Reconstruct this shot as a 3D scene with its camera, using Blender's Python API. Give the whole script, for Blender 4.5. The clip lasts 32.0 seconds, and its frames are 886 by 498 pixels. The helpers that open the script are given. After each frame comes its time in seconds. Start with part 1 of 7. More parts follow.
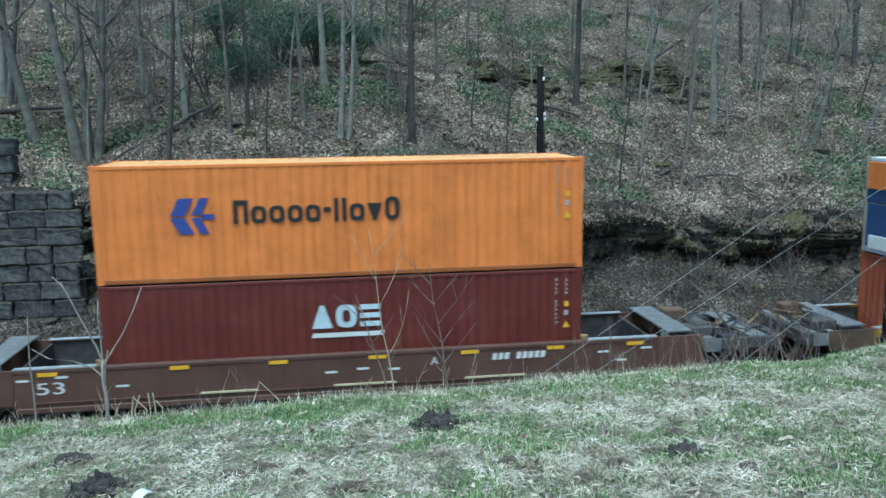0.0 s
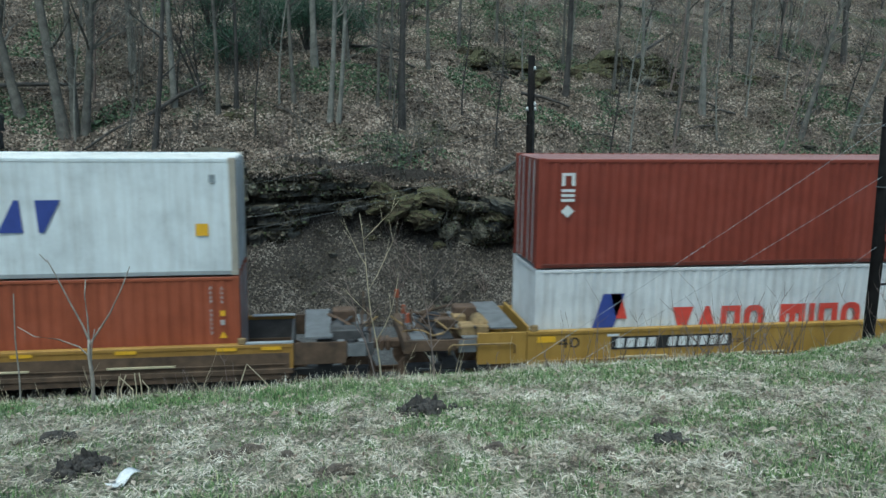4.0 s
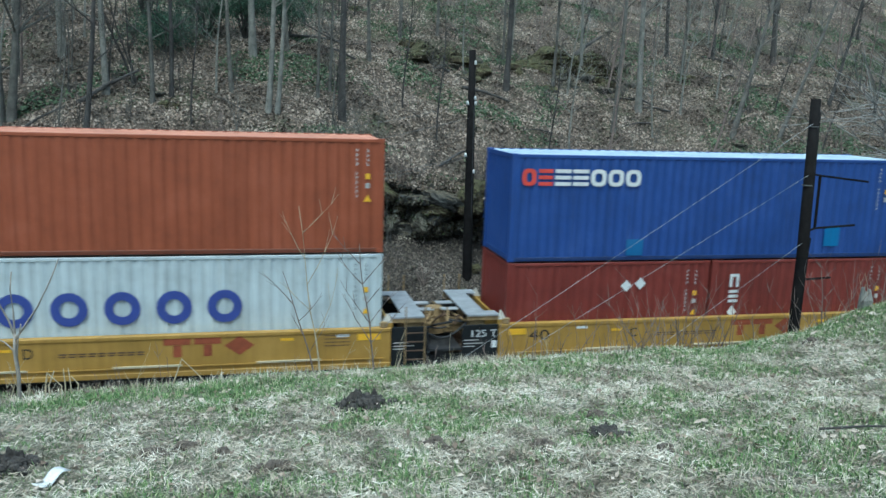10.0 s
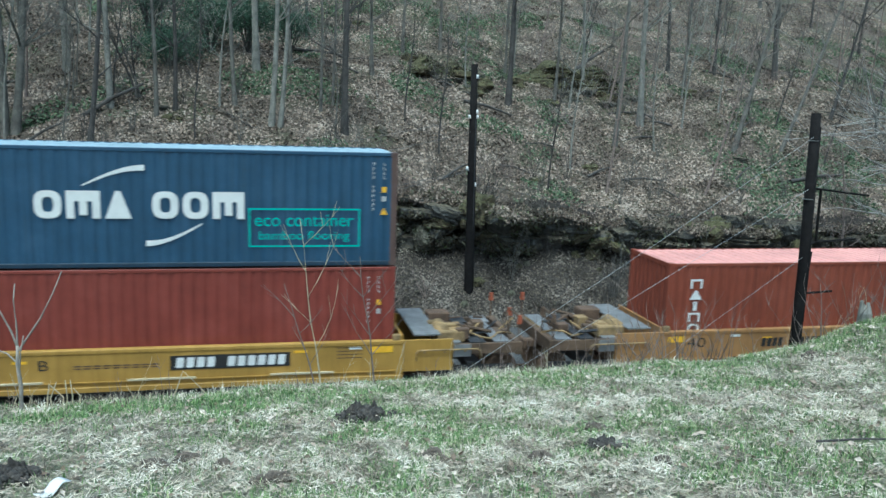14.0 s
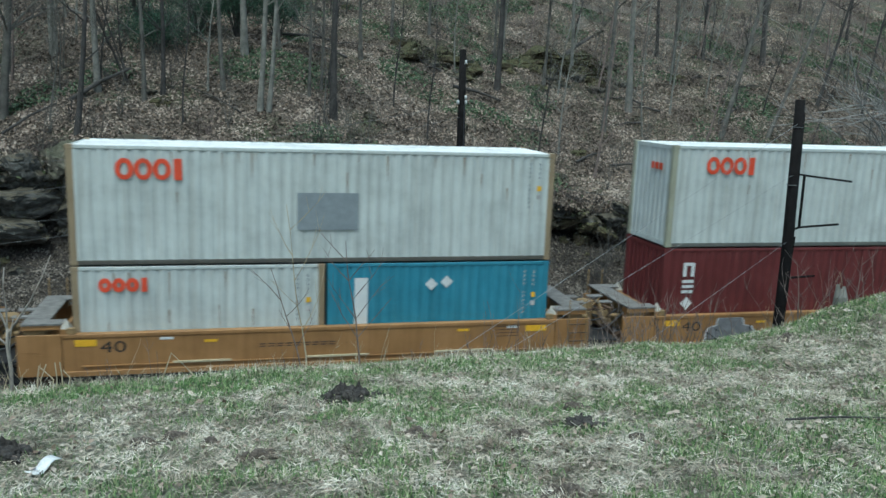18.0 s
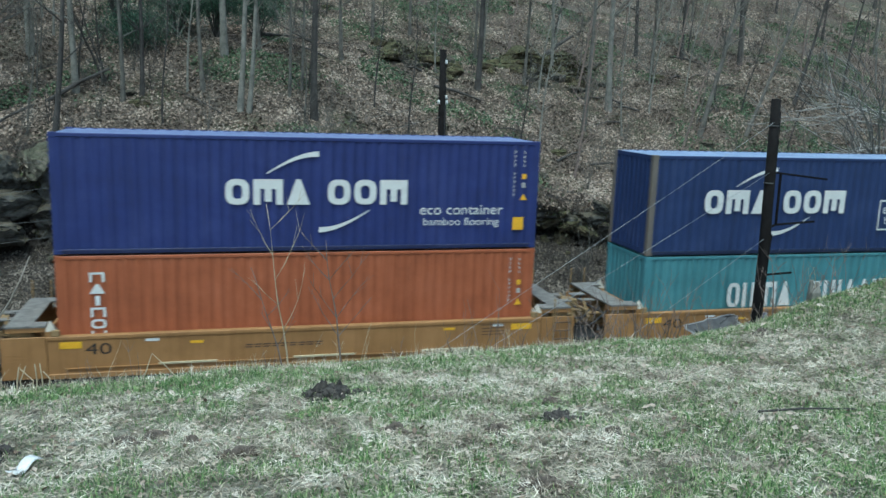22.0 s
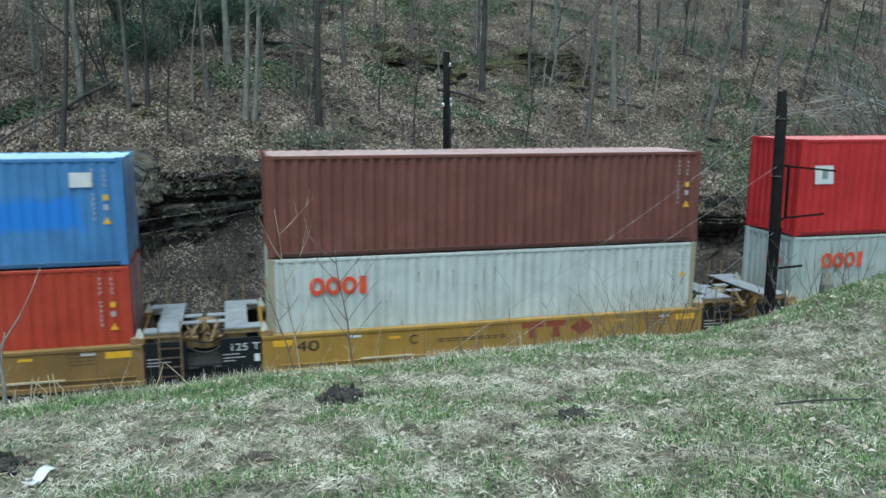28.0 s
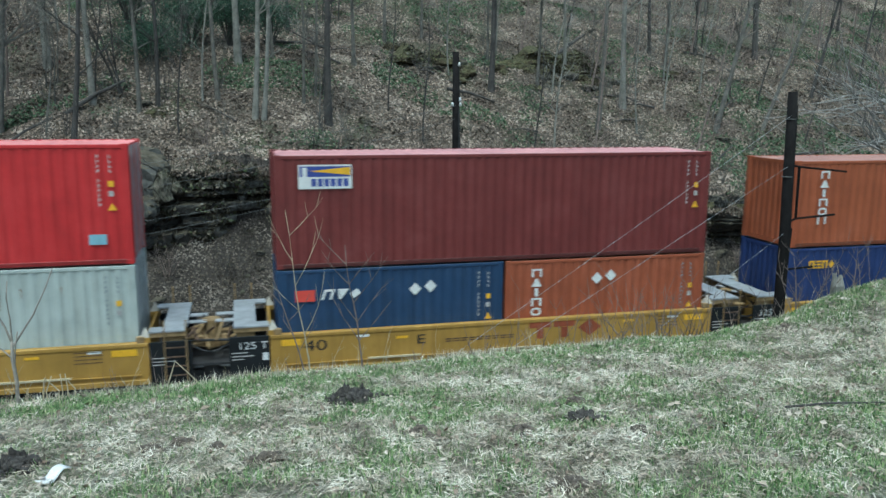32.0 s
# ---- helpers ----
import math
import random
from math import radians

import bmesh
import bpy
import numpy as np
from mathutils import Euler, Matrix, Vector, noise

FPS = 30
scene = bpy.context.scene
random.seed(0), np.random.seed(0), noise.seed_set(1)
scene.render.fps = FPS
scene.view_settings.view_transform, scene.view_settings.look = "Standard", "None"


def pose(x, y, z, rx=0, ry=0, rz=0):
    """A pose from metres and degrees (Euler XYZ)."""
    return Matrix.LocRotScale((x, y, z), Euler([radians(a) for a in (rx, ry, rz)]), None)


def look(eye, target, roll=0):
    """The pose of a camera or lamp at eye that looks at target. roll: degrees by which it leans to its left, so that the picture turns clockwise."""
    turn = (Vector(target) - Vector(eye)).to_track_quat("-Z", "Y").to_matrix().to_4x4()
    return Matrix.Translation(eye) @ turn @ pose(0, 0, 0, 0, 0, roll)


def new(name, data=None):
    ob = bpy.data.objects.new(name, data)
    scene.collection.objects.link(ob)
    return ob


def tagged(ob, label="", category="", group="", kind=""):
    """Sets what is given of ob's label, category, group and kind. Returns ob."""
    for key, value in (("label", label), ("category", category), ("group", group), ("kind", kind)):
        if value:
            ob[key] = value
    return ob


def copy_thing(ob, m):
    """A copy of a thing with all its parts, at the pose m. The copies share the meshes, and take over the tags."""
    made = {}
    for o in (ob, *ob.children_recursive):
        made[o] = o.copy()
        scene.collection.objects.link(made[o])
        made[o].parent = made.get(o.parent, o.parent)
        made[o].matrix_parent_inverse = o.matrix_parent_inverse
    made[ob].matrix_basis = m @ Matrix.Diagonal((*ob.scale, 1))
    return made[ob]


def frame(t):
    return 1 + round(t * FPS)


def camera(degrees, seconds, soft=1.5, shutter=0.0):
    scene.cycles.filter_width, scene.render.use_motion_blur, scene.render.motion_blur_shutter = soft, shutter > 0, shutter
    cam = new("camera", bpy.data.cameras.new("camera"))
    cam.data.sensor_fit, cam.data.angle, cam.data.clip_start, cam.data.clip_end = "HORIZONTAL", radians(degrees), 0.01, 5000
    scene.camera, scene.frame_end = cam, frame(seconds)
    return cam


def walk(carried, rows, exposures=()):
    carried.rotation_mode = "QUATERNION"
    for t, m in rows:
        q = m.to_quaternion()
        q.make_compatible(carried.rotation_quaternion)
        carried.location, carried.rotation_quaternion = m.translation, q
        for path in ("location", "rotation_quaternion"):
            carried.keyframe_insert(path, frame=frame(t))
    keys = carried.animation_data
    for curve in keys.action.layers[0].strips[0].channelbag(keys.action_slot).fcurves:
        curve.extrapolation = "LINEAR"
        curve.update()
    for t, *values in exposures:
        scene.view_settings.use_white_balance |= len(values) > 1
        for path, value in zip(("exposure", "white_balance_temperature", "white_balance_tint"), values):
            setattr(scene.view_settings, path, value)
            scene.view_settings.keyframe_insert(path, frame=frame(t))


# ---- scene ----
cam = camera(57.34, 32.0, soft=1.5, shutter=0.3)

# seconds, eye x y z, turn to the left, tilt upward, lean (degrees)
PATH = [
    (0.0, 0.043, -20.272, 7.477, -8.18, -9.44, -0.70),
    (0.5, 0.037, -20.271, 7.474, -8.29, -9.61, -0.71),
    (1.0, 0.037, -20.256, 7.478, -8.49, -9.70, -0.39),
    (1.5, 0.021, -20.269, 7.478, -8.66, -9.76, 0.27),
    (2.0, -0.005, -20.273, 7.482, -8.82, -10.02, 1.19),
    (2.5, -0.005, -20.274, 7.483, -8.85, -9.85, 1.24),
    (3.0, -0.003, -20.290, 7.483, -9.06, -9.79, 0.88),
    (3.5, -0.003, -20.274, 7.467, -9.05, -10.10, 0.82),
    (5.5, 0.007, -20.287, 7.467, -10.39, -10.66, 1.15),
    (6.0, 0.059, -20.295, 7.465, -10.89, -10.91, 2.10),
    (6.5, -0.031, -20.260, 7.485, -13.36, -10.07, 1.96),
    (7.0, -0.110, -20.248, 7.504, -14.92, -10.74, 2.55),
    (7.5, -0.037, -20.268, 7.487, -14.47, -10.79, 3.54),
    (8.0, -0.006, -20.258, 7.478, -13.63, -10.99, 2.44),
    (8.5, 0.005, -20.253, 7.476, -13.33, -11.04, 1.86),
    (9.0, 0.018, -20.282, 7.488, -13.14, -10.73, 1.54),
    (9.5, -0.008, -20.254, 7.488, -13.72, -10.81, 1.95),
    (10.0, -0.008, -20.266, 7.477, -13.54, -10.71, 1.94),
    (10.5, -0.001, -20.274, 7.486, -13.09, -10.39, 2.46),
    (11.0, 0.004, -20.291, 7.493, -13.14, -9.84, 2.90),
    (11.5, 0.005, -20.293, 7.486, -12.98, -9.74, 2.71),
    (12.0, -0.010, -20.299, 7.483, -13.21, -9.31, 2.94),
    (12.5, -0.007, -20.311, 7.493, -13.27, -9.46, 2.89),
    (13.0, -0.000, -20.301, 7.485, -13.09, -9.81, 2.63),
    (13.5, -0.001, -20.304, 7.485, -13.14, -9.63, 2.11),
    (15.5, 0.032, -20.417, 7.506, -14.31, -10.70, 2.31),
    (16.0, -0.053, -20.412, 7.517, -16.42, -10.78, 1.21),
    (16.5, -0.012, -20.453, 7.513, -15.76, -10.77, 2.88),
    (17.0, 0.019, -20.457, 7.505, -15.05, -10.51, 2.45),
    (17.5, 0.042, -20.472, 7.503, -14.60, -10.90, 2.11),
    (18.0, 0.031, -20.488, 7.506, -14.07, -10.80, 2.17),
    (18.5, 0.023, -20.506, 7.507, -14.44, -10.36, 2.45),
    (19.0, 0.019, -20.509, 7.493, -14.87, -10.21, 2.92),
    (19.5, 0.029, -20.528, 7.515, -14.77, -10.54, 2.23),
    (20.0, 0.036, -20.544, 7.517, -14.88, -10.39, 1.68),
    (20.5, 0.036, -20.522, 7.504, -14.83, -10.60, 1.75),
    (21.0, 0.027, -20.521, 7.492, -15.15, -10.69, 2.39),
    (21.5, 0.032, -20.557, 7.491, -15.48, -10.83, 2.29),
    (22.0, 0.041, -20.573, 7.505, -15.33, -10.75, 2.01),
    (22.5, 0.040, -20.582, 7.507, -15.27, -10.65, 1.24),
    (23.0, 0.049, -20.561, 7.493, -15.51, -10.75, 1.05),
    (23.5, 0.053, -20.577, 7.499, -15.08, -10.79, 1.13),
    (24.0, 0.025, -20.590, 7.498, -15.78, -10.75, 0.97),
    (24.5, 0.021, -20.596, 7.499, -15.55, -10.48, 0.74),
    (25.0, 0.035, -20.599, 7.500, -15.69, -10.01, 0.73),
    (25.5, 0.048, -20.593, 7.496, -15.49, -10.24, 0.65),
    (27.5, 0.027, -20.592, 7.495, -15.04, -10.47, 0.88),
    (28.0, 0.034, -20.555, 7.476, -14.75, -10.53, 0.38),
    (28.5, 0.040, -20.593, 7.499, -15.10, -10.55, -0.28),
    (29.0, 0.050, -20.576, 7.496, -15.21, -10.67, -0.25),
    (29.5, 0.054, -20.569, 7.489, -15.13, -10.61, 0.10),
    (30.0, 0.048, -20.541, 7.474, -14.92, -10.97, 0.19),
    (30.5, 0.026, -20.572, 7.485, -14.84, -11.07, 0.57),
    (31.0, 0.017, -20.576, 7.480, -14.61, -10.99, 1.45),
    (31.5, 0.020, -20.564, 7.489, -14.28, -10.66, 0.68),
    (32.0, 0.017, -20.563, 7.498, -14.14, -10.60, 0.44),
]


def aim(x, y, z, turn, tilt, lean):
    """The pose of a camera that looks along +y at zero turn."""
    a, b = radians(turn), radians(tilt)
    ahead = Vector((-math.sin(a) * math.cos(b), math.cos(a) * math.cos(b), math.sin(b)))
    return look((x, y, z), Vector((x, y, z)) + ahead, lean)


walk(cam, [(r[0], aim(*r[1:])) for r in PATH], exposures=[(0, 0.52, 4850, -12), (0.9, 0.38, 4800, -13), (2.3, 0.3, 5100, -11), (3, 0.06, 5250, -10), (3.5, 0.05, 5250, -10), (6, 0.4, 5250, -10), (7, 0.45, 5250, -10), (10, 0.46, 5100, -10), (13, 0.70, 5030, -10), (15.5, 0.52, 5250, -10), (16, 0.47, 5250, -10), (18, 0.15, 5300, -9), (19, 0.13, 5300, -9), (22, 0.37, 5200, -10), (25, 0.46, 5120, -10), (28, 0.34, 5250, -10), (32, 0.40, 5250, -10)])

# ---- light: an overcast spring day ----
world = bpy.data.worlds.new("world")
scene.world = world
world.use_nodes = True
wn, wl = world.node_tree.nodes, world.node_tree.links
sky = wn.new("ShaderNodeTexSky")
sky.sky_type, sky.sun_disc = "NISHITA", False
sky.sun_elevation, sky.sun_rotation = radians(68), radians(200)
sky.air_density, sky.dust_density, sky.ozone_density = 1.5, 6.0, 1.5
wn["Background"].inputs["Strength"].default_value = 0.115
wl.new(sky.outputs[0], wn["Background"].inputs["Color"])
sun = new("sun", bpy.data.lights.new("sun", "SUN"))
sun.data.energy, sun.data.angle, sun.data.color = 1.6, radians(25), (1.0, 0.97, 0.92)
sun.matrix_basis = look((0, 0, 60), (0 + 8, 17, 12))
tagged(sun, kind="structure")


# ---- materials ----
def nodes_of(name):
    m = bpy.data.materials.new(name)
    m.use_nodes = True
    return m, m.node_tree.nodes, m.node_tree.links, m.node_tree.nodes["Principled BSDF"]


def noise_tex(n, l, scale, detail=4, rough=0.6, stretch=None, coord="Object"):
    co = n.new("ShaderNodeTexCoord")
    t = n.new("ShaderNodeTexNoise")
    t.inputs["Scale"].default_value, t.inputs["Detail"].default_value, t.inputs["Roughness"].default_value = scale, detail, rough
    if stretch:
        mp = n.new("ShaderNodeMapping")
        mp.inputs["Scale"].default_value = stretch
        l.new(co.outputs[coord], mp.inputs["Vector"])
        l.new(mp.outputs["Vector"], t.inputs["Vector"])
    else:
        l.new(co.outputs[coord], t.inputs["Vector"])
    return t.outputs["Fac"]


def ramp(n, l, fac, stops):
    r = n.new("ShaderNodeValToRGB")
    e = r.color_ramp.elements
    while len(e) < len(stops):
        e.new(0.5)
    for k, (p, c) in zip(e, stops):
        k.position, k.color = p, (*c[:3], 1)
    l.new(fac, r.inputs["Fac"])
    return r.outputs["Color"]


def mixed(n, l, fac, a, b, mode="MIX"):
    m = n.new("ShaderNodeMix")
    m.data_type, m.blend_type = "RGBA", mode
    for sock, v in ((m.inputs["Factor"], fac), (m.inputs["A"], a), (m.inputs["B"], b)):
        if isinstance(v, (int, float)):
            sock.default_value = v
        elif isinstance(v, tuple):
            sock.default_value = (*v[:3], 1)
        else:
            l.new(v, sock)
    return m.outputs["Result"]


def bumped(n, l, bsdf, fac, strength, distance=0.02):
    b = n.new("ShaderNodeBump")
    b.inputs["Strength"].default_value, b.inputs["Distance"].default_value = strength, distance
    l.new(fac, b.inputs["Height"])
    l.new(b.outputs["Normal"], bsdf.inputs["Normal"])


def plain(name, c, rough=0.7, metal=0.0, vary=0.18, scale=6.0, bump=0.15, bscale=70.0, spec=0.5):
    """A surface of one paint or stuff with grain at two scales."""
    m, n, l, b = nodes_of(name)
    big = noise_tex(n, l, scale, 5)
    col = ramp(n, l, big, [(0.3, [v * (1 - vary) for v in c]), (0.7, [min(1, v * (1 + vary)) for v in c])])
    fine = noise_tex(n, l, bscale, 3)
    col = mixed(n, l, 0.35, col, ramp(n, l, fine, [(0.35, (0.55, 0.55, 0.55)), (0.65, (1, 1, 1))]), "MULTIPLY")
    l.new(col, b.inputs["Base Color"])
    b.inputs["Roughness"].default_value, b.inputs["Metallic"].default_value = rough, metal
    b.inputs["Specular IOR Level"].default_value = spec
    bumped(n, l, b, fine, bump, 0.01)
    return m


PAINTS = {}


def paint(c, rust=0.5, rough=0.55, over=None):
    """Weathered container or wagon paint: faded patches, vertical dirt runs, rust specks."""
    key = (c, rust, rough, over)
    if key in PAINTS:
        return PAINTS[key]
    m, n, l, b = nodes_of("weathered_paint")
    big = noise_tex(n, l, 0.9, 6, 0.65)
    col = ramp(n, l, big, [(0.32, [v * 0.82 for v in c]), (0.5, c), (0.72, [min(1, v * 1.12 + 0.012) for v in c])])
    runs = noise_tex(n, l, 3.0, 5, 0.7, (2.2, 2.2, 0.12))
    grime = ramp(n, l, runs, [(0.45, (1, 1, 1)), (0.75, (0.62, 0.58, 0.54))])
    col = mixed(n, l, 0.55, col, grime, "MULTIPLY")
    if over:
        co = n.new("ShaderNodeTexCoord")
        wob = n.new("ShaderNodeVectorMath")
        wob.operation = "MULTIPLY_ADD"
        nz = n.new("ShaderNodeTexNoise")
        nz.inputs["Scale"].default_value = 2.2
        l.new(co.outputs["Object"], nz.inputs["Vector"])
        wob.inputs[1].default_value = (0.5, 0.0, 0.35)
        l.new(nz.outputs["Color"], wob.inputs[0])
        l.new(co.outputs["Object"], wob.inputs[2])
        sp = n.new("ShaderNodeSeparateXYZ")
        l.new(wob.outputs[0], sp.inputs[0])
        for x0, z0, x1, z1 in over[1]:
            fac = None
            for axis, e0, e1 in (("X", x0, x1), ("Z", z0, z1)):
                for lo, hi in ((e0, e0 + 0.25), (e1, e1 - 0.25)):
                    mr = n.new("ShaderNodeMapRange")
                    mr.interpolation_type = "SMOOTHSTEP"
                    mr.inputs["From Min"].default_value, mr.inputs["From Max"].default_value = min(lo, hi), max(lo, hi)
                    if hi < lo:
                        mr.inputs["To Min"].default_value, mr.inputs["To Max"].default_value = 1.0, 0.0
                    l.new(sp.outputs[axis], mr.inputs["Value"])
                    if fac is None:
                        fac = mr.outputs[0]
                    else:
                        mu = n.new("ShaderNodeMath")
                        mu.operation = "MULTIPLY"
                        l.new(fac, mu.inputs[0])
                        l.new(mr.outputs[0], mu.inputs[1])
                        fac = mu.outputs[0]
            col = mixed(n, l, fac, col, over[0])
    speck = noise_tex(n, l, 5.5, 8, 0.75)
    spots = ramp(n, l, speck, [(0.66 - 0.05 * rust, (0, 0, 0)), (0.74 - 0.05 * rust, (1, 1, 1))])
    g = n.new("ShaderNodeMath")
    g.operation = "MULTIPLY"
    g.inputs[1].default_value = rust
    l.new(spots, g.inputs[0])
    col = mixed(n, l, g.outputs[0], col, (0.13, 0.065, 0.035))
    l.new(col, b.inputs["Base Color"])
    b.inputs["Roughness"].default_value = rough
    bumped(n, l, b, noise_tex(n, l, 14, 4), 0.12, 0.01)
    PAINTS[key] = m
    return m


def rust_runs(ob, length, h, n, seed):
    """Thin brown runs of rust down a pale side wall, each a narrow tapering stain."""
    r = random.Random(seed)
    bm = bmesh.new()
    for k in range(n):
        x, z, q = r.uniform(0.3, length - 0.3), r.choice((h - 0.12, h - 0.12, r.uniform(0.6, h - 0.3))), r.uniform(0.12, 0.75)
        w = r.uniform(0.008, 0.022)
        bm.faces.new([bm.verts.new(p) for p in ((x - w, -0.006, z), (x - w * 0.2, -0.006, max(0.14, z - q)), (x + w * 0.2, -0.006, max(0.14, z - q)), (x + w, -0.006, z))])
    tagged(part("rust_run", bm, RUNS, ob, "thin brown runs of rust"), kind="stuff")


def island_mat(name, stops, rough=0.8, patch=None, own=0.55):
    """Colour that differs from piece to piece, and by wide patches of the ground."""
    m, n, l, b = nodes_of(name)
    geo = n.new("ShaderNodeNewGeometry")
    fac = geo.outputs["Random Per Island"]
    if patch:
        p = noise_tex(n, l, patch, 3, 0.5)
        mx = n.new("ShaderNodeMath")
        mx.operation = "MULTIPLY_ADD"
        mx.inputs[1].default_value = 2.4
        mx.inputs[2].default_value = -1.2
        l.new(p, mx.inputs[0])
        ad = n.new("ShaderNodeMath")
        ad.operation, ad.use_clamp = "ADD", True
        sc = n.new("ShaderNodeMath")
        sc.operation = "MULTIPLY"
        sc.inputs[1].default_value = own
        l.new(fac, sc.inputs[0])
        sh = n.new("ShaderNodeMath")
        sh.operation = "ADD"
        sh.inputs[1].default_value = 0.5 - own / 2
        l.new(sc.outputs[0], sh.inputs[0])
        l.new(sh.outputs[0], ad.inputs[0])
        l.new(mx.outputs[0], ad.inputs[1])
        fac = ad.outputs[0]
    l.new(ramp(n, l, fac, stops), b.inputs["Base Color"])
    b.inputs["Roughness"].default_value = rough
    b.inputs["Specular IOR Level"].default_value = 0.2
    return m


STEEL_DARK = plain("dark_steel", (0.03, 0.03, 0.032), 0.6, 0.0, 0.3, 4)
BLACK = plain("black_paint", (0.014, 0.016, 0.018), 0.6, 0, 0.3, 3, spec=0.2)
GALV = plain("galvanised_plate", (0.42, 0.44, 0.46), 0.5, 0.35, 0.22, 3)
GREYPL = plain("grey_deck_plate", (0.19, 0.195, 0.20), 0.6, 0.2, 0.25, 3)
RUSTY = plain("rusty_iron", (0.11, 0.07, 0.045), 0.85, 0, 0.4, 5, 0.4)
OCHRE = plain("dirty_ochre_iron", (0.27, 0.185, 0.085), 0.8, 0, 0.4, 5, 0.4)
WHITE = plain("white_marking", (0.72, 0.73, 0.72), 0.6, 0, 0.08, 4)
YELLOW = plain("yellow_sticker", (0.80, 0.45, 0.02), 0.5, 0, 0.1, 5)
REDM = plain("red_marking", (0.62, 0.07, 0.05), 0.55, 0, 0.1, 4)
BLUEM = plain("blue_marking", (0.045, 0.07, 0.30), 0.55, 0, 0.12, 4)
BLACKM = plain("black_marking", (0.02, 0.02, 0.02), 0.6, 0, 0.2, 4)
TTXRED = plain("faded_red_marking", (0.27, 0.065, 0.025), 0.7, 0, 0.25, 4)
GREYM = plain("grey_marking", (0.26, 0.29, 0.31), 0.6, 0, 0.15, 4)
TEALM = plain("teal_marking", (0.05, 0.46, 0.38), 0.6, 0, 0.12, 4)
PALEG = plain("pale_guide_paint", (0.45, 0.42, 0.36), 0.7, 0, 0.2, 5)
CODEW = plain("worn_white_marking", (0.46, 0.45, 0.44), 0.6, 0, 0.3, 9)
DULLPL = plain("dirty_walkway_plate", (0.21, 0.20, 0.185), 0.7, 0.15, 0.35, 4)
CREAMM = plain("dull_cream_marking", (0.50, 0.43, 0.28), 0.7, 0, 0.15, 4)


def rock_mat(name, stops, top, fine=9.0, piece=False):
    """Weathered rock: blotches at three scales, cracks, and leaf mould or moss on what faces up."""
    m, n, l, b = nodes_of(name)
    f1 = noise_tex(n, l, 1.3, 8, 0.72)
    col = ramp(n, l, f1, stops)
    f2 = noise_tex(n, l, fine, 6, 0.7)
    col = mixed(n, l, 0.8, col, ramp(n, l, f2, [(0.32, (0.35, 0.34, 0.32)), (0.5, (0.85, 0.85, 0.85)), (0.7, (1.25, 1.22, 1.15))]), "MULTIPLY")
    if piece:
        info = n.new("ShaderNodeObjectInfo")
        col = mixed(n, l, 0.7, col, ramp(n, l, info.outputs["Random"], [(0.0, (0.55, 0.55, 0.57)), (1.0, (1.25, 1.2, 1.12))]), "MULTIPLY")
    geo = n.new("ShaderNodeNewGeometry")
    sep = n.new("ShaderNodeSeparateXYZ")
    l.new(geo.outputs["Normal"], sep.inputs[0])
    ad = n.new("ShaderNodeMath")
    ad.operation = "MULTIPLY_ADD"
    ad.inputs[1].default_value, ad.inputs[2].default_value = 0.7, 0.0
    l.new(f2, ad.inputs[0])
    sm = n.new("ShaderNodeMath")
    sm.operation = "ADD"
    l.new(ad.outputs[0], sm.inputs[0])
    l.new(sep.outputs["Z"], sm.inputs[1])
    k = ramp(n, l, sm.outputs[0], [(0.62, (0, 0, 0)), (0.85, (1, 1, 1))])
    col = mixed(n, l, k, col, ramp(n, l, f2, [(0.35, tuple(v * 0.35 for v in top)), (0.65, top)]))
    l.new(col, b.inputs["Base Color"])
    b.inputs["Roughness"].default_value = 0.95
    b.inputs["Specular IOR Level"].default_value = 0.2
    bumped(n, l, b, f2, 1.0, 0.06)
    return m


STONE = rock_mat("sandstone", [(0.3, (0.03, 0.03, 0.03)), (0.46, (0.085, 0.082, 0.075)), (0.58, (0.15, 0.148, 0.135)), (0.75, (0.24, 0.235, 0.21))], (0.13, 0.115, 0.085), 5.0)
STONE_M = rock_mat("mossy_sandstone", [(0.3, (0.02, 0.018, 0.012)), (0.5, (0.09, 0.076, 0.05)), (0.72, (0.17, 0.14, 0.09))], (0.12, 0.115, 0.06), 5.0)
STONE_L = rock_mat("pale_sandstone", [(0.3, (0.05, 0.047, 0.04)), (0.5, (0.15, 0.14, 0.11)), (0.7, (0.33, 0.30, 0.24))], (0.13, 0.13, 0.09), 5.0)
MASON = rock_mat("wall_stone", [(0.3, (0.035, 0.037, 0.042)), (0.5, (0.085, 0.087, 0.09)), (0.72, (0.16, 0.16, 0.16))], (0.09, 0.085, 0.07), 5, True)
POLEW = plain("tarred_pole_wood", (0.012, 0.011, 0.011), 0.9, 0, 0.4, 5, 0.5, 30, 0.12)
BARK = plain("grey_bark", (0.135, 0.128, 0.112), 0.95, 0, 0.45, 3, 0.9, 22)
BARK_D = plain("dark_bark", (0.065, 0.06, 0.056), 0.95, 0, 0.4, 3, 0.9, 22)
BARK_P = plain("pale_bark", (0.21, 0.205, 0.18), 0.95, 0, 0.4, 3, 0.9, 22)
TWIG = plain("twig_bark", (0.20, 0.155, 0.135), 0.9, 0, 0.3, 9)
REED = plain("dead_reed", (0.48, 0.41, 0.28), 0.9, 0, 0.25, 9)
FARWIRE = plain("dull_wire", (0.14, 0.14, 0.14), 0.6, 0.2, 0.1, 4)
ENDGREY = plain("dark_grey_steel", (0.07, 0.068, 0.068), 0.7, 0.1, 0.4, 3)
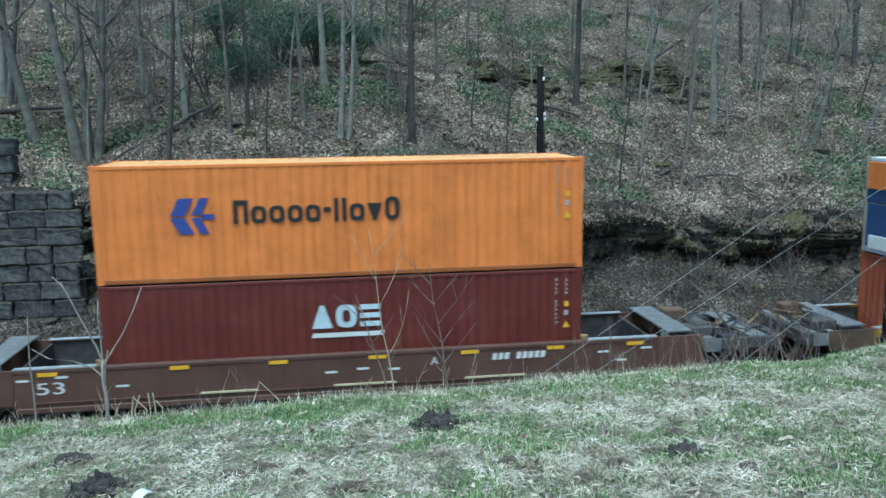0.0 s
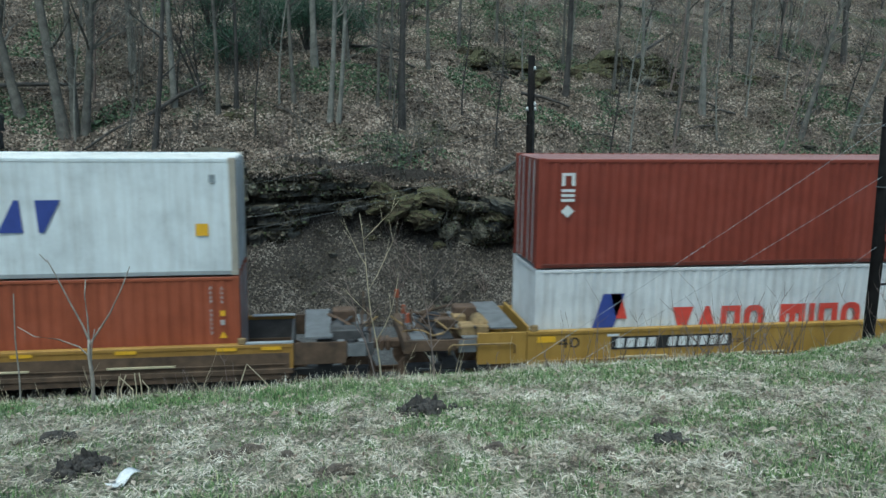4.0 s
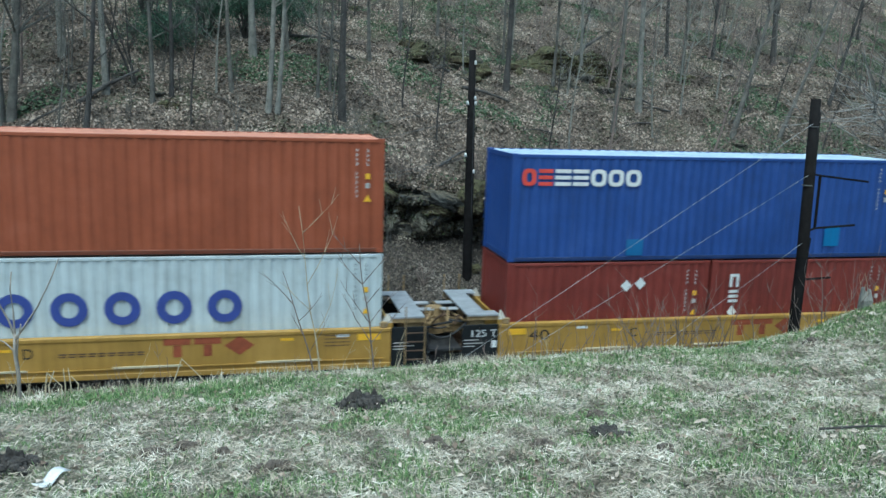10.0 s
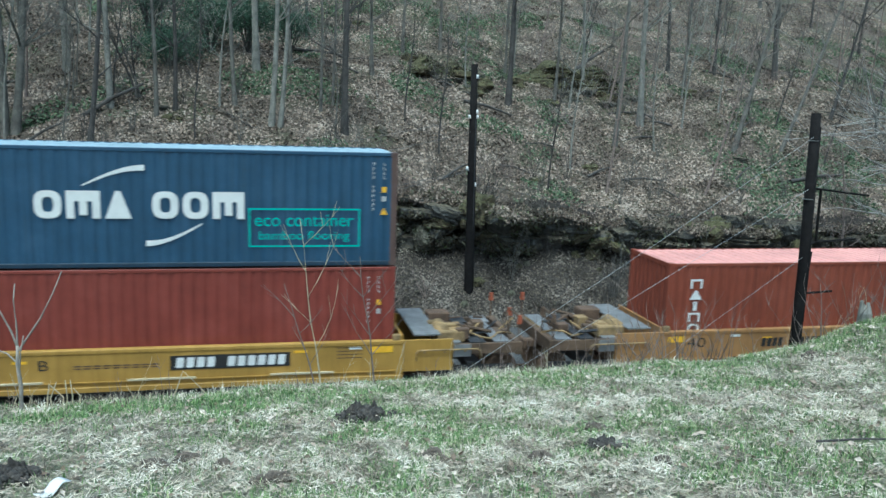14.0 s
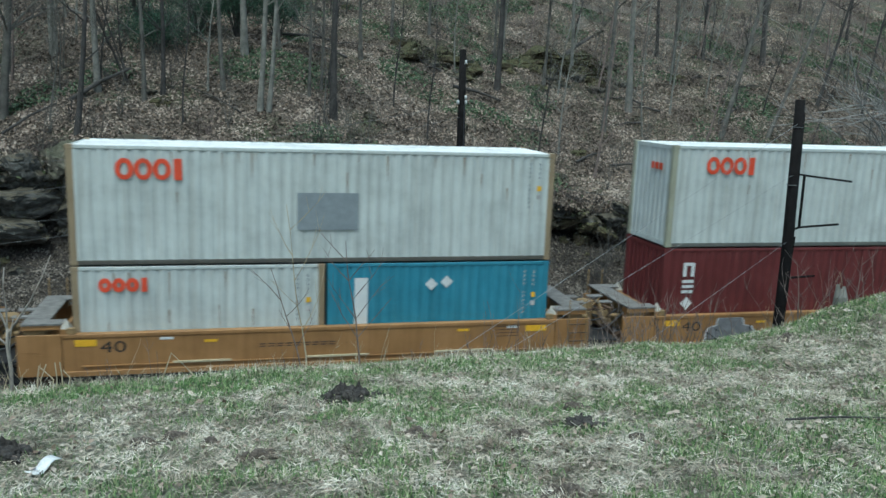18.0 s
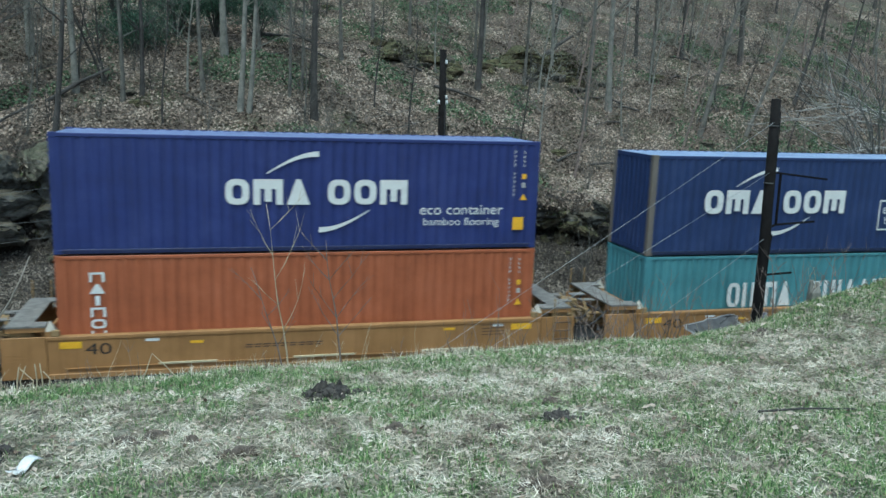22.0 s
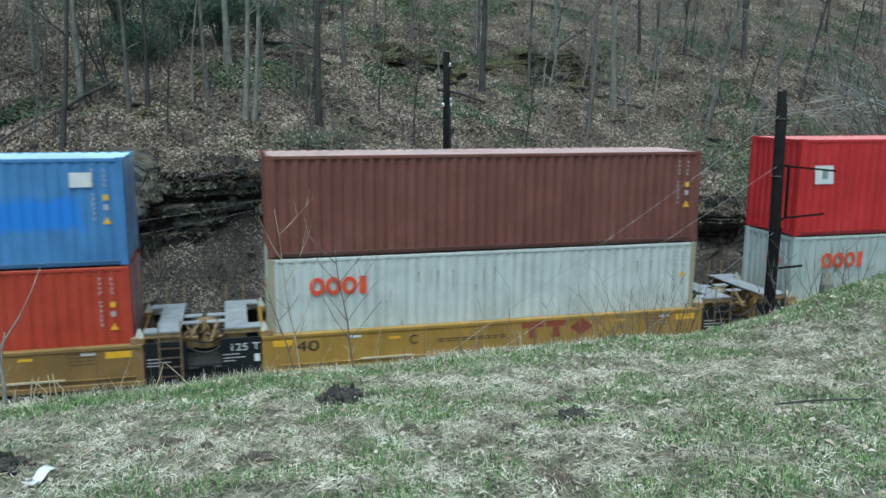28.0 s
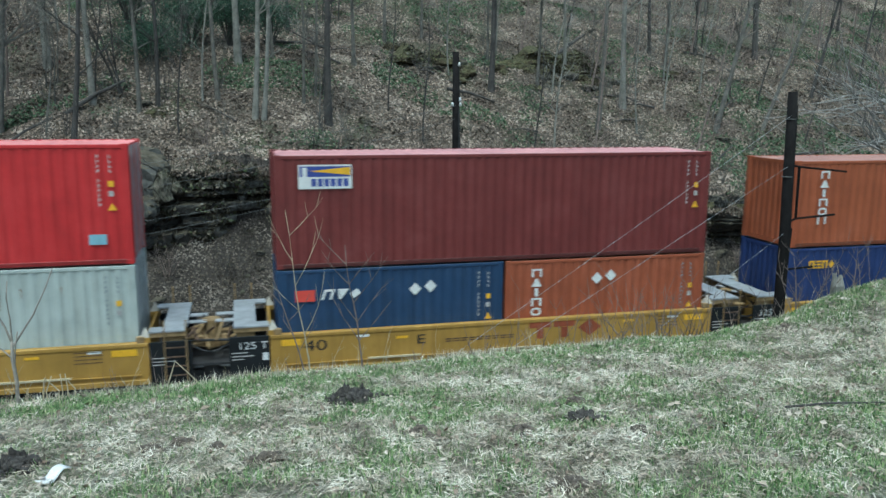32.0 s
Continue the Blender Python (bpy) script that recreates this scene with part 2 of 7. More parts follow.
SOOT = plain("sooty_brown_paint", (0.10, 0.065, 0.04), 0.8, 0, 0.45, 3)
WIRE = plain("wire", (0.38, 0.39, 0.40), 0.5, 0.3, 0.1, 4)


def ground_mat(name, stops, scale, fine, bump, patch=None):
    m, n, l, b = nodes_of(name)
    f = noise_tex(n, l, fine, 6, 0.75)
    col = ramp(n, l, f, stops)
    big = noise_tex(n, l, scale, 4, 0.6)
    col = mixed(n, l, 0.6, col, ramp(n, l, big, [(0.32, (0.45, 0.45, 0.44)), (0.62, (1, 1, 1))]), "MULTIPLY")
    if patch:
        g = noise_tex(n, l, patch[0], 4, 0.6)
        k = ramp(n, l, g, [(patch[1], (0, 0, 0)), (patch[1] + 0.30, (1, 1, 1))])
        col = mixed(n, l, k, col, patch[2])
    l.new(col, b.inputs["Base Color"])
    b.inputs["Roughness"].default_value = 0.95
    b.inputs["Specular IOR Level"].default_value = 0.15
    bumped(n, l, b, f, bump, 0.05)
    return m


SOIL_GRASS = ground_mat("grass_soil", [(0.3, (0.06, 0.056, 0.04)), (0.5, (0.23, 0.22, 0.165)), (0.7, (0.46, 0.44, 0.365))], 0.8, 16, 1.0, (1.1, 0.56, (0.11, 0.17, 0.07)))
BALLAST = ground_mat("ballast", [(0.3, (0.04, 0.04, 0.04)), (0.55, (0.12, 0.12, 0.12)), (0.75, (0.25, 0.24, 0.23))], 0.6, 16, 1.0)
LITTER = ground_mat("leaf_litter", [(0.3, (0.03, 0.025, 0.02)), (0.48, (0.105, 0.087, 0.07)), (0.66, (0.24, 0.205, 0.17))], 0.30, 9, 1.0,
                    (0.35, 0.48, (0.065, 0.08, 0.04)))
TALUS = ground_mat("talus_soil", [(0.3, (0.014, 0.013, 0.012)), (0.5, (0.055, 0.048, 0.042)), (0.7, (0.125, 0.112, 0.098))], 0.5, 11, 1.0)


# ---- the lie of the land ----
def hash2(i, j, seed):
    h = np.sin(i * 127.1 + j * 311.7 + seed * 74.7) * 43758.5453
    return h - np.floor(h)


def lumps(x, y, scale, seed=0):
    """Smooth value noise from -1 to 1."""
    x, y = np.asarray(x, float) / scale, np.asarray(y, float) / scale
    i, j = np.floor(x), np.floor(y)
    u, v = x - i, y - j
    u, v = u * u * (3 - 2 * u), v * v * (3 - 2 * v)
    a = hash2(i, j, seed) * (1 - u) + hash2(i + 1, j, seed) * u
    b = hash2(i, j + 1, seed) * (1 - u) + hash2(i + 1, j + 1, seed) * u
    return 2 * (a * (1 - v) + b * v) - 1


CREST_Y = -12.2


def land(x, y):
    """Height of the ground: near bank, track bed, talus, rock cut, wooded hillside."""
    x, y = np.asarray(x, float), np.asarray(y, float)
    zc = np.interp(x, [-30, -6, -2.4, 0.8, 3.3, 5.2, 6.4, 7.0, 7.6, 10, 30], [4.2, 4.36, 4.43, 4.57, 4.61, 4.69, 4.83, 5.04, 5.18, 5.8, 6.5])
    near = zc + 0.145 * (CREST_Y - y)
    near = np.where(y < -30, zc + 0.145 * 17.8, near)
    far = np.clip((y - CREST_Y) / np.interp(x, [3.0, 5.5], [9.2, 4.0]), 0, 1)
    bank = zc - (zc + 0.35) * (far ** 1.25)
    low = np.where(y < CREST_Y, near, bank)
    low = low + np.where(y < -4, 0.035 * lumps(x, y, 0.9, 1) + 0.018 * lumps(x, y, 0.28, 2), 0)
    zt = np.interp(x, [-40, -14, -9, -4.5, -0.5, 6, 14.5, 22, 40], [4.8, 4.8, 4.8, 5.35, 5.05, 4.3, 3.2, 2.9, 2.8])
    zb = np.interp(x, [-40, -9.5, -8.5, -3, -0.4, 6, 14.6, 22, 40], [0.2, 0.2, 1.2, 2.3, 2.8, 2.3, 1.5, 1.4, 1.4])
    talus = -0.25 + (zb + 0.25) * np.clip((y - 7.4) / 3.8, 0, 1) ** 1.1
    cliff = zb + (zt - zb) * np.clip((y - 11.2) / 0.5, 0, 1)
    k = np.clip(y - 11.7, 0, 85)
    hill = zt + 0.5 * k - 0.0012 * k * k
    z = np.where(y < 7.4, np.where(y < -3, low, -0.35 + 0 * x), np.where(y < 11.2, talus, np.where(y < 11.7, cliff, hill)))
    rough = np.clip((y - 7.4) / 2, 0, 1) * np.clip((300 - y) / 200, 0, 1)
    z = z + rough * (0.28 * lumps(x, y, 3.1, 3) + 0.12 * lumps(x, y, 1.1, 4) + 0.6 * lumps(x, y, 9, 5) * np.clip((y - 13) / 6, 0, 1))
    return z


def steps(*spans):
    out = []
    for a, b, d in spans:
        out += list(np.arange(a, b - 1e-6, d))
    return np.array(out + [spans[-1][1]])


def mesh_of(name, verts, faces, mats, index=None, smooth=True):
    me = bpy.data.meshes.new(name)
    groups = faces if isinstance(faces, tuple) else (faces,)
    groups = [np.asarray(g, np.int32) for g in groups]
    loops = np.concatenate([g.ravel() for g in groups])
    total = np.concatenate([np.full(len(g), g.shape[1]) for g in groups])
    co = np.asarray(verts, np.float32)
    me.vertices.add(len(co))
    me.vertices.foreach_set("co", co.ravel())
    me.loops.add(len(loops))
    me.loops.foreach_set("vertex_index", loops)
    me.polygons.add(len(total))
    me.polygons.foreach_set("loop_start", (np.cumsum(total) - total).astype(np.int32))
    for m in mats:
        me.materials.append(m)
    if index is not None:
        me.polygons.foreach_set("material_index", np.asarray(index, np.int32))
    if smooth:
        me.polygons.foreach_set("use_smooth", np.ones(len(me.polygons), bool))
    else:
        me.polygons.foreach_set("use_smooth", np.zeros(len(me.polygons), bool))
    me.update(calc_edges=True)
    return me


def build_ground():
    xs = steps((-1500, -300, 300), (-300, -60, 30), (-60, -26, 2), (-26, 34, 0.4), (34, 70, 2), (70, 310, 30), (310, 1510, 300))
    ys = steps((-1500, -300, 300), (-300, -40, 26), (-40, -22, 2), (-22, -10, 0.16), (-10, 7, 0.5), (7, 30, 0.25), (30, 100, 2), (100, 300, 25), (300, 1500, 300))
    X, Y = np.meshgrid(xs, ys)
    Z = land(X, Y)
    verts = np.stack([X.ravel(), Y.ravel(), Z.ravel()], 1)
    nx, ny = len(xs), len(ys)
    i, j = np.meshgrid(np.arange(nx - 1), np.arange(ny - 1))
    a = (j * nx + i).ravel()
    faces = np.stack([a, a + 1, a + nx + 1, a + nx], 1)
    yc = np.repeat((ys[:-1] + ys[1:]) / 2, nx - 1)
    index = np.where(yc < -4, 0, np.where(yc < 7.2, 1, np.where(yc < 11.9, 3, 2)))
    ob = new("ground", mesh_of("ground", verts, faces, [SOIL_GRASS, BALLAST, LITTER, TALUS], index))
    return tagged(ob, "grassy bank, ballast and leaf-strewn wooded hillside", "ground", kind="structure")


build_ground()


# ---- building blocks ----
def part(name, bm, material, parent, label="", smooth=False):
    me = bpy.data.meshes.new(name)
    bm.to_mesh(me)
    bm.free()
    me.materials.append(material)
    if smooth:
        me.polygons.foreach_set("use_smooth", np.ones(len(me.polygons), bool))
    ob = new(name, me)
    ob.parent = parent
    if label:
        tagged(ob, label)
    return ob


def thing(name, m, label, category, group="", kind=""):
    ob = new(name)
    ob.empty_display_size = 0.3
    ob.matrix_basis = m
    return tagged(ob, label, category, group, kind)


def box(bm, x0, y0, z0, x1, y1, z1, bevel=0.0):
    r = bmesh.ops.create_cube(bm, size=1.0)
    for v in r["verts"]:
        v.co = ((x0 + x1) / 2 + v.co.x * (x1 - x0), (y0 + y1) / 2 + v.co.y * (y1 - y0), (z0 + z1) / 2 + v.co.z * (z1 - z0))
    if bevel:
        bmesh.ops.bevel(bm, geom=list({e for v in r["verts"] for e in v.link_edges}), offset=bevel, segments=1, affect="EDGES")
    return bm


def boxes(*rows, bevel=0.0):
    bm = bmesh.new()
    for r in rows:
        box(bm, *r, bevel=bevel)
    return bm


def rod(bm, a, b, r0, r1=None, n=8):
    """A tapered round bar from a to b."""
    a, b = Vector(a), Vector(b)
    r1 = r0 if r1 is None else r1
    q = (b - a).to_track_quat("Z", "Y")
    rings = []
    for p, r in ((a, r0), (b, r1)):
        rings.append([bm.verts.new(p + q @ Vector((r * math.cos(2 * math.pi * k / n), r * math.sin(2 * math.pi * k / n), 0))) for k in range(n)])
    for k in range(n):
        bm.faces.new((rings[0][k], rings[0][(k + 1) % n], rings[1][(k + 1) % n], rings[1][k]))
    bm.faces.new(rings[0][::-1])
    bm.faces.new(rings[1])
    return bm


def tube(bm, pts, radii, n=6):
    """A bent tapered limb through points."""
    pts = [Vector(p) for p in pts]
    prev = None
    for k, p in enumerate(pts):
        d = (pts[min(k + 1, len(pts) - 1)] - pts[max(k - 1, 0)]).normalized()
        q = d.to_track_quat("Z", "Y")
        ring = [bm.verts.new(p + q @ Vector((radii[k] * math.cos(2 * math.pi * i / n), radii[k] * math.sin(2 * math.pi * i / n), 0))) for i in range(n)]
        if prev:
            best = min(range(n), key=lambda s: (prev[0].co - ring[s].co).length)
            ring = ring[best:] + ring[:best]
            for i in range(n):
                bm.faces.new((prev[i], prev[(i + 1) % n], ring[(i + 1) % n], ring[i]))
        prev = ring
    bm.faces.new(prev)
    return bm


def extrude_x(bm, profile, x0, x1):
    """A closed profile in (y, z), drawn out along x."""
    a = [bm.verts.new((x0, y, z)) for y, z in profile]
    b = [bm.verts.new((x1, y, z)) for y, z in profile]
    n = len(profile)
    for k in range(n):
        bm.faces.new((a[k], a[(k + 1) % n], b[(k + 1) % n], b[k]))
    bm.faces.new(a[::-1])
    bm.faces.new(b)
    bmesh.ops.recalc_face_normals(bm, faces=bm.faces[:])
    return bm


def text_mesh(body, height):
    cu = bpy.data.curves.new("text", "FONT")
    cu.body, cu.size, cu.extrude = body, height / 0.70, 0.0
    ob = bpy.data.objects.new("text", cu)
    scene.collection.objects.link(ob)
    bpy.context.view_layer.update()
    me = bpy.data.meshes.new_from_object(ob.evaluated_get(bpy.context.evaluated_depsgraph_get()))
    bpy.data.objects.remove(ob)
    bpy.data.curves.remove(cu)
    return me


def lettering(parent, body, x0, x1, z0, z1, material, y=-0.012):
    """Words on a wagon or container side, fitted into x0..x1, z0..z1."""
    me = text_mesh(body, z1 - z0)
    xs, ys = [v.co.x for v in me.vertices], [v.co.y for v in me.vertices]
    for v in me.vertices:
        u = (v.co.x - min(xs)) / (max(xs) - min(xs))
        w = (v.co.y - min(ys)) / (max(ys) - min(ys))
        v.co = (x0 + u * (x1 - x0), y, z0 + w * (z1 - z0))
    me.materials.append(material)
    ob = new("lettering", me)
    ob.parent = parent
    return ob


def plate(bm, x0, z0, x1, z1, y=-0.012, skew=0.0):
    """A thin painted shape on a side that faces -y; skew leans it to the right."""
    c = [(x0, z0), (x1, z0), (x1 + skew, z1), (x0 + skew, z1)]
    f = [bm.verts.new((x, y, z)) for x, z in c]
    bm.faces.new(f)
    return bm


def ring_plate(bm, x0, z0, x1, z1, t, y=-0.012, gap=False, skew=0.0):
    """A round-cornered hollow block, open to the right if gap."""
    cx, cz, rx, rz = (x0 + x1) / 2, (z0 + z1) / 2, (x1 - x0) / 2, (z1 - z0) / 2
    n = 20
    outer, inner = [], []
    for k in range(n + 1):
        a = 2 * math.pi * k / n
        if gap:
            a = radians(40) + (2 * math.pi - radians(80)) * k / n
        c, s = math.cos(a), math.sin(a)
        outer.append(bm.verts.new((cx + rx * c + skew * (s * rz + rz) / (2 * rz), y, cz + rz * s)))
        inner.append(bm.verts.new((cx + (rx - t) * c + skew * (s * rz + rz) / (2 * rz), y, cz + (rz - t) * s)))
    for k in range(n):
        bm.faces.new((outer[k], outer[k + 1], inner[k + 1], inner[k]))
    return bm


def block_plate(x0, z0, x1, z1, skew=0.0, y=-0.012):
    """A plain painted block with cut corners."""
    bm = bmesh.new()
    c = 0.10 * min(x1 - x0, z1 - z0)
    pts = [(x0 + c, z0), (x1 - c, z0), (x1, z0 + c), (x1, z1 - c), (x1 - c, z1), (x0 + c, z1), (x0, z1 - c), (x0, z0 + c)]
    bm.faces.new([bm.verts.new((x + skew * (z - z0) / (z1 - z0), y, z)) for x, z in pts])
    return bm


def sign_shape(kind, x0, x1, z0, z1, skew=0.0, y=-0.012):
    """One plain shape of a trade mark: O ring, A wedge, V wedge upside down, M three bars, N arch, H two bars, E rungs, X diamond, I bar, - dash."""
    bm = bmesh.new()
    w, h = x1 - x0, z1 - z0
    t = min(0.31 * w, 0.27 * h)

    def face(*pts):
        bm.faces.new([bm.verts.new((x + skew * (z - z0) / h, y, z)) for x, z in pts])

    def bar(xa, za, xb, zb):
        face((xa, za), (xb, za), (xb, zb), (xa, zb))

    if kind == "O":
        n, cx, cz = 24, (x0 + x1) / 2, (z0 + z1) / 2
        rim = []
        for k in range(n + 1):
            a = 2 * math.pi * k / n
            c, q = math.cos(a), math.sin(a)
            c, q = math.copysign(abs(c) ** 0.7, c), math.copysign(abs(q) ** 0.7, q)
            rim.append(((cx + c * w / 2, cz + q * h / 2), (cx + c * (w / 2 - t), cz + q * (h / 2 - t * 0.85))))
        for (a, b), (c, d) in zip(rim, rim[1:]):
            face(a, c, d, b)
    elif kind in "AV":
        za, zb = (z0, z1) if kind == "A" else (z1, z0)
        wedge = ((x0, za), (x0 + 0.40 * w, zb), (x0 + 0.60 * w, zb), (x1, za))
        face(*(wedge if kind == "A" else wedge[::-1]))
    elif kind in "MNH":
        bar(x0, z0, x0 + t, z1)
        bar(x1 - t, z0, x1, z1)
        if kind == "M":
            bar(x0 + 0.5 * (w - t), z0 + 0.12 * h, x0 + 0.5 * (w + t), z1)
            bar(x0 + t, z0 + 0.62 * h, x0 + 0.5 * (w - t), z1)
            bar(x0 + 0.5 * (w + t), z0 + 0.62 * h, x1 - t, z1)
        if kind == "N":
            bar(x0 + t, z1 - 0.22 * h, x1 - t, z1)
    elif kind == "E":
        for k in range(3):
            bar(x0, z0 + (0.02 + 0.37 * k) * h, x1, z0 + (0.24 + 0.37 * k) * h)
    elif kind == "X":
        face(((x0 + x1) / 2, z0), (x1, (z0 + z1) / 2), ((x0 + x1) / 2, z1), (x0, (z0 + z1) / 2))
    elif kind == "I":
        bar(x0 + 0.1 * w, z0, x1 - 0.1 * w, z1)
    else:
        bar(x0, z0 + 0.4 * h, x1, z0 + 0.62 * h)
    return bm


SHAPE_WIDE = {"M": 1.25, "I": 0.36, "-": 0.5, " ": 0.45, "N": 0.95}


def name_shapes(parent, kinds, x0, x1, z0, z1, material, gap=0.16, skew=0.0):
    """A trade name as a row of plain shapes; small letters stand for low shapes, a blank is a space."""
    total = sum(SHAPE_WIDE.get(k.upper(), 1.0) for k in kinds) + gap * (len(kinds) - 1)
    u, x = (x1 - x0) / total, x0
    for k in kinds:
        w = SHAPE_WIDE.get(k.upper(), 1.0) * u
        if k != " ":
            h = (z1 - z0) * (0.74 if k.islower() else 1.0)
            part("sign_shape", sign_shape(k.upper(), x, x + w, z0, z0 + h, skew), material, parent)
        x += w + gap * u


def stack_shapes(parent, kinds, x0, x1, z1, z0, material):
    """A trade name written downwards, as plain shapes."""
    d = (z1 - z0) / len(kinds)
    for k, kind in enumerate(kinds):
        za = z1 - k * d
        q = 0.3 * (x1 - x0) if kind == "I" else 0
        part("sign_shape", sign_shape(kind, x0 + q, x1 - q, za - 0.86 * d, za - 0.04 * d), material, parent)


# ---- containers ----
D = 2.438


def corrugated(bm, x0, x1, z0, z1, y, sign=1, pitch=0.278, depth=0.036, axis="x"):
    """A trapezoid-ribbed steel sheet; the outer ridges lie in the plane y, the troughs behind it."""
    n = max(2, round((x1 - x0) / pitch))
    p = (x1 - x0) / n
    prof = []
    for k in range(n):
        xa = x0 + k * p
        prof += [(xa, 0), (xa + 0.26 * p, 0), (xa + 0.5 * p, depth), (xa + 0.76 * p, depth)]
    prof.append((x1, 0))
    low, high = [], []
    for u, d in prof:
        yy = y + sign * d
        low.append(bm.verts.new((u, yy, z0) if axis == "x" else (yy, u, z0)))
        high.append(bm.verts.new((u, yy, z1) if axis == "x" else (yy, u, z1)))
    for k in range(len(prof) - 1):
        bm.faces.new((low[k], low[k + 1], high[k + 1], high[k]))
    return bm


def container(x, z, length, h, colour, label, roof=None, rust=0.5, ribs=True, doors="right", post=None, depth=0.024, rail=None, over=None):
    """A freight container whose near lower left corner is at x, 0, z. Its parts: walls, doors, roof, posts, rails, castings."""
    m = paint(colour, rust, over=over)
    # roof paint paler than the walls: overhead sky light put into its colour
    mr = paint(roof or tuple(min(1, v * 0.75 + 0.14) for v in colour), rust, 0.6)
    mp = paint(post, 0.8) if post else m
    ob = thing("shipping_container", pose(x, 0, z), label, "container", "freight containers")
    ob["run_x"] = x
    L, P, R = length, 0.16, 0.09
    for y, s, nm in ((0.012, 1, "side_wall"), (D - 0.012, -1, "side_wall")):
        bm = bmesh.new()
        if ribs:
            corrugated(bm, P, L - P, R, h - 0.10, y, s, depth=depth)
        else:
            corrugated(bm, P, L - P, R, h - 0.10, y, s, 1.0, 0.004)
        part(nm, bm, m, ob)
    for xx in (0, L - P):
        for yy in (0, D - P):
            part("corner_post", boxes((xx, yy, 0.1, xx + P, yy + P, h - 0.1), bevel=0.012), mp, ob)
    # bottom rails in darkened paint: the gap's shade between stacked boxes, put into colour
    mshade = paint(tuple(v * 0.45 for v in (rail or colour)), 0.7)
    for zz0, zz1, nm in ((0.0, R + 0.03, "bottom_rail"), (h - 0.11, h - 0.012, "top_rail")):
        for yy in (0.004, D - 0.074):
            part(nm, boxes((P, yy, zz0 + 0.01, L - P, yy + 0.07, zz1), bevel=0.01), mshade if "bottom" in nm else m, ob)
    bm = bmesh.new()
    n = 40
    prof = []
    for k in range(n):
        xa, w = 0.05 + (L - 0.1) * k / n, (L - 0.1) / n
        prof += [(xa, h - 0.034), (xa + 0.4 * w, h - 0.034), (xa + 0.5 * w, h - 0.02), (xa + 0.9 * w, h - 0.02)]
    prof.append((L - 0.05, h - 0.034))
    rows = [[bm.verts.new((u, yy, v - dz)) for u, v in prof] for yy, dz in ((0.03, 0.03), (0.03, 0), (D - 0.03, 0), (D - 0.03, 0.03))]
    for p, q in zip(rows, rows[1:]):
        for k in range(len(prof) - 1):
            bm.faces.new((p[k], p[k + 1], q[k + 1], q[k]))
    part("roof", bm, mr, ob)
    for xx in (-0.004, L - 0.174):
        for yy in (-0.004, D - 0.158):
            for zz in (0, h - 0.118):
                part("corner_casting", boxes((xx, yy, zz, xx + 0.178, yy + 0.162, zz + 0.118), bevel=0.008), mp, ob)
    part("floor_frame", boxes((0.1, 0.1, 0.04, L - 0.1, D - 0.1, 0.14)), STEEL_DARK, ob)
    for k, (xx, s) in enumerate(((0.03, 1), (L - 0.03, -1))):
        is_door = (doors == "right") == (k == 1) and doors != "none"
        if not is_door:
            bm = bmesh.new()
            corrugated(bm, P, D - P, 0.14, h - 0.12, xx, s, 0.25, 0.04, "y")
            part("end_wall", bm, m, ob)
            for za, zb, nm in ((0.02, 0.14, "end_sill"), (h - 0.13, h - 0.02, "end_header")):
                part(nm, boxes((min(xx, xx + s * 0.06), P, za, max(xx, xx + s * 0.06), D - P, zb)), m, ob)
        else:
            for ya, yb in ((P, D / 2 - 0.01), (D / 2 + 0.01, D - P)):
                leaf = part("door", boxes((min(xx, xx + s * 0.05), ya, 0.06, max(xx, xx + s * 0.05), yb, h - 0.06), *[(min(xx - s * 0.014, xx), ya + 0.05, h * q - 0.03, max(xx - s * 0.014, xx), yb - 0.05, h * q + 0.03) for q in (0.25, 0.5, 0.75)]), m, ob)
                for q in (0.28, 0.72):
                    yy = ya + (yb - ya) * q
                    bm = rod(bmesh.new(), (xx - s * 0.035, yy, 0.08), (xx - s * 0.035, yy, h - 0.06), 0.018)
                    part("lock_bar", bm, GALV, leaf, "galvanised door locking bar")
    return ob


def codes(ob, length, h, tri=True, white=True, x=None, z1=None):
    """Small white code columns, hazard triangle and yellow sticker near the right end."""
    x = length - 0.72 if x is None else x
    z1 = h - 0.25 if z1 is None else z1
    bm = bmesh.new()
    for k in range(11):
        if k in (4,):
            continue
        plate(bm, x, z1 - 0.115 * k - 0.085, x + 0.02, z1 - 0.115 * k), plate(bm, x + 0.03, z1 - 0.115 * k - 0.05, x + 0.055, z1 - 0.115 * k - 0.01 * (k % 3))
    for k in range(4):
        plate(bm, x + 0.27, z1 - 0.115 * k - 0.085, x + 0.29, z1 - 0.115 * k), plate(bm, x + 0.30, z1 - 0.115 * k - 0.08, x + 0.325, z1 - 0.115 * k - 0.04)
    part("code_strip", bm, CODEW if white else GREYM, ob, "column of small unreadable code marks")["kind"] = "stuff"
    part("sticker", plate(bmesh.new(), x + 0.24, z1 - 0.76, x + 0.36, z1 - 0.62), YELLOW, ob, "small yellow sticker")
    part("sticker", plate(bmesh.new(), x + 0.24, z1 - 0.99, x + 0.35, z1 - 0.86), CODEW, ob, "small white sticker")
    if tri:
        bm = bmesh.new()
        f = [bm.verts.new(c) for c in ((x + 0.20, -0.012, z1 - 1.33), (x + 0.40, -0.012, z1 - 1.33), (x + 0.30, -0.012, z1 - 1.15))]
        bm.faces.new(f)
        part("warning_triangle", bm, YELLOW, ob, "yellow warning triangle")


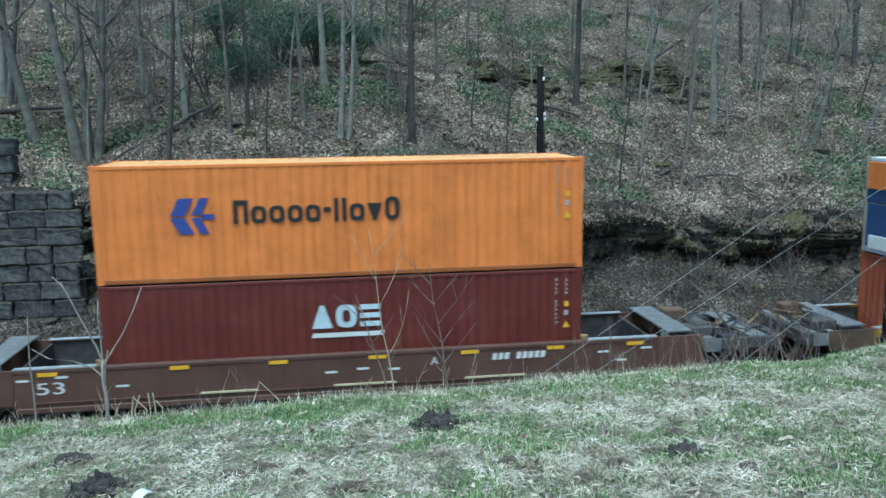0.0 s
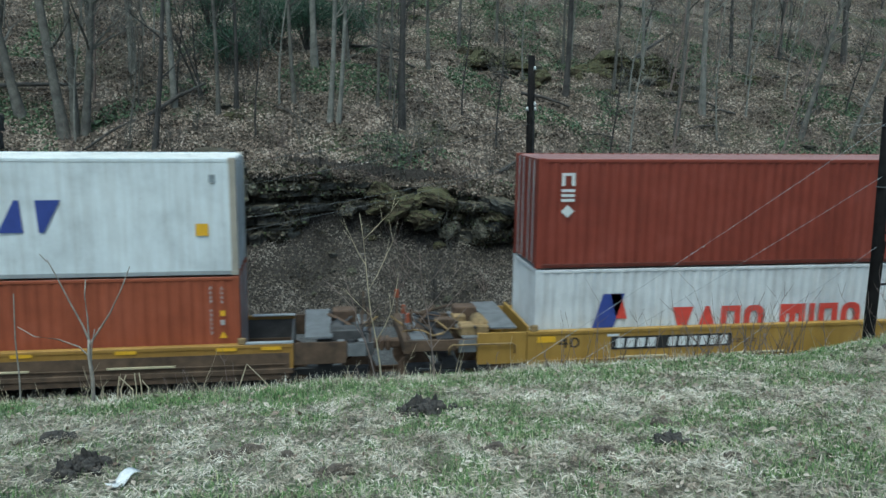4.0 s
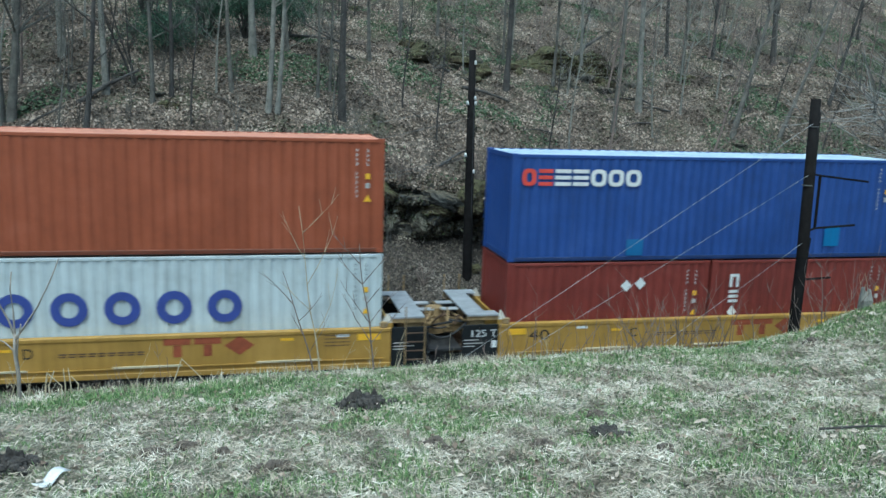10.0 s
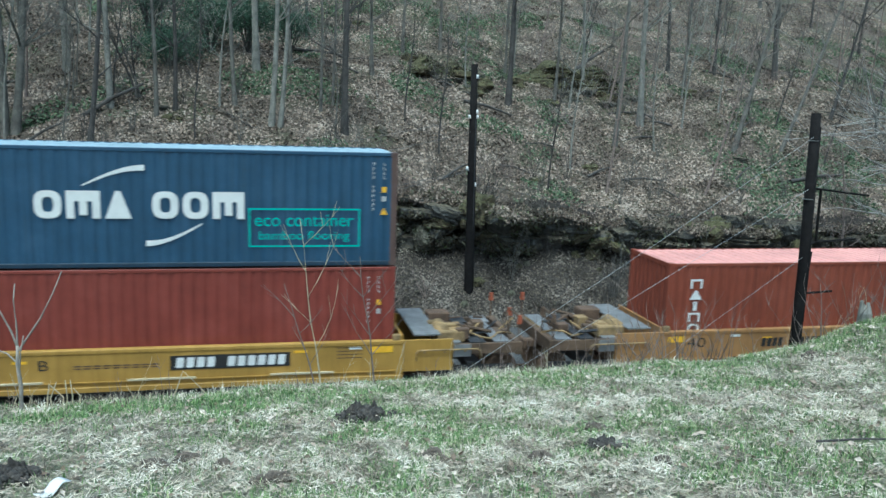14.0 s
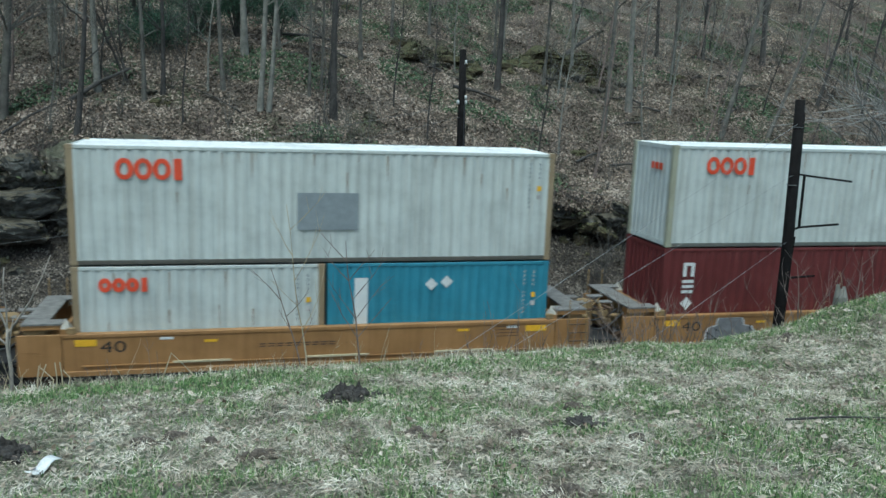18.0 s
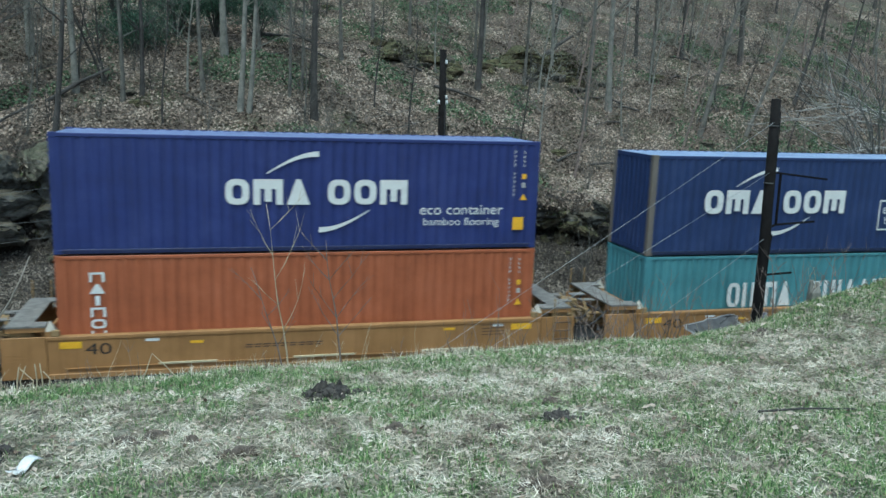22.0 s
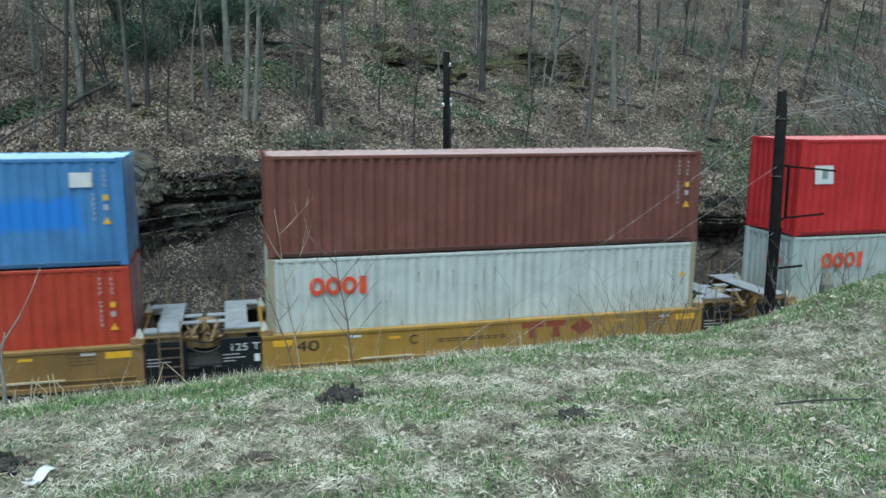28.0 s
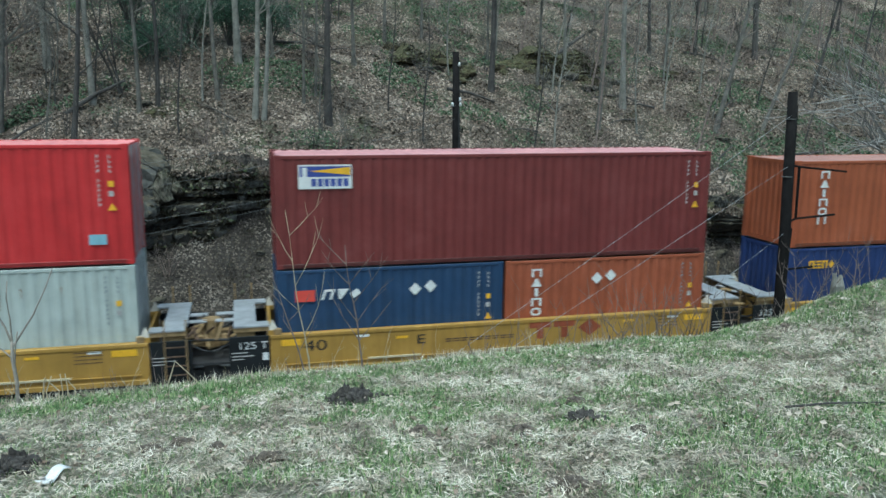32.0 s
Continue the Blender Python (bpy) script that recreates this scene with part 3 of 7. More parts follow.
def sticker(ob, x0, z0, x1, z1, material, name="sticker", skew=0.0):
    return part(name, plate(bmesh.new(), x0, z0, x1, z1, skew=skew), material, ob)


def swoosh(ob, x0, z0, x1, z1, material, flip=False):
    """A brush-like arc, thin at one end."""
    bm = bmesh.new()
    n, rows = 14, []
    for k in range(n + 1):
        u = k / n
        v = math.sin(u * math.pi / 2)
        t = 0.03 + 0.11 * u
        a, b = (x0 + u * (x1 - x0), z0 + v * (z1 - z0))
        if flip:
            a, b = (x1 - u * (x1 - x0), z1 - v * (z1 - z0))
        rows.append((bm.verts.new((a, -0.012, b - t / 2)), bm.verts.new((a, -0.012, b + t / 2))))
    for p, q in zip(rows, rows[1:]):
        bm.faces.new((p[0], q[0], q[1], p[1]))
    bmesh.ops.recalc_face_normals(bm, faces=bm.faces[:])
    return part("swoosh", bm, material, ob, "white brush-stroke arc")


def diamonds(ob, x, z, r=0.17):
    for k in (0, 1):
        bm = bmesh.new()
        c = x + k * 0.42
        bm.faces.new([bm.verts.new(p) for p in ((c, -0.012, z + 0.06 * k - r), (c + r, -0.012, z + 0.06 * k), (c, -0.012, z + 0.06 * k + r), (c - r, -0.012, z + 0.06 * k))])
        part("placard", bm, WHITE, ob, "white diamond placard")


def lighthouse_decal(ob, x0, z0, x1, z1):
    sticker(ob, x0, z0, x1, z1, WHITE, "decal")
    w, h = x1 - x0, z1 - z0
    part("decal_field", plate(bmesh.new(), x0 + 0.03, z0 + 0.5 * h, x1 - 0.03, z1 - 0.04, y=-0.016), BLUEM, ob)
    bm = bmesh.new()
    bm.faces.new([bm.verts.new(p) for p in ((x0 + 0.2 * w, -0.02, z0 + 0.74 * h), (x1 - 0.04, -0.02, z0 + 0.56 * h), (x1 - 0.04, -0.02, z1 - 0.06))])
    part("decal_beam", bm, YELLOW, ob)
    part("decal_tower", plate(bmesh.new(), x0 + 0.07 * w, z0 + 0.1 * h, x0 + 0.16 * w, z0 + 0.88 * h, y=-0.02), WHITE, ob)
    for k in range(6):
        part("decal_block", plate(bmesh.new(), x0 + (0.24 + 0.12 * k) * w, z0 + 0.1 * h, x0 + (0.33 + 0.12 * k) * w, z0 + 0.42 * h, y=-0.016), BLUEM, ob)


# ---- the train ----
RIDERS = []      # (thing, x at zero seconds, y, z)
L40, L20 = 12.19, 6.058
FLOOR = 0.53
LEFT_X = [-4.72, 17.25, 37.07, 52.62, 68.13, 83.71, 99.31, 119.31, 134.91, 150.61, 166.06, 181.70, 201.69, 217.18, 232.69, 248.26, 263.31]


def ride(ob):
    RIDERS.append((ob, ob.matrix_basis.translation.x, ob.matrix_basis.translation.y, ob.matrix_basis.translation.z))
    return ob


def well_car(x, label, body, left, right, top=1.50, low=0.44, over=0.22, end_mat=None, deck=None, black=True, number=True, letter="", brand=True, sill_y=-0.2, skirt=None):
    """One well of a double-stack car. x is the near lower left corner of its load. left and right say how the ends go on:
    a joint with a shared bogie, or a coupler; over is how far the well goes on past its load."""
    m = paint(body, 0.6, 0.6)
    em = BLACK if black else m
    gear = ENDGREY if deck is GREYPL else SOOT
    dk = deck or (GALV if black else DULLPL)
    car = thing("well_car", pose(x, 0, 0), label, "rail car", "double-stack well cars")
    a, b = -over, L40 + over
    y0, y1 = sill_y, D - sill_y
    for s, (ya, yb) in enumerate(((y0, y0 + 0.05), (y1 - 0.05, y1))):
        sheet = part("side_sheet", boxes((a, ya, low + 0.12, b, yb, top - 0.08)), m, car)
        part("top_chord", boxes((a, min(ya, yb) - 0.02, top - 0.10, b, max(yb, ya) + 0.10 * (1 - s) + 0.02, top), bevel=0.012), m, car)
        part("bottom_chord", boxes((a, ya - 0.04, low, b, yb + 0.04, low + 0.13), bevel=0.012), skirt or m, car)
        if s == 0:
            part("ledge", boxes((a + 0.4, ya - 0.035, low + 0.235, b - 0.2, ya, low + 0.262)), skirt or m, sheet)
            for xa, xb in ((2.3, 3.7), (5.6, 7.2), (9.0, 10.6)):
                part("step_plate", boxes((xa, ya - 0.055, low + 0.26, xb, ya - 0.004, low + 0.305)), CREAMM, sheet, "pale step plate")
    part("well_floor", boxes((a, y0 + 0.04, low - 0.06, b, y1 - 0.04, FLOOR - 0.01)), STEEL_DARK, car)
    for xx in (a, b - 0.06):
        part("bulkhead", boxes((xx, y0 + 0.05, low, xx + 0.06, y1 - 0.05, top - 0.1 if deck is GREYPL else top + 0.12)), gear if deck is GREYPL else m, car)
    if deck is GREYPL:
        # thin dark grey sheets along both inner sides of the well
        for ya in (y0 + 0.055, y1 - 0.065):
            part("inner_lining", boxes((a + 0.06, ya, low + 0.1, b - 0.06, ya + 0.01, top - 0.11)), gear, car, "dark grey inner side of the well")
    for xx in (0.05, L40 + 0.12):
        part("container_guide", boxes((xx - 0.18, y0 - 0.01, top, xx + 0.02, y0 + 0.1, top + 0.16), bevel=0.02), OCHRE, car)

    def out(side, u):
        return -u if side < 0 else L40 + u

    def seg(side, u0, u1):
        p, q = out(side, u0), out(side, u1)
        return min(p, q), max(p, q)

    for side, kind in ((-1, left), (1, right)):
        if kind == "joint":
            u = over
            xa, xb = seg(side, u + 0.02, 1.24)
            for yy in (y0, y1 - 0.05):
                panel = part("end_panel", boxes((xa, yy, low + 0.02, xb, yy + 0.05, top), bevel=0.01), em, car, "black end panel" if black else "")
                if yy == y0:
                    for zl, wl in ((1.07, 0.4), (0.98, 0.55), (0.90, 0.3)):
                        part("panel_line", boxes((xa + 0.05, yy - 0.006, zl, xa + 0.05 + wl, yy - 0.001, zl + 0.025)), CODEW if black else m, panel)
            # walkway deck over the bogie
            xa, xb = seg(side, 0.55, 1.12)
            deckp = part("deck_plate", boxes((xa, y0 + 0.02, top + 0.24, xb, y1 - 0.02, top + 0.28)), dk, car, "pale galvanised walkway plate")
            xa, xb = seg(side, 0.24, 1.12)
            part("deck_wing", boxes((xa, y0, top + 0.235, xb, y0 + 0.42, top + 0.275)), dk, deckp)
            part("deck_wing", boxes((xa, y1 - 0.42, top + 0.235, xb, y1, top + 0.275)), dk, deckp)
            for yy in (y0 + 0.02, y1 - 0.26):
                xa, xb = seg(side, 0.03, 0.27)
                bm = boxes((xa, yy, top - 0.02, xb, yy + 0.24, top + 0.13), bevel=0.01)
                foot = part("guide_block", bm, m, car)
                bm = bmesh.new()
                c4 = [bm.verts.new(p) for p in ((xa, yy, top + 0.13), (xb, yy, top + 0.13), (xb, yy + 0.24, top + 0.13), (xa, yy + 0.24, top + 0.13))]
                tip = bm.verts.new(((xa + xb) / 2, yy + 0.12, top + 0.38))
                for q in range(4):
                    bm.faces.new((c4[q], c4[(q + 1) % 4], tip))
                part("guide_cone", bm, PALEG, foot, "pale pointed container guide")
            xa, xb = seg(side, 1.12, 1.58)
            for ya, yb in ((0.78, 1.02), (1.45, 1.72)):
                part("bridge_plate", boxes((xa, ya, top + 0.16, xb, yb, top + 0.19)), dk, car, "pale foot plate over the joint")
            for yy in (y0 + 0.02, y1 - 0.06):
                part("deck_lip", boxes((*seg(side, 0.24, 1.12)[:1], yy, top + 0.12, seg(side, 0.24, 1.12)[1], yy + 0.04, top + 0.235)), OCHRE if black else m, car)
            for u in (0.62, 1.08):
                part("far_stile", rod(bmesh.new(), (out(side, u), y1 + 0.05, 0.6), (out(side, u), y1 + 0.05, top + 0.75), 0.022, n=6), OCHRE, car)
            xa, xb = seg(side, 0.6, 1.05)
            for r in ((xa, y0 + 0.1, top - 0.05, xb, y0 + 0.18, top + 0.24), (xa, y1 - 0.18, top - 0.05, xb, y1 - 0.1, top + 0.24), (xa + 0.1, 0.95, 0.9, xb - 0.1, 1.5, top + 0.24)):
                part("deck_support", boxes(r), OCHRE, car)
            xa, xb = seg(side, 1.0, 1.5)
            part("draft_arm", boxes((xa, 0.98, 0.95, xb, 1.46, 1.28), bevel=0.03), OCHRE, car)
            part("brace", boxes((xa, 0.5, 1.3, xb, 0.62, 1.4), bevel=0.03), OCHRE, car)
            if side > 0:
                lad = part("ladder", boxes(*[(L40 + 0.62, y0 - 0.075, z, L40 + 1.12, y0 - 0.05, z + 0.03) for z in (0.62, 0.86, 1.1, 1.34)]), RUSTY, car, "rusty end ladder")
                for xx in (0.60, 1.12):
                    part("stile", rod(bmesh.new(), (L40 + xx, y0 - 0.06, 0.5), (L40 + xx, y0 - 0.06, top + 0.55), 0.02, n=6), OCHRE, lad)
                jx = L40 + 1.68
                part("yoke", rod(boxes((jx - 0.6, 1.0, 1.08, jx + 0.6, 1.44, 1.34), bevel=0.08), (jx, 1.2, 0.95), (jx, 1.2, 1.66), 0.3, 0.24, 14), OCHRE, car, "dirty ochre articulation yoke")
                rr = random.Random(int(x))
                for q in range(9):
                    part("pipe", rod(bmesh.new(), (jx + rr.uniform(-0.8, 0.5), rr.uniform(-0.1, 2.2), rr.uniform(1.15, 1.7)), (jx + rr.uniform(-0.4, 0.8), rr.uniform(-0.1, 2.2), rr.uniform(1.2, 1.72)), rr.uniform(0.018, 0.045), n=6), (OCHRE, RUSTY, STEEL_DARK)[q % 3], car)
                for q in range(5):
                    part("brake_rod", rod(bmesh.new(), (jx - 0.7 + 0.28 * q, 0.1 + 0.35 * (q % 3), 1.35), (jx - 0.35 + 0.22 * q, 0.5 + 0.4 * (q % 2), 1.62 + 0.08 * (q % 2)), 0.035, n=6), OCHRE if q % 2 else RUSTY, car)
                # dark sheet added across the joint to stand in for shade above the bogie
                part("shadow_pan", boxes((jx - 0.5, y0 + 0.1, 0.78, jx + 0.5, y1 - 0.1, 0.84)), STEEL_DARK, car, "dark plate added as shade over the bogie")
                for dy, q in ((0.15, 0.22), (0.55, 0.15), (1.9, 0.2)):
                    pts = [(jx - 0.75 + 1.5 * k / 8, dy, 1.55 - q * 2.2 * math.sin(math.pi * k / 8)) for k in range(9)]
                    part("air_hose", tube(bmesh.new(), pts, [0.025] * 9), STEEL_DARK, car, "sagging black air hose", True)
                bogie(car, jx)
        else:
            end = {"coupler": 3.86, "mid": 3.70, "long": 6.0}[kind]
            base = over
            xa, xb = seg(side, base + 0.02, base + 1.35)
            for yy in (y0, y1 - 0.05):
                part("end_panel", boxes((xa, yy, low + 0.2, xb, yy + 0.05, top), bevel=0.01), skirt or m, car)
            xa, xb = seg(side, base + 1.1, end - 0.5)
            for r in ((xa, y0 + 0.02, 1.05, xb, y0 + 0.14, 1.34), (xa, y1 - 0.14, 1.05, xb, y1 - 0.02, 1.34), (xa, 0.95, 0.85, xb, 1.5, 1.32)):
                part("deck_beam", boxes(r, bevel=0.01), gear, car)
            n = 3
            for k in range(n):
                q2 = k != 1
                p, q = xa + (xb - xa) * (k + 0.08) / n, xa + (xb - xa) * (k + 0.72) / n
                part("deck_plate", boxes((p, y0 + 0.06, 1.345, q, y0 + 0.75, 1.375), (p, y1 - 0.75, 1.345, q, y1 - 0.06, 1.375), (p, y0 + 0.75, 1.345, p + 0.3, y1 - 0.75, 1.375)), GREYPL if q2 else STEEL_DARK, car, "worn grey walkway plate")
            xa, xb = seg(side, 0.3 + base, 1.0 + base)
            part("deck_plate", boxes((xa, y0 + 0.02, top + 0.10, xb, y1 - 0.02, top + 0.14)), GREYPL, car, "grey walkway plate")
            xa, xb = seg(side, end - 0.55, end - 0.35)
            part("end_sill", boxes((xa, y0, 1.0, xb, y1, 1.36), bevel=0.02), gear, car)
            for yy in (y0 + 0.05, 0.75, y1 - 0.05):
                post = part("grab_post", rod(bmesh.new(), ((xa + xb) / 2, yy, 1.3), ((xa + xb) / 2, yy, 2.05), 0.022, n=6), RUSTY, car)
                if not deck is GREYPL:
                    part("valve_cap", rod(bmesh.new(), ((xa + xb) / 2, yy, 1.85), ((xa + xb) / 2, yy, 2.08), 0.075, 0.05, 8), TTXRED if yy > 1 or black else RUSTY, post, "dull red valve cap")
            part("grab_rail", boxes(((xa + xb) / 2 - 0.02, y0 + 0.05, 2.02, (xa + xb) / 2 + 0.02, 0.75, 2.06)), RUSTY, car)
            xa, xb = seg(side, end - 0.4, end + 0.03)
            part("coupler", boxes((xa, 1.08, 0.78, xb, 1.36, 1.02), (min(out(side, end - 0.12), out(side, end + 0.02)), 0.98, 0.74, max(out(side, end - 0.12), out(side, end + 0.02)), 1.46, 1.06), bevel=0.04), RUSTY, car, "rusty knuckle coupler")
            if deck is GREYPL:
                xa2, xb2 = seg(side, 0.12, base)
                for ya in (y0 - 0.02, y1 - 0.16):
                    part("rim_plate", boxes((xa2, ya, top + 0.002, xb2, ya + 0.18, top + 0.03)), GALV, car, "pale worn rim plate")
            xa, xb = seg(side, base + 0.95, base + 1.75)
            part("machine_box", boxes((xa, 0.1, 1.3, xb, 0.62, 1.62), bevel=0.03), gear if deck is GREYPL else OCHRE, car, "dirty brake gear box")
            part("machine_box", boxes((xa + 0.1, 1.7, 1.3, xb - 0.05, 2.2, 1.72), bevel=0.03), RUSTY, car, "rusty brake gear box")
            for q in range(4):
                u = base + 1.3 + q * (end - base - 1.9) / 3
                part("lever", rod(bmesh.new(), (out(side, u), 0.3 + 0.3 * q, 1.3), (out(side, u + 0.45), 0.6 + 0.25 * q, 1.62), 0.03, n=6), OCHRE if q % 2 else STEEL_DARK, car)
            part("side_step", boxes((*sorted((out(side, end - 1.2), out(side, end - 0.75)))[:1], y0 - 0.05, 0.55, sorted((out(side, end - 1.2), out(side, end - 0.75)))[1], y0 + 0.02, 0.6)), STEEL_DARK, car)
            part("side_plate", boxes((*[min(out(side, base + 1.38), out(side, base + 1.85))], y0 - 0.01, 1.0, max(out(side, base + 1.38), out(side, base + 1.85)), y0 + 0.015, 1.33)), GREYPL, car, "small grey data plate")
            rr = random.Random(int(x * 10) + side)
            for q in range(7):
                u0, u1 = rr.uniform(base + 0.7, end - 1.0), rr.uniform(base + 1.0, end - 0.6)
                part("pipe", rod(bmesh.new(), (out(side, u0), rr.uniform(0, 2.3), rr.uniform(1.36, 1.7)), (out(side, u1), rr.uniform(0, 2.3), rr.uniform(1.36, 1.55)), rr.uniform(0.02, 0.05), n=6), (RUSTY, gear, STEEL_DARK)[q % 3], car)
            if deck is not GREYPL:
                ra, rb = seg(side, base + 0.35, base + 2.1)
                rail = part("hand_rail", tube(bmesh.new(), [(ra, y0 - 0.06, 0.95), (ra, y0 - 0.06, 1.16), (ra + 0.08, y0 - 0.06, 1.22), (rb - 0.08, y0 - 0.06, 1.22), (rb, y0 - 0.06, 1.16), (rb, y0 - 0.06, 0.95)], [0.022] * 6), OCHRE, car, "dirty yellow hand rail", True)
                for q in range(3):
                    part("rail_bracket", boxes((ra + 0.2 + 0.55 * q, y0 - 0.07, 1.14, ra + 0.24 + 0.55 * q, y0 + 0.02, 1.2)), OCHRE, rail)
                for q in range(6):
                    bx, by, bz = rr.uniform(base + 0.9, end - 1.0), rr.uniform(0.0, 1.9), 1.38
                    part("valve_box", boxes((out(side, bx) - rr.uniform(0.08, 0.22), by, bz, out(side, bx) + rr.uniform(0.08, 0.22), by + rr.uniform(0.15, 0.4), bz + rr.uniform(0.12, 0.38)), bevel=0.02), (OCHRE, SOOT, OCHRE, RUSTY)[q % 4], car, "dirty brake valve box")
            tx = out(side, base + 1.15 if kind != "long" else base + 1.5)
            part("air_tank", rod(bmesh.new(), (tx, 0.25, top + 0.05), (tx, 0.95, top + 0.05), 0.22, n=14), gear if deck is GREYPL else OCHRE, car, "dirty round air reservoir", True)
            part("brake_wheel", ring_wheel(out(side, end - 0.62), 0.5, 1.75), RUSTY, car, "rusty hand-brake wheel")
            pts = [(out(side, base + 1.2 + (end - base - 1.6) * k / 8), 0.4 + 0.25 * math.sin(k), 1.42 + 0.06 * math.cos(2 * k)) for k in range(9)]
            part("brake_pipe", tube(bmesh.new(), pts, [0.028] * 9), gear if deck is GREYPL else OCHRE, car, "", True)
            bogie(car, out(side, end - 1.6))
    # lettering and plates on the near side
    y = y0 - 0.008
    if number:
        part("sticker", plate(bmesh.new(), 0.05, 1.19, 0.55, 1.36, y=y), YELLOW, car, "yellow reflective plate")
        part("sticker", plate(bmesh.new(), L40 - 0.65, 1.19, L40 - 0.05, 1.36, y=y), YELLOW, car, "yellow reflective plate")
        lettering(car, "40", 0.62, 1.22, 1.02, 1.30, BLACKM, y)
        for xx, zz in ((2.0, 1.3), (3.05, 1.2), (9.6, 1.25), (11.0, 1.3)):
            part("sticker", plate(bmesh.new(), xx, zz, xx + 0.32, zz + 0.07, y=y), YELLOW if zz < 1.28 else WHITE, car, "small reflective sticker")
        bm = bmesh.new()
        for k in range(9):
            plate(bm, 4.4 + 0.22 * k, 1.08, 4.58 + 0.22 * k, 1.115, y=y)
            plate(bm, 4.4 + 0.22 * k, 1.02, 4.56 + 0.22 * k, 1.05, y=y)
        for k in range(4):
            plate(bm, L40 - 1.5, 1.34 - 0.09 * k, L40 - 0.85, 1.36 - 0.09 * k, y=y)
        part("data_panel", bm, RUSTY, car, "lines of small unreadable lettering")["kind"] = "stuff"
        if letter:
            lettering(car, letter, 3.62, 3.84, 1.02, 1.27, BLACKM, y)
        if brand:
            part("sign_shape", sign_shape("X", 8.22, 8.95, 0.93, 1.43, y=y), TTXRED, car, "faded red painted diamond")
            for xa, xb, z in ((6.78, 7.42, 0.93), (7.5, 8.14, 0.93)):
                part("letter_block", block_plate(xa, 1.24, xb, 1.43, y=y), TTXRED, car, "faded red painted block")
                part("letter_block", block_plate(xa + 0.22, z, xb - 0.22, 1.23, y=y), TTXRED, car, "faded red painted block")
        if black and left == "joint":
            lettering(car, "125 T", -0.98, -0.28, 1.17, 1.36, WHITE, y - 0.004)
            part("sticker", plate(bmesh.new(), -0.42, 0.86, -0.28, 1.06, y=y - 0.004), WHITE, car, "small white plate")
    return ride(car)


def ring_wheel(x, y, z, r=0.27):
    bm = bmesh.new()
    n = 14
    pts = [(x, y + r * math.cos(2 * math.pi * k / n), z + r * math.sin(2 * math.pi * k / n)) for k in range(n)]
    for k in range(n):
        rod(bm, pts[k], pts[(k + 1) % n], 0.018, n=5)
    for k in range(0, n, 3):
        rod(bm, (x, y, z), pts[k], 0.012, n=4)
    return bm


def bogie(car, x):
    """A two-axle freight bogie."""
    yc = D / 2
    for s in (-1, 1):
        yy = yc + s * 1.0
        bm = bmesh.new()
        box(bm, x - 1.15, yy - 0.07, 0.42, x + 1.15, yy + 0.07, 0.62, 0.03)
        box(bm, x - 0.45, yy - 0.09, 0.18, x + 0.45, yy + 0.09, 0.44, 0.03)
        for xx in (-0.9, 0.9):
            box(bm, x + xx - 0.2, yy - 0.1, 0.3, x + xx + 0.2, yy + 0.1, 0.6, 0.03)
        for k in (-0.14, 0.0, 0.14):
            rod(bm, (x + k, yy - 0.03, 0.25), (x + k, yy - 0.03, 0.55), 0.05, n=8)
        part("side_frame", bm, STEEL_DARK, car, "dark cast side frame")
    part("bolster", boxes((x - 0.2, yc - 1.1, 0.45, x + 0.2, yc + 1.1, 0.75), bevel=0.03), STEEL_DARK, car)
    for dx in (-0.89, 0.89):
        bm = bmesh.new()
        for s in (-1, 1):
            rod(bm, (0, s * 0.70, 0), (0, s * 0.83, 0), 0.42, n=20)
            rod(bm, (0, s * 0.68, 0), (0, s * 0.70, 0), 0.455, n=20)
            for k in range(5):
                a = 2 * math.pi * k / 5
                rod(bm, (0.2 * math.cos(a), s * 0.825, 0.2 * math.sin(a)), (0.2 * math.cos(a), s * 0.84, 0.2 * math.sin(a)), 0.05, n=6)
        rod(bm, (0, -1.0, 0), (0, 1.0, 0), 0.08, n=10)
        w = part("wheelset", bm, RUSTY, car, "rusty steel wheelset")
        w.matrix_basis = pose(x + dx, yc, 0.42)


YEL = (0.36, 0.215, 0.04)
TAN = (0.31, 0.165, 0.058)
BRN = (0.098, 0.05, 0.036)
A_LAB = "yellow double-stack well car unit with black ends"
B_LAB = "rusty orange double-stack well car unit with grey decks"
well_car(LEFT_X[0], "brown long well car with grey end decks", BRN, "long", "long", 1.50, 0.40, 2.05, deck=GREYPL, black=False, number=False)
well_car(LEFT_X[1], "weathered yellow well car with a low side sill", (0.33, 0.185, 0.035), "mid", "mid", 1.40, 0.62, 1.3, deck=GREYPL, black=False, number=False, skirt=SOOT)
for i, k in enumerate("AEDCB"):
    well_car(LEFT_X[2 + i], A_LAB, YEL, "coupler" if i == 0 else "joint", "coupler" if i == 4 else "joint", letter=k, brand=i in (1, 2, 3))
for i in range(5):
    well_car(LEFT_X[7 + i], B_LAB, TAN, "coupler" if i == 0 else "joint", "coupler" if i == 4 else "joint", black=False, brand=False)
for i, k in enumerate("BCDEA"):
    well_car(LEFT_X[12 + i], A_LAB if i else "grimy ochre double-stack well car unit", YEL if i else (0.235, 0.14, 0.042), "coupler" if i == 0 else "joint", "coupler" if i == 4 else "joint", letter=k if 0 < i < 4 else "", brand=0 < i < 4)

RED_BROWN = (0.115, 0.026, 0.02)
ORANGE_BR = (0.30, 0.075, 0.032)
CMA_BLUE = (0.022, 0.042, 0.155)
OOCL_GREY = (0.535, 0.57, 0.55)
ORANGE = (0.70, 0.215, 0.042)


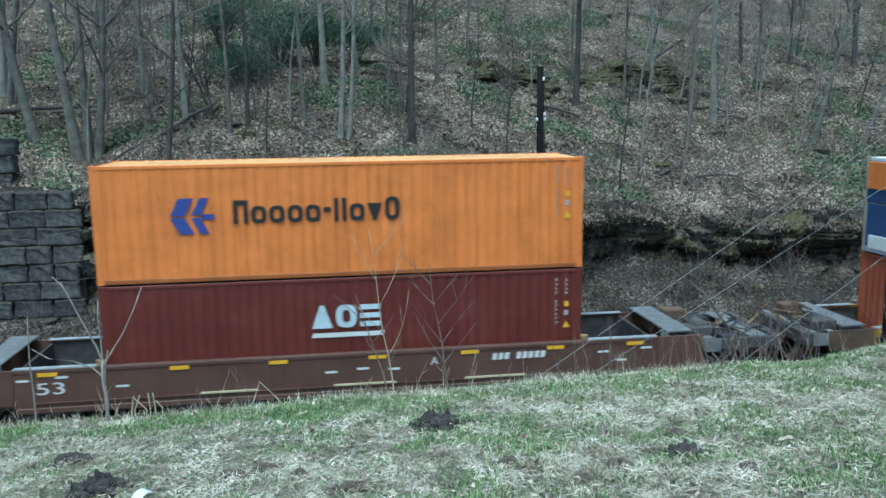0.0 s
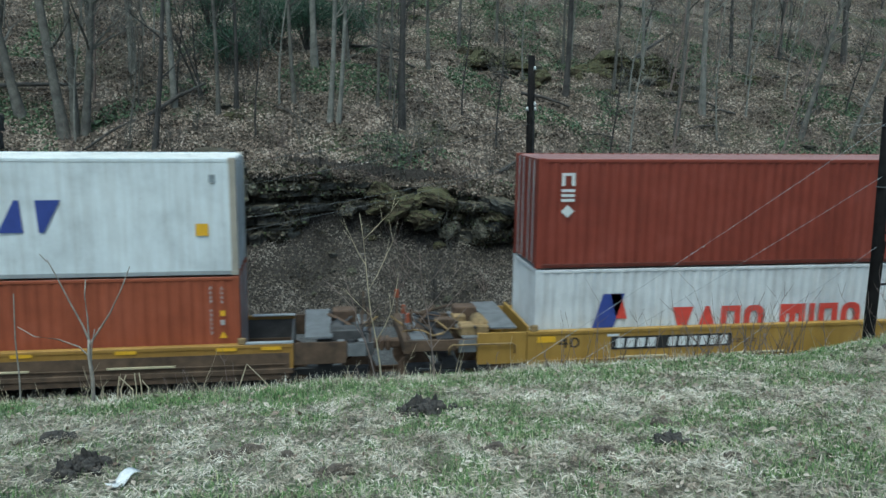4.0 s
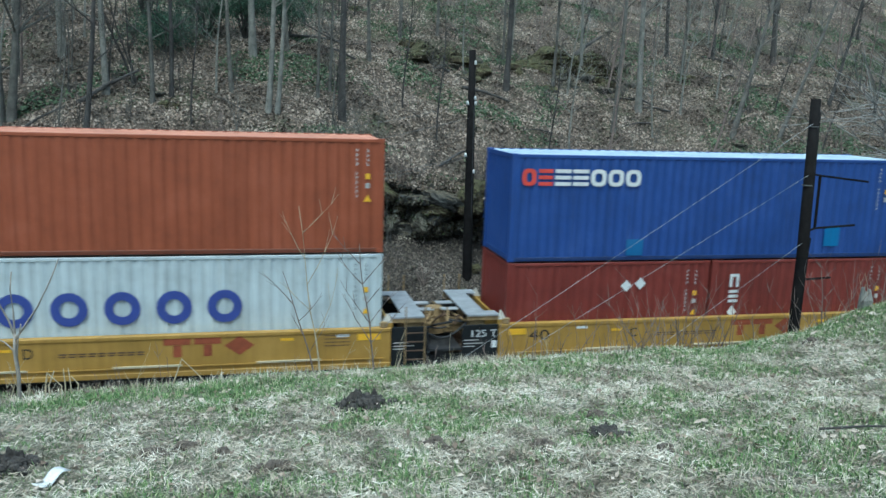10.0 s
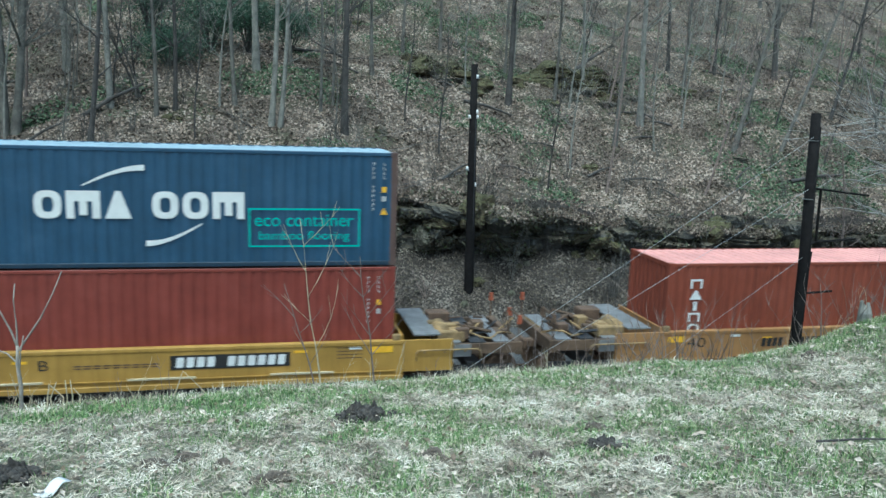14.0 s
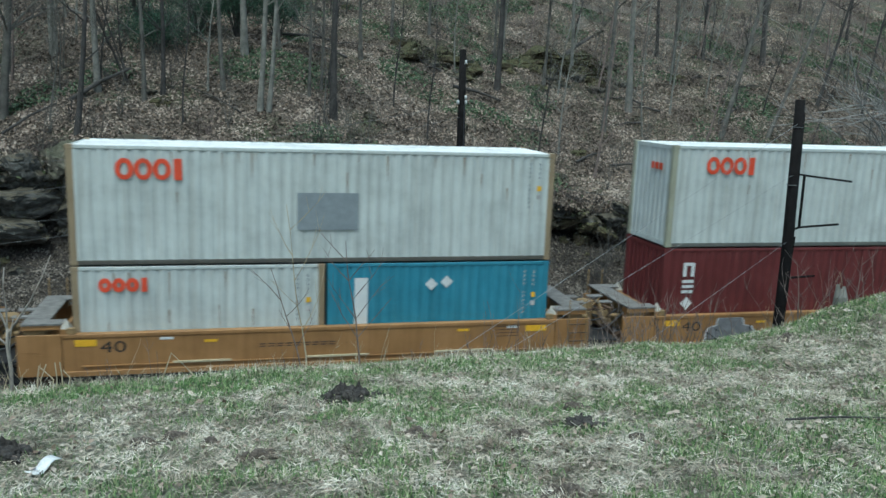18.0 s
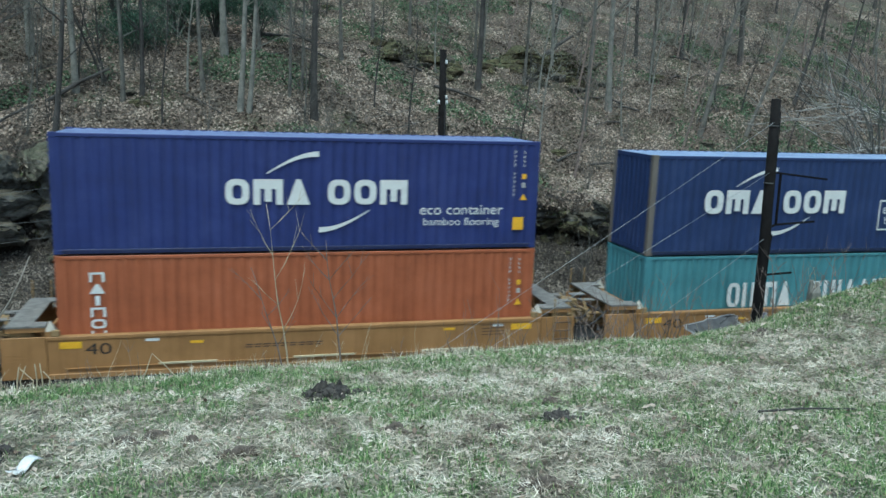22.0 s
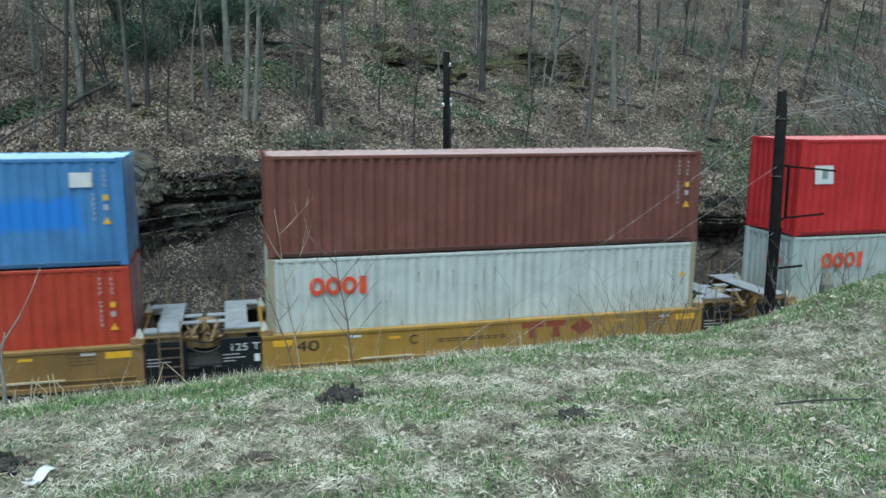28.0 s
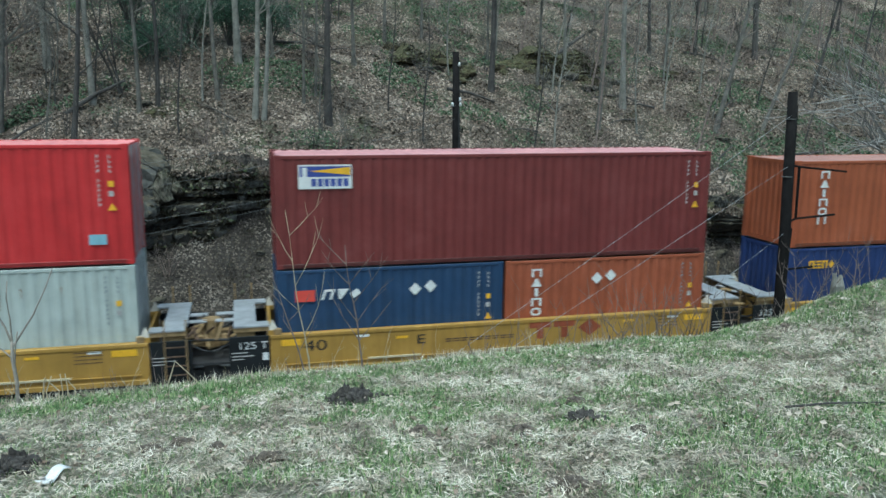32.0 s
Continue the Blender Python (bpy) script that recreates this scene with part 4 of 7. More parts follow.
def low(i, h, colour, label, **kw):
    return ride(container(LEFT_X[i], FLOOR, L40, h, colour, label, **kw))


def low20(i, k, h, colour, label, **kw):
    return ride(container(LEFT_X[i] + (L40 - L20) * k, FLOOR, L20, h, colour, label, **kw))


def high(i, under, h, colour, label, **kw):
    return ride(container(LEFT_X[i], FLOOR + under + 0.03, L40, h, colour, label, **kw))


def bold_name(c, x0, x1, z0, z1, m=None):
    return name_shapes(c, "OMA OOM", x0, x1, z0, z1, m or WHITE)


RUNS = plain("rust_stain", (0.27, 0.20, 0.14), 0.8, 0, 0.3, 8)
RINGRED = paint((0.70, 0.08, 0.03), 0.1)


def red_rings(c, x0, x1, z0, z1):
    """Three red rings and a block: the shapes of a trade mark, with a small one on the end wall."""
    rust_runs(c, 5.8 if x1 < 2.0 else 11.9, 2.55 if z1 < 2.45 else 2.88, 9 if x1 < 2.0 else 16, int(100 * x0 + len(RIDERS)))
    w = (x1 - x0) / 4.1
    for k in range(3):
        part("ring", ring_plate(bmesh.new(), x0 + 1.08 * k * w, z0, x0 + (1.08 * k + 1.06) * w, z1, 0.112), RINGRED, c, "red painted ring")
    part("sign_block", block_plate(x0 + 3.38 * w, z0, x0 + 3.85 * w, z1), RINGRED, c, "red painted block")
    part("end_mark", boxes(*[(-0.012, 1.05 - 0.24 * k, z0 + 0.06, -0.008, 1.22 - 0.24 * k, z0 + 0.26) for k in range(3)]), RINGRED, c, "small red mark on the end wall")


# first car
c = high(0, 2.9, 2.9, ORANGE, "bright orange container with a dark trade name", rust=0.35, depth=0.02, roof=(0.75, 0.42, 0.16))
bm = bmesh.new()
plate(bm, 1.8, 1.64, 2.15, 2.08, skew=0.22), plate(bm, 2.02, 1.2, 2.37, 1.6, skew=-0.22), plate(bm, 2.3, 1.66, 2.52, 2.08, skew=0.22), plate(bm, 2.5, 1.2, 2.72, 1.6, skew=-0.2), plate(bm, 2.55, 1.55, 2.86, 1.68)
part("emblem", bm, BLUEM, c, "blue angular emblem")
name_shapes(c, "Noooo-IIovO", 3.3, 7.4, 1.42, 2.0, BLACKM)
codes(c, L40, 2.9, white=False)
c = low(0, 2.9, (0.12, 0.02, 0.0135), "dark red container with a white trade name")
name_shapes(c, "AOE", 5.1, 6.85, 1.6, 2.2, paint((0.55, 0.66, 0.72), 0.1))
sticker(c, 5.08, 1.36, 6.9, 1.48, WHITE, "underline", 0.05)
codes(c, L40, 2.9)

# second car: refrigerated container over an orange-brown one
c = high(1, 2.59, 2.9, (0.70, 0.74, 0.76), "white refrigerated container with a blue trade name", ribs=False, rust=0.45, roof=(0.78, 0.78, 0.74), doors="right", post=(0.40, 0.36, 0.30))
bm = bmesh.new()
for r in ((3.95, 1.10, 5.0, 1.16), (3.95, 1.86, 5.0, 1.92)):
    plate(bm, *r)
plate(bm, 3.93, 1.12, 4.0, 1.90, skew=0.08), plate(bm, 4.95, 1.12, 5.02, 1.90, skew=0.08)
plate(bm, 4.01, 1.14, 4.07, 1.88, y=-0.014, skew=0.92), plate(bm, 4.91, 1.14, 4.97, 1.88, y=-0.016, skew=-0.86)
part("flag_emblem", bm, REDM, c, "red outlined flag emblem")["kind"] = "stuff"
name_shapes(c, "OEAV", 5.3, 7.95, 1.12, 1.9, BLUEM, 0.2, 0.18)
sticker(c, 11.2, 1.0, 11.5, 1.3, YELLOW), sticker(c, 11.55, 2.3, 11.7, 2.5, GREYM)
unit = part("cooling_unit", boxes((-0.06, 0.15, 1.55, 0.02, 2.29, 2.80), (-0.05, 0.2, 0.2, 0.02, 2.24, 1.5), bevel=0.02), paint((0.03, 0.06, 0.16), 0.4), c, "blue and orange cooling machinery")
part("fan_cover", boxes((-0.10, 1.3, 1.95, -0.055, 2.25, 2.78), bevel=0.02), paint(ORANGE, 0.3), unit, "orange cover")
part("vent_panel", boxes((-0.09, 0.35, 0.15, -0.04, 2.05, 0.55), (-0.08, 0.35, 1.75, -0.055, 1.1, 2.6), bevel=0.01), WHITE, unit, "white panel")
c = low(1, 2.59, ORANGE_BR, "orange-brown container with upright white lettering blocks")
stack_shapes(c, "NAINOH", 0.72, 1.02, 2.3, 0.45, WHITE)
codes(c, L40, 2.59)

# first five-well car
c = high(2, 2.59, 2.9, (0.215, 0.04, 0.022), "rust-red container with upright white blocks", doors="left", depth=0.026)
stack_shapes(c, "NEX", 0.62, 0.98, 2.55, 1.3, WHITE), codes(c, L40, 2.9), sticker(c, 11.0, 0.95, 11.5, 1.2, YELLOW)
c = low(2, 2.59, (0.66, 0.67, 0.68), "white container with a red trade name", rust=0.35)
name_shapes(c, "VANO MINO", 3.9, 9.6, 0.75, 1.48, REDM)
sticker(c, 1.6, 0.9, 2.2, 1.9, BLUEM, "emblem", 0.3), sticker(c, 2.3, 1.2, 2.6, 1.9, REDM, "emblem", -0.2)
codes(c, L40, 2.59, white=False)

c = high(3, 2.9, 2.9, CMA_BLUE, "blue container with a bold white trade name and arcs", roof=(0.30, 0.37, 0.48), post=(0.10, 0.06, 0.05))
bold_name(c, 3.68, 8.65, 1.2, 1.86)
swoosh(c, 4.75, 1.98, 6.1, 2.48, WHITE), swoosh(c, 6.1, 0.62, 7.4, 1.12, WHITE, True)
codes(c, L40, 2.9, tri=False), sticker(c, 0.35, 0.5, 0.75, 0.9, YELLOW)
c = low(3, 2.9, RED_BROWN, "dark red container with a lighthouse decal")
lighthouse_decal(c, 0.65, 1.95, 2.0, 2.6), codes(c, L40, 2.9)

c = high(4, 2.9, 2.9, (0.275, 0.069, 0.027), "orange-red ribbed steel freight container", rust=0.3, roof=(0.55, 0.25, 0.16))
codes(c, L40, 2.9), sticker(c, 0.4, 0.45, 0.62, 0.68, YELLOW)
c = low(4, 2.9, (0.50, 0.56, 0.58), "pale grey container with large blue round letters as blocks", rust=0.4)
for k in range(5):
    part("brand_block", ring_plate(bmesh.new(), 3.02 + 1.2 * k, 1.2, 3.86 + 1.2 * k, 2.04, 0.21), BLUEM, c, "large blue ring of a trade name")
part("emblem", ring_plate(bmesh.new(), 0.75, 2.15, 1.15, 2.6, 0.05), BLUEM, c, "small blue round emblem")
name_shapes(c, "HXEO", 1.35, 2.6, 2.3, 2.58, BLUEM)
codes(c, L40, 2.9, white=False)

c = high(5, 2.59, 2.9, (0.022, 0.062, 0.25), "bright blue container with a red and white trade name", roof=(0.42, 0.52, 0.60))
name_shapes(c, "OE", 0.28, 1.14, 2.06, 2.52, REDM), name_shapes(c, "eeooo", 1.2, 3.7, 2.06, 2.68, WHITE, 0.12)
sticker(c, 9.7, 0.35, 10.2, 0.9, paint((0.02, 0.15, 0.36), 0.1), "paint_patch"), sticker(c, 3.4, 0.15, 3.9, 0.6, paint((0.02, 0.12, 0.30), 0.1), "paint_patch")
codes(c, L40, 2.9, tri=False, x=11.35)
c = low20(5, 0, 2.59, (0.17, 0.028, 0.02), "short dark red container with white diamond placards")
diamonds(c, 3.5, 1.9), codes(c, L20, 2.59)
c = low20(5, 1, 2.59, (0.17, 0.03, 0.022), "short dark red container with upright white blocks")
stack_shapes(c, "NEX", 0.6, 0.9, 2.2, 0.8, WHITE), codes(c, L20, 2.59)

c = high(6, 2.9, 2.9, (0.022, 0.065, 0.125), "slate blue container with a white trade name and teal panel", roof=(0.30, 0.40, 0.46), post=(0.10, 0.06, 0.05))
bold_name(c, 3.65, 8.4, 1.2, 1.86)
swoosh(c, 4.7, 1.98, 6.1, 2.42, WHITE), swoosh(c, 6.1, 0.6, 7.4, 1.08, WHITE, True)
bm = bmesh.new()
for r in ((8.5, 1.43, 11.25, 1.47), (8.5, 0.5, 11.25, 0.54), (8.5, 0.54, 8.54, 1.43), (11.21, 0.54, 11.25, 1.43)):
    plate(bm, *r)
part("panel_outline", bm, TEALM, c, "teal outline")
lettering(c, "eco container", 8.65, 11.08, 1.02, 1.32, TEALM), lettering(c, "bamboo flooring", 8.75, 10.98, 0.62, 0.9, TEALM)
codes(c, L40, 2.9, x=11.55), sticker(c, 0.3, 0.5, 0.65, 0.9, YELLOW)
c = low(6, 2.9, (0.19, 0.036, 0.024), "rust-red ribbed container with a lighthouse decal")
lighthouse_decal(c, 0.65, 1.95, 2.0, 2.6), codes(c, L40, 2.9, tri=False)

# second five-well car
c = low(7, 2.9, (0.20, 0.047, 0.024), "orange-red container alone in its well", roof=(0.62, 0.30, 0.26))
stack_shapes(c, "NAINOH", 0.7, 1.08, 2.45, 0.5, WHITE), codes(c, L40, 2.9)
c = high(8, 2.59, 2.9, OOCL_GREY, "pale grey-green container with red rings and a grey patch", rust=0.35, roof=(0.82, 0.83, 0.80), post=(0.30, 0.23, 0.14), rail=(0.2, 0.19, 0.16))
red_rings(c, 1.08, 2.7, 2.08, 2.6), sticker(c, 5.35, 0.85, 6.9, 1.8, GREYM, "grey_patch"), codes(c, L40, 2.9, white=False, tri=False)
c = low20(8, 0, 2.59, OOCL_GREY, "short pale grey-green container with red rings", rust=0.4, post=(0.30, 0.23, 0.14))
red_rings(c, 0.6, 1.8, 1.95, 2.3), codes(c, L20, 2.59, white=False, tri=False)
c = low20(8, 1, 2.59, (0.055, 0.235, 0.33), "short turquoise container with a white upright panel", rust=0.4)
sticker(c, 0.7, 0.9, 1.05, 2.2, WHITE, "panel"), diamonds(c, 2.75, 2.0), codes(c, L20, 2.59, tri=False)
c = high(9, 2.9, 2.9, OOCL_GREY, "pale grey-green container with red rings and dark streaks", rust=0.4, roof=(0.82, 0.83, 0.80), rail=(0.28, 0.29, 0.26), post=(0.36, 0.36, 0.27))
red_rings(c, 1.05, 2.68, 2.1, 2.6), codes(c, L40, 2.9, white=False, tri=False)
c = low(9, 2.9, (0.12, 0.022, 0.022), "maroon container with upright white blocks")
stack_shapes(c, "NEX", 0.62, 0.98, 2.5, 1.0, WHITE), codes(c, L40, 2.9), sticker(c, 10.9, 1.15, 11.25, 1.4, YELLOW)
c = high(10, 2.9, 2.9, (0.02, 0.032, 0.15), "dark blue container with a bold white trade name and lettering", roof=(0.16, 0.20, 0.36), doors="left")
bold_name(c, 3.95, 8.55, 1.2, 1.84)
swoosh(c, 4.95, 1.98, 6.25, 2.48, WHITE), swoosh(c, 6.25, 0.55, 7.55, 1.05, WHITE, True)
lettering(c, "eco container", 8.9, 11.2, 0.93, 1.18, WHITE), lettering(c, "bamboo flooring", 9.0, 11.1, 0.58, 0.84, WHITE)
codes(c, L40, 2.9), sticker(c, 11.5, 0.5, 11.8, 0.85, YELLOW)
c = low(10, 2.9, (0.34, 0.10, 0.04), "faded orange container with upright white blocks")
stack_shapes(c, "NAINOH", 0.75, 1.1, 2.5, 0.75, WHITE), codes(c, L40, 2.9)
c = high(11, 2.59, 2.9, (0.018, 0.036, 0.12), "dark blue container with a framed white notice", roof=(0.24, 0.31, 0.46), post=(0.16, 0.14, 0.12))
bold_name(c, 1.75, 6.6, 1.22, 1.92)
swoosh(c, 2.75, 2.02, 4.1, 2.52, WHITE), swoosh(c, 4.1, 0.62, 5.4, 1.12, WHITE, True)
bm = bmesh.new()
for r in ((7.9, 1.58, 10.6, 1.63), (7.9, 0.68, 10.6, 0.73), (7.9, 0.73, 7.95, 1.58), (10.55, 0.73, 10.6, 1.58)):
    plate(bm, *r)
part("panel_outline", bm, WHITE, c, "white outline")
lettering(c, "eco container", 8.05, 10.45, 1.2, 1.48, WHITE), lettering(c, "bamboo flooring", 8.15, 10.35, 0.82, 1.1, WHITE)
codes(c, L40, 2.9), sticker(c, 11.5, 0.5, 11.8, 0.85, YELLOW)
c = low(11, 2.59, (0.085, 0.23, 0.265), "teal container with tall white lettering blocks", rust=0.4)
name_shapes(c, "OHINA  EHIAAINO", 2.8, 9.2, 1.0, 1.75, WHITE, 0.2)
codes(c, L40, 2.59)

# third five-well car
c = high(12, 2.9, 2.59, (0.085, 0.215, 0.47), "light blue container with overpainted patches", rust=0.35, over=((0.045, 0.20, 0.66), ((1.0, 1.85, 4.2, 2.7), (4.9, 0.95, 11.6, 1.95))), roof=(0.50, 0.66, 0.72))
part("paint_patch", plate(bmesh.new(), 0.95, 0.85, 1.95, 1.7, y=-0.018), paint((0.03, 0.09, 0.16), 0.1), c, "dark overpainted square")
bm = bmesh.new()
for k in range(8):
    plate(bm, 4.05 + 0.36 * k, 1.98 - 0.03 * k, 4.17 + 0.36 * k, 2.18 - 0.03 * k)
part("faded_blocks", bm, WHITE, c, "faded white marks")
sticker(c, 11.0, 1.9, 11.5, 2.25, WHITE), codes(c, L40, 2.59)
c = low(12, 2.9, (0.40, 0.045, 0.02), "bright red container with a small white trade name")
name_shapes(c, "OAI", 0.5, 1.42, 1.9, 2.42, WHITE, 0.1), codes(c, L40, 2.9)
c = high(13, 2.9, 2.59, (0.165, 0.062, 0.047), "brown deep-ribbed container with paler lower edge", roof=(0.50, 0.36, 0.33), depth=0.05, rust=0.3)
codes(c, L40, 2.59)
c = low(13, 2.9, OOCL_GREY, "pale grey-green container with red rings", rust=0.35, post=(0.36, 0.32, 0.22))
red_rings(c, 1.02, 2.6, 1.9, 2.38), codes(c, L40, 2.9, white=False, tri=False)
c = high(14, 2.9, 2.9, (0.46, 0.02, 0.024), "bright red container with a large white trade name", roof=(0.68, 0.25, 0.24), rust=0.3)
sticker(c, 0.55, 1.56, 1.2, 2.12, WHITE, "flag_emblem", -0.06), part("flag_mark", plate(bmesh.new(), 0.78, 1.72, 0.98, 1.98, y=-0.016), GREYM, c)
name_shapes(c, "IX", 3.95, 5.15, 1.1, 1.98, WHITE, 0.0), name_shapes(c, "E I N E", 5.6, 8.55, 1.18, 1.72, WHITE, 0.1), name_shapes(c, "XX", 3.25, 3.6, 1.85, 2.02, WHITE)
codes(c, L40, 2.9), sticker(c, 11.2, 0.5, 11.6, 0.75, paint((0.25, 0.45, 0.55), 0.1))
c = low(14, 2.9, (0.42, 0.47, 0.45), "pale grey container with red rings", rust=0.4)
red_rings(c, 1.02, 2.6, 1.9, 2.38), codes(c, L40, 2.9, white=False, tri=False)
c = high(15, 2.59, 2.9, (0.145, 0.026, 0.024), "maroon container with a lighthouse decal", roof=(0.55, 0.28, 0.28))
lighthouse_decal(c, 0.6, 2.05, 1.95, 2.66), codes(c, L40, 2.9)
c = low20(15, 0, 2.59, (0.018, 0.048, 0.115), "short navy container with a small flag mark and placards")
sticker(c, 0.45, 1.75, 0.95, 2.05, REDM, "emblem"), name_shapes(c, "NVX", 1.1, 2.1, 1.78, 2.05, WHITE, 0.2, 0.1), diamonds(c, 3.6, 1.95), codes(c, L20, 2.59)
c = low20(15, 1, 2.59, (0.30, 0.08, 0.035), "short orange-brown container with upright white blocks")
stack_shapes(c, "NAINOH", 0.75, 1.05, 2.35, 0.7, WHITE), diamonds(c, 2.7, 2.0), codes(c, L20, 2.59, white=False)
c = high(16, 2.59, 2.59, (0.30, 0.08, 0.03), "orange container with upright white blocks")
stack_shapes(c, "NAINOH", 0.85, 1.15, 2.3, 0.65, WHITE), codes(c, L40, 2.59)
c = low(16, 2.59, (0.016, 0.035, 0.13), "dark blue container with a small yellow trade name")
name_shapes(c, "NENX", 0.7, 1.6, 1.95, 2.2, YELLOW), codes(c, L40, 2.59)


def number_plate(i, x0, x1, dark=True, z0=0.98, z1=1.24, bars=(4, 6), y=None, light=None):
    """A running number as plain bars, on a dark painted ground."""
    car = [o for o, x, _, _ in RIDERS if o.name.startswith("well_car")][i]
    y = -0.212 if y is None else y
    if dark:
        part("number_ground", plate(bmesh.new(), x0, z0 - 0.05, x1, z1 + 0.05, y=y), BLACKM, car, "black painted number ground")
    n = sum(bars) + 1
    u = (x1 - x0 - 0.2) / n
    for k in range(n):
        if k != bars[0]:
            part("number_bar", block_plate(x0 + 0.1 + (k + 0.12) * u, z0, x0 + 0.1 + (k + 0.86) * u, z1, 0.03, y=y - 0.006), light or WHITE, car, "plain bar of a running number")


number_plate(2, 2.1, 5.6)
for o in [o for o, x, _, _ in RIDERS if o.name.startswith('well_car')][1:2]:
    part('lower_skirt', boxes((-1.25, -0.206, 0.46, 13.4, -0.2005, 1.16)), SOOT, o, 'sooty brown lower side')
number_plate(6, 6.6, 9.5)
number_plate(1, 1.9, 4.2, z0=0.96, z1=1.14, y=-0.211)
number_plate(12, 2.6, 5.2, light=CREAMM)
number_plate(7, 2.9, 5.1, dark=False, light=BLACKM)
number_plate(0, 9.6, 11.25, dark=False, z0=1.12, z1=1.3, bars=(3, 5))
number_plate(11, 7.6, 10.0, dark=False, light=BLACKM)
first = [o for o, x, _, _ in RIDERS if o.name.startswith("well_car")][0]
second = [o for o, x, _, _ in RIDERS if o.name.startswith("well_car")][1]
lettering(first, "53", -1.55, -0.9, 0.86, 1.16, WHITE, -0.212)
lettering(first, "A", 8.1, 8.3, 1.08, 1.28, WHITE, -0.212)
for xx in (-1.5, 1.6, 4.0, 6.5, 8.9, 11.2, 13.4):
    part("sticker", plate(bmesh.new(), xx, 1.32, xx + 0.46, 1.42, y=-0.226), YELLOW, first, "yellow reflective plate")
for xx in (-1.2, 0.9, 2.6, 4.6, 6.8, 9.2, 11.6, 12.7):
    part("sticker", plate(bmesh.new(), xx, 1.25, xx + 0.5, 1.34, y=-0.226), YELLOW, second, "yellow reflective plate")
for xx, zz in ((-2.0, 1.2), (-1.1, 1.25), (0.3, 0.95), (5.4, 1.0), (6.2, 1.05), (7.0, 1.0), (12.6, 1.15), (13.1, 0.9), (13.8, 1.2)):
    part("sticker", plate(bmesh.new(), xx, zz, xx + 0.3, zz + 0.06, y=-0.212), WHITE, first, "small pale stencil")


def scrawl(i, x, z, w, h, m, seed):
    """Sprayed graffiti: overlapping rounded shapes with no readable letters."""
    r = random.Random(seed)
    car = [o for o, _, _, _ in RIDERS if o.name.startswith("well_car")][i]
    bm = bmesh.new()
    n = 22
    pts = []
    for k in range(n):
        a = 2 * math.pi * k / n
        q = 1 + 0.22 * math.sin(3 * a + seed) + 0.12 * math.sin(7 * a)
        pts.append(bm.verts.new((x + w / 2 + q * w / 2 * math.cos(a), -0.213, min(1.38, max(0.48, z + h / 2 + q * h / 2 * math.sin(a))))))
    bm.faces.new(pts)
    outline = [v.co.copy() for v in pts]
    part("graffiti", bm, m, car, "grey sprayed graffiti shape")
    bm = bmesh.new()
    halo = [bm.verts.new((x + w / 2 + (v.x - x - w / 2) * 1.09, -0.2115, min(1.39, max(0.58, z + h / 2 + (v.z - z - h / 2) * 1.12)))) for v in outline]
    bm.faces.new(halo)
    part("graffiti_edge", bm, GRAFW, car, "pale sprayed edge")
    bm = bmesh.new()
    for k in range(2):
        px, pz = x + w * r.uniform(0.05, 0.9), z + h * r.uniform(0.1, 0.85)
        for q in range(5):
            nx, nz = min(x + w, max(x, px + w * r.uniform(-0.3, 0.3))), min(z + h, max(z, pz + h * r.uniform(-0.45, 0.45)))
            d = Vector((nx - px, 0, nz - pz))
            o = Vector((-d.z, 0, d.x)).normalized() * 0.013
            c = [Vector((px, -0.217, pz)), Vector((nx, -0.217, nz))]
            bm.faces.new([bm.verts.new(v) for v in (c[0] - o, c[1] - o, c[1] + o, c[0] + o)])
            px, pz = nx, nz
    part("graffiti_line", bm, BLACKM if m is not BLACKM else WHITE, car, "dark sprayed outline")


GRAFW = plain("pale_spray", (0.55, 0.56, 0.58), 0.6, 0, 0.2, 6)
GRAF = plain("grey_spray", (0.20, 0.20, 0.21), 0.6, 0, 0.3, 5)
GRAFB = plain("blue_grey_spray", (0.11, 0.11, 0.15), 0.6, 0, 0.35, 6)
scrawl(9, 1.45, 0.5, 1.5, 0.95, GRAF, 3)
scrawl(11, 1.6, 0.62, 1.6, 0.7, GRAF, 5)
for k in range(8):
    scrawl(11, 3.5 + 0.98 * k, 0.66, 0.75, 0.68, GRAFB, 10 + k)


# ---- track ----
def build_track():
    track = thing("railway_track", pose(0, D / 2, 0), "steel rails on wooden sleepers in grey ballast", "railway track", kind="structure")
    for s in (-1, 1):
        y = s * 0.7525
        part("rail", extrude_x(bmesh.new(), [(y - 0.07, -0.17), (y + 0.07, -0.17), (y + 0.012, -0.14), (y + 0.012, -0.05), (y + 0.035, -0.04), (y + 0.035, 0), (y - 0.035, 0), (y - 0.035, -0.04), (y - 0.012, -0.05), (y - 0.012, -0.14)], -320, 320), RUSTY, track)
    me = bpy.data.meshes.new("sleeper")
    bm = boxes((-0.115, -1.3, -0.36, 0.115, 1.3, -0.175), bevel=0.01)
    bm.to_mesh(me)
    bm.free()
    me.materials.append(BARK_D)
    for k in range(110):
        ob = new("sleeper", me)
        ob.parent = track
        ob.matrix_basis = pose(-22 + 0.53 * k, 0, 0, 0, 0, random.uniform(-1, 1))


build_track()


# ---- poles and wires ----
def ground_z(x, y):
    return float(land(np.array([x]), np.array([y]))[0])


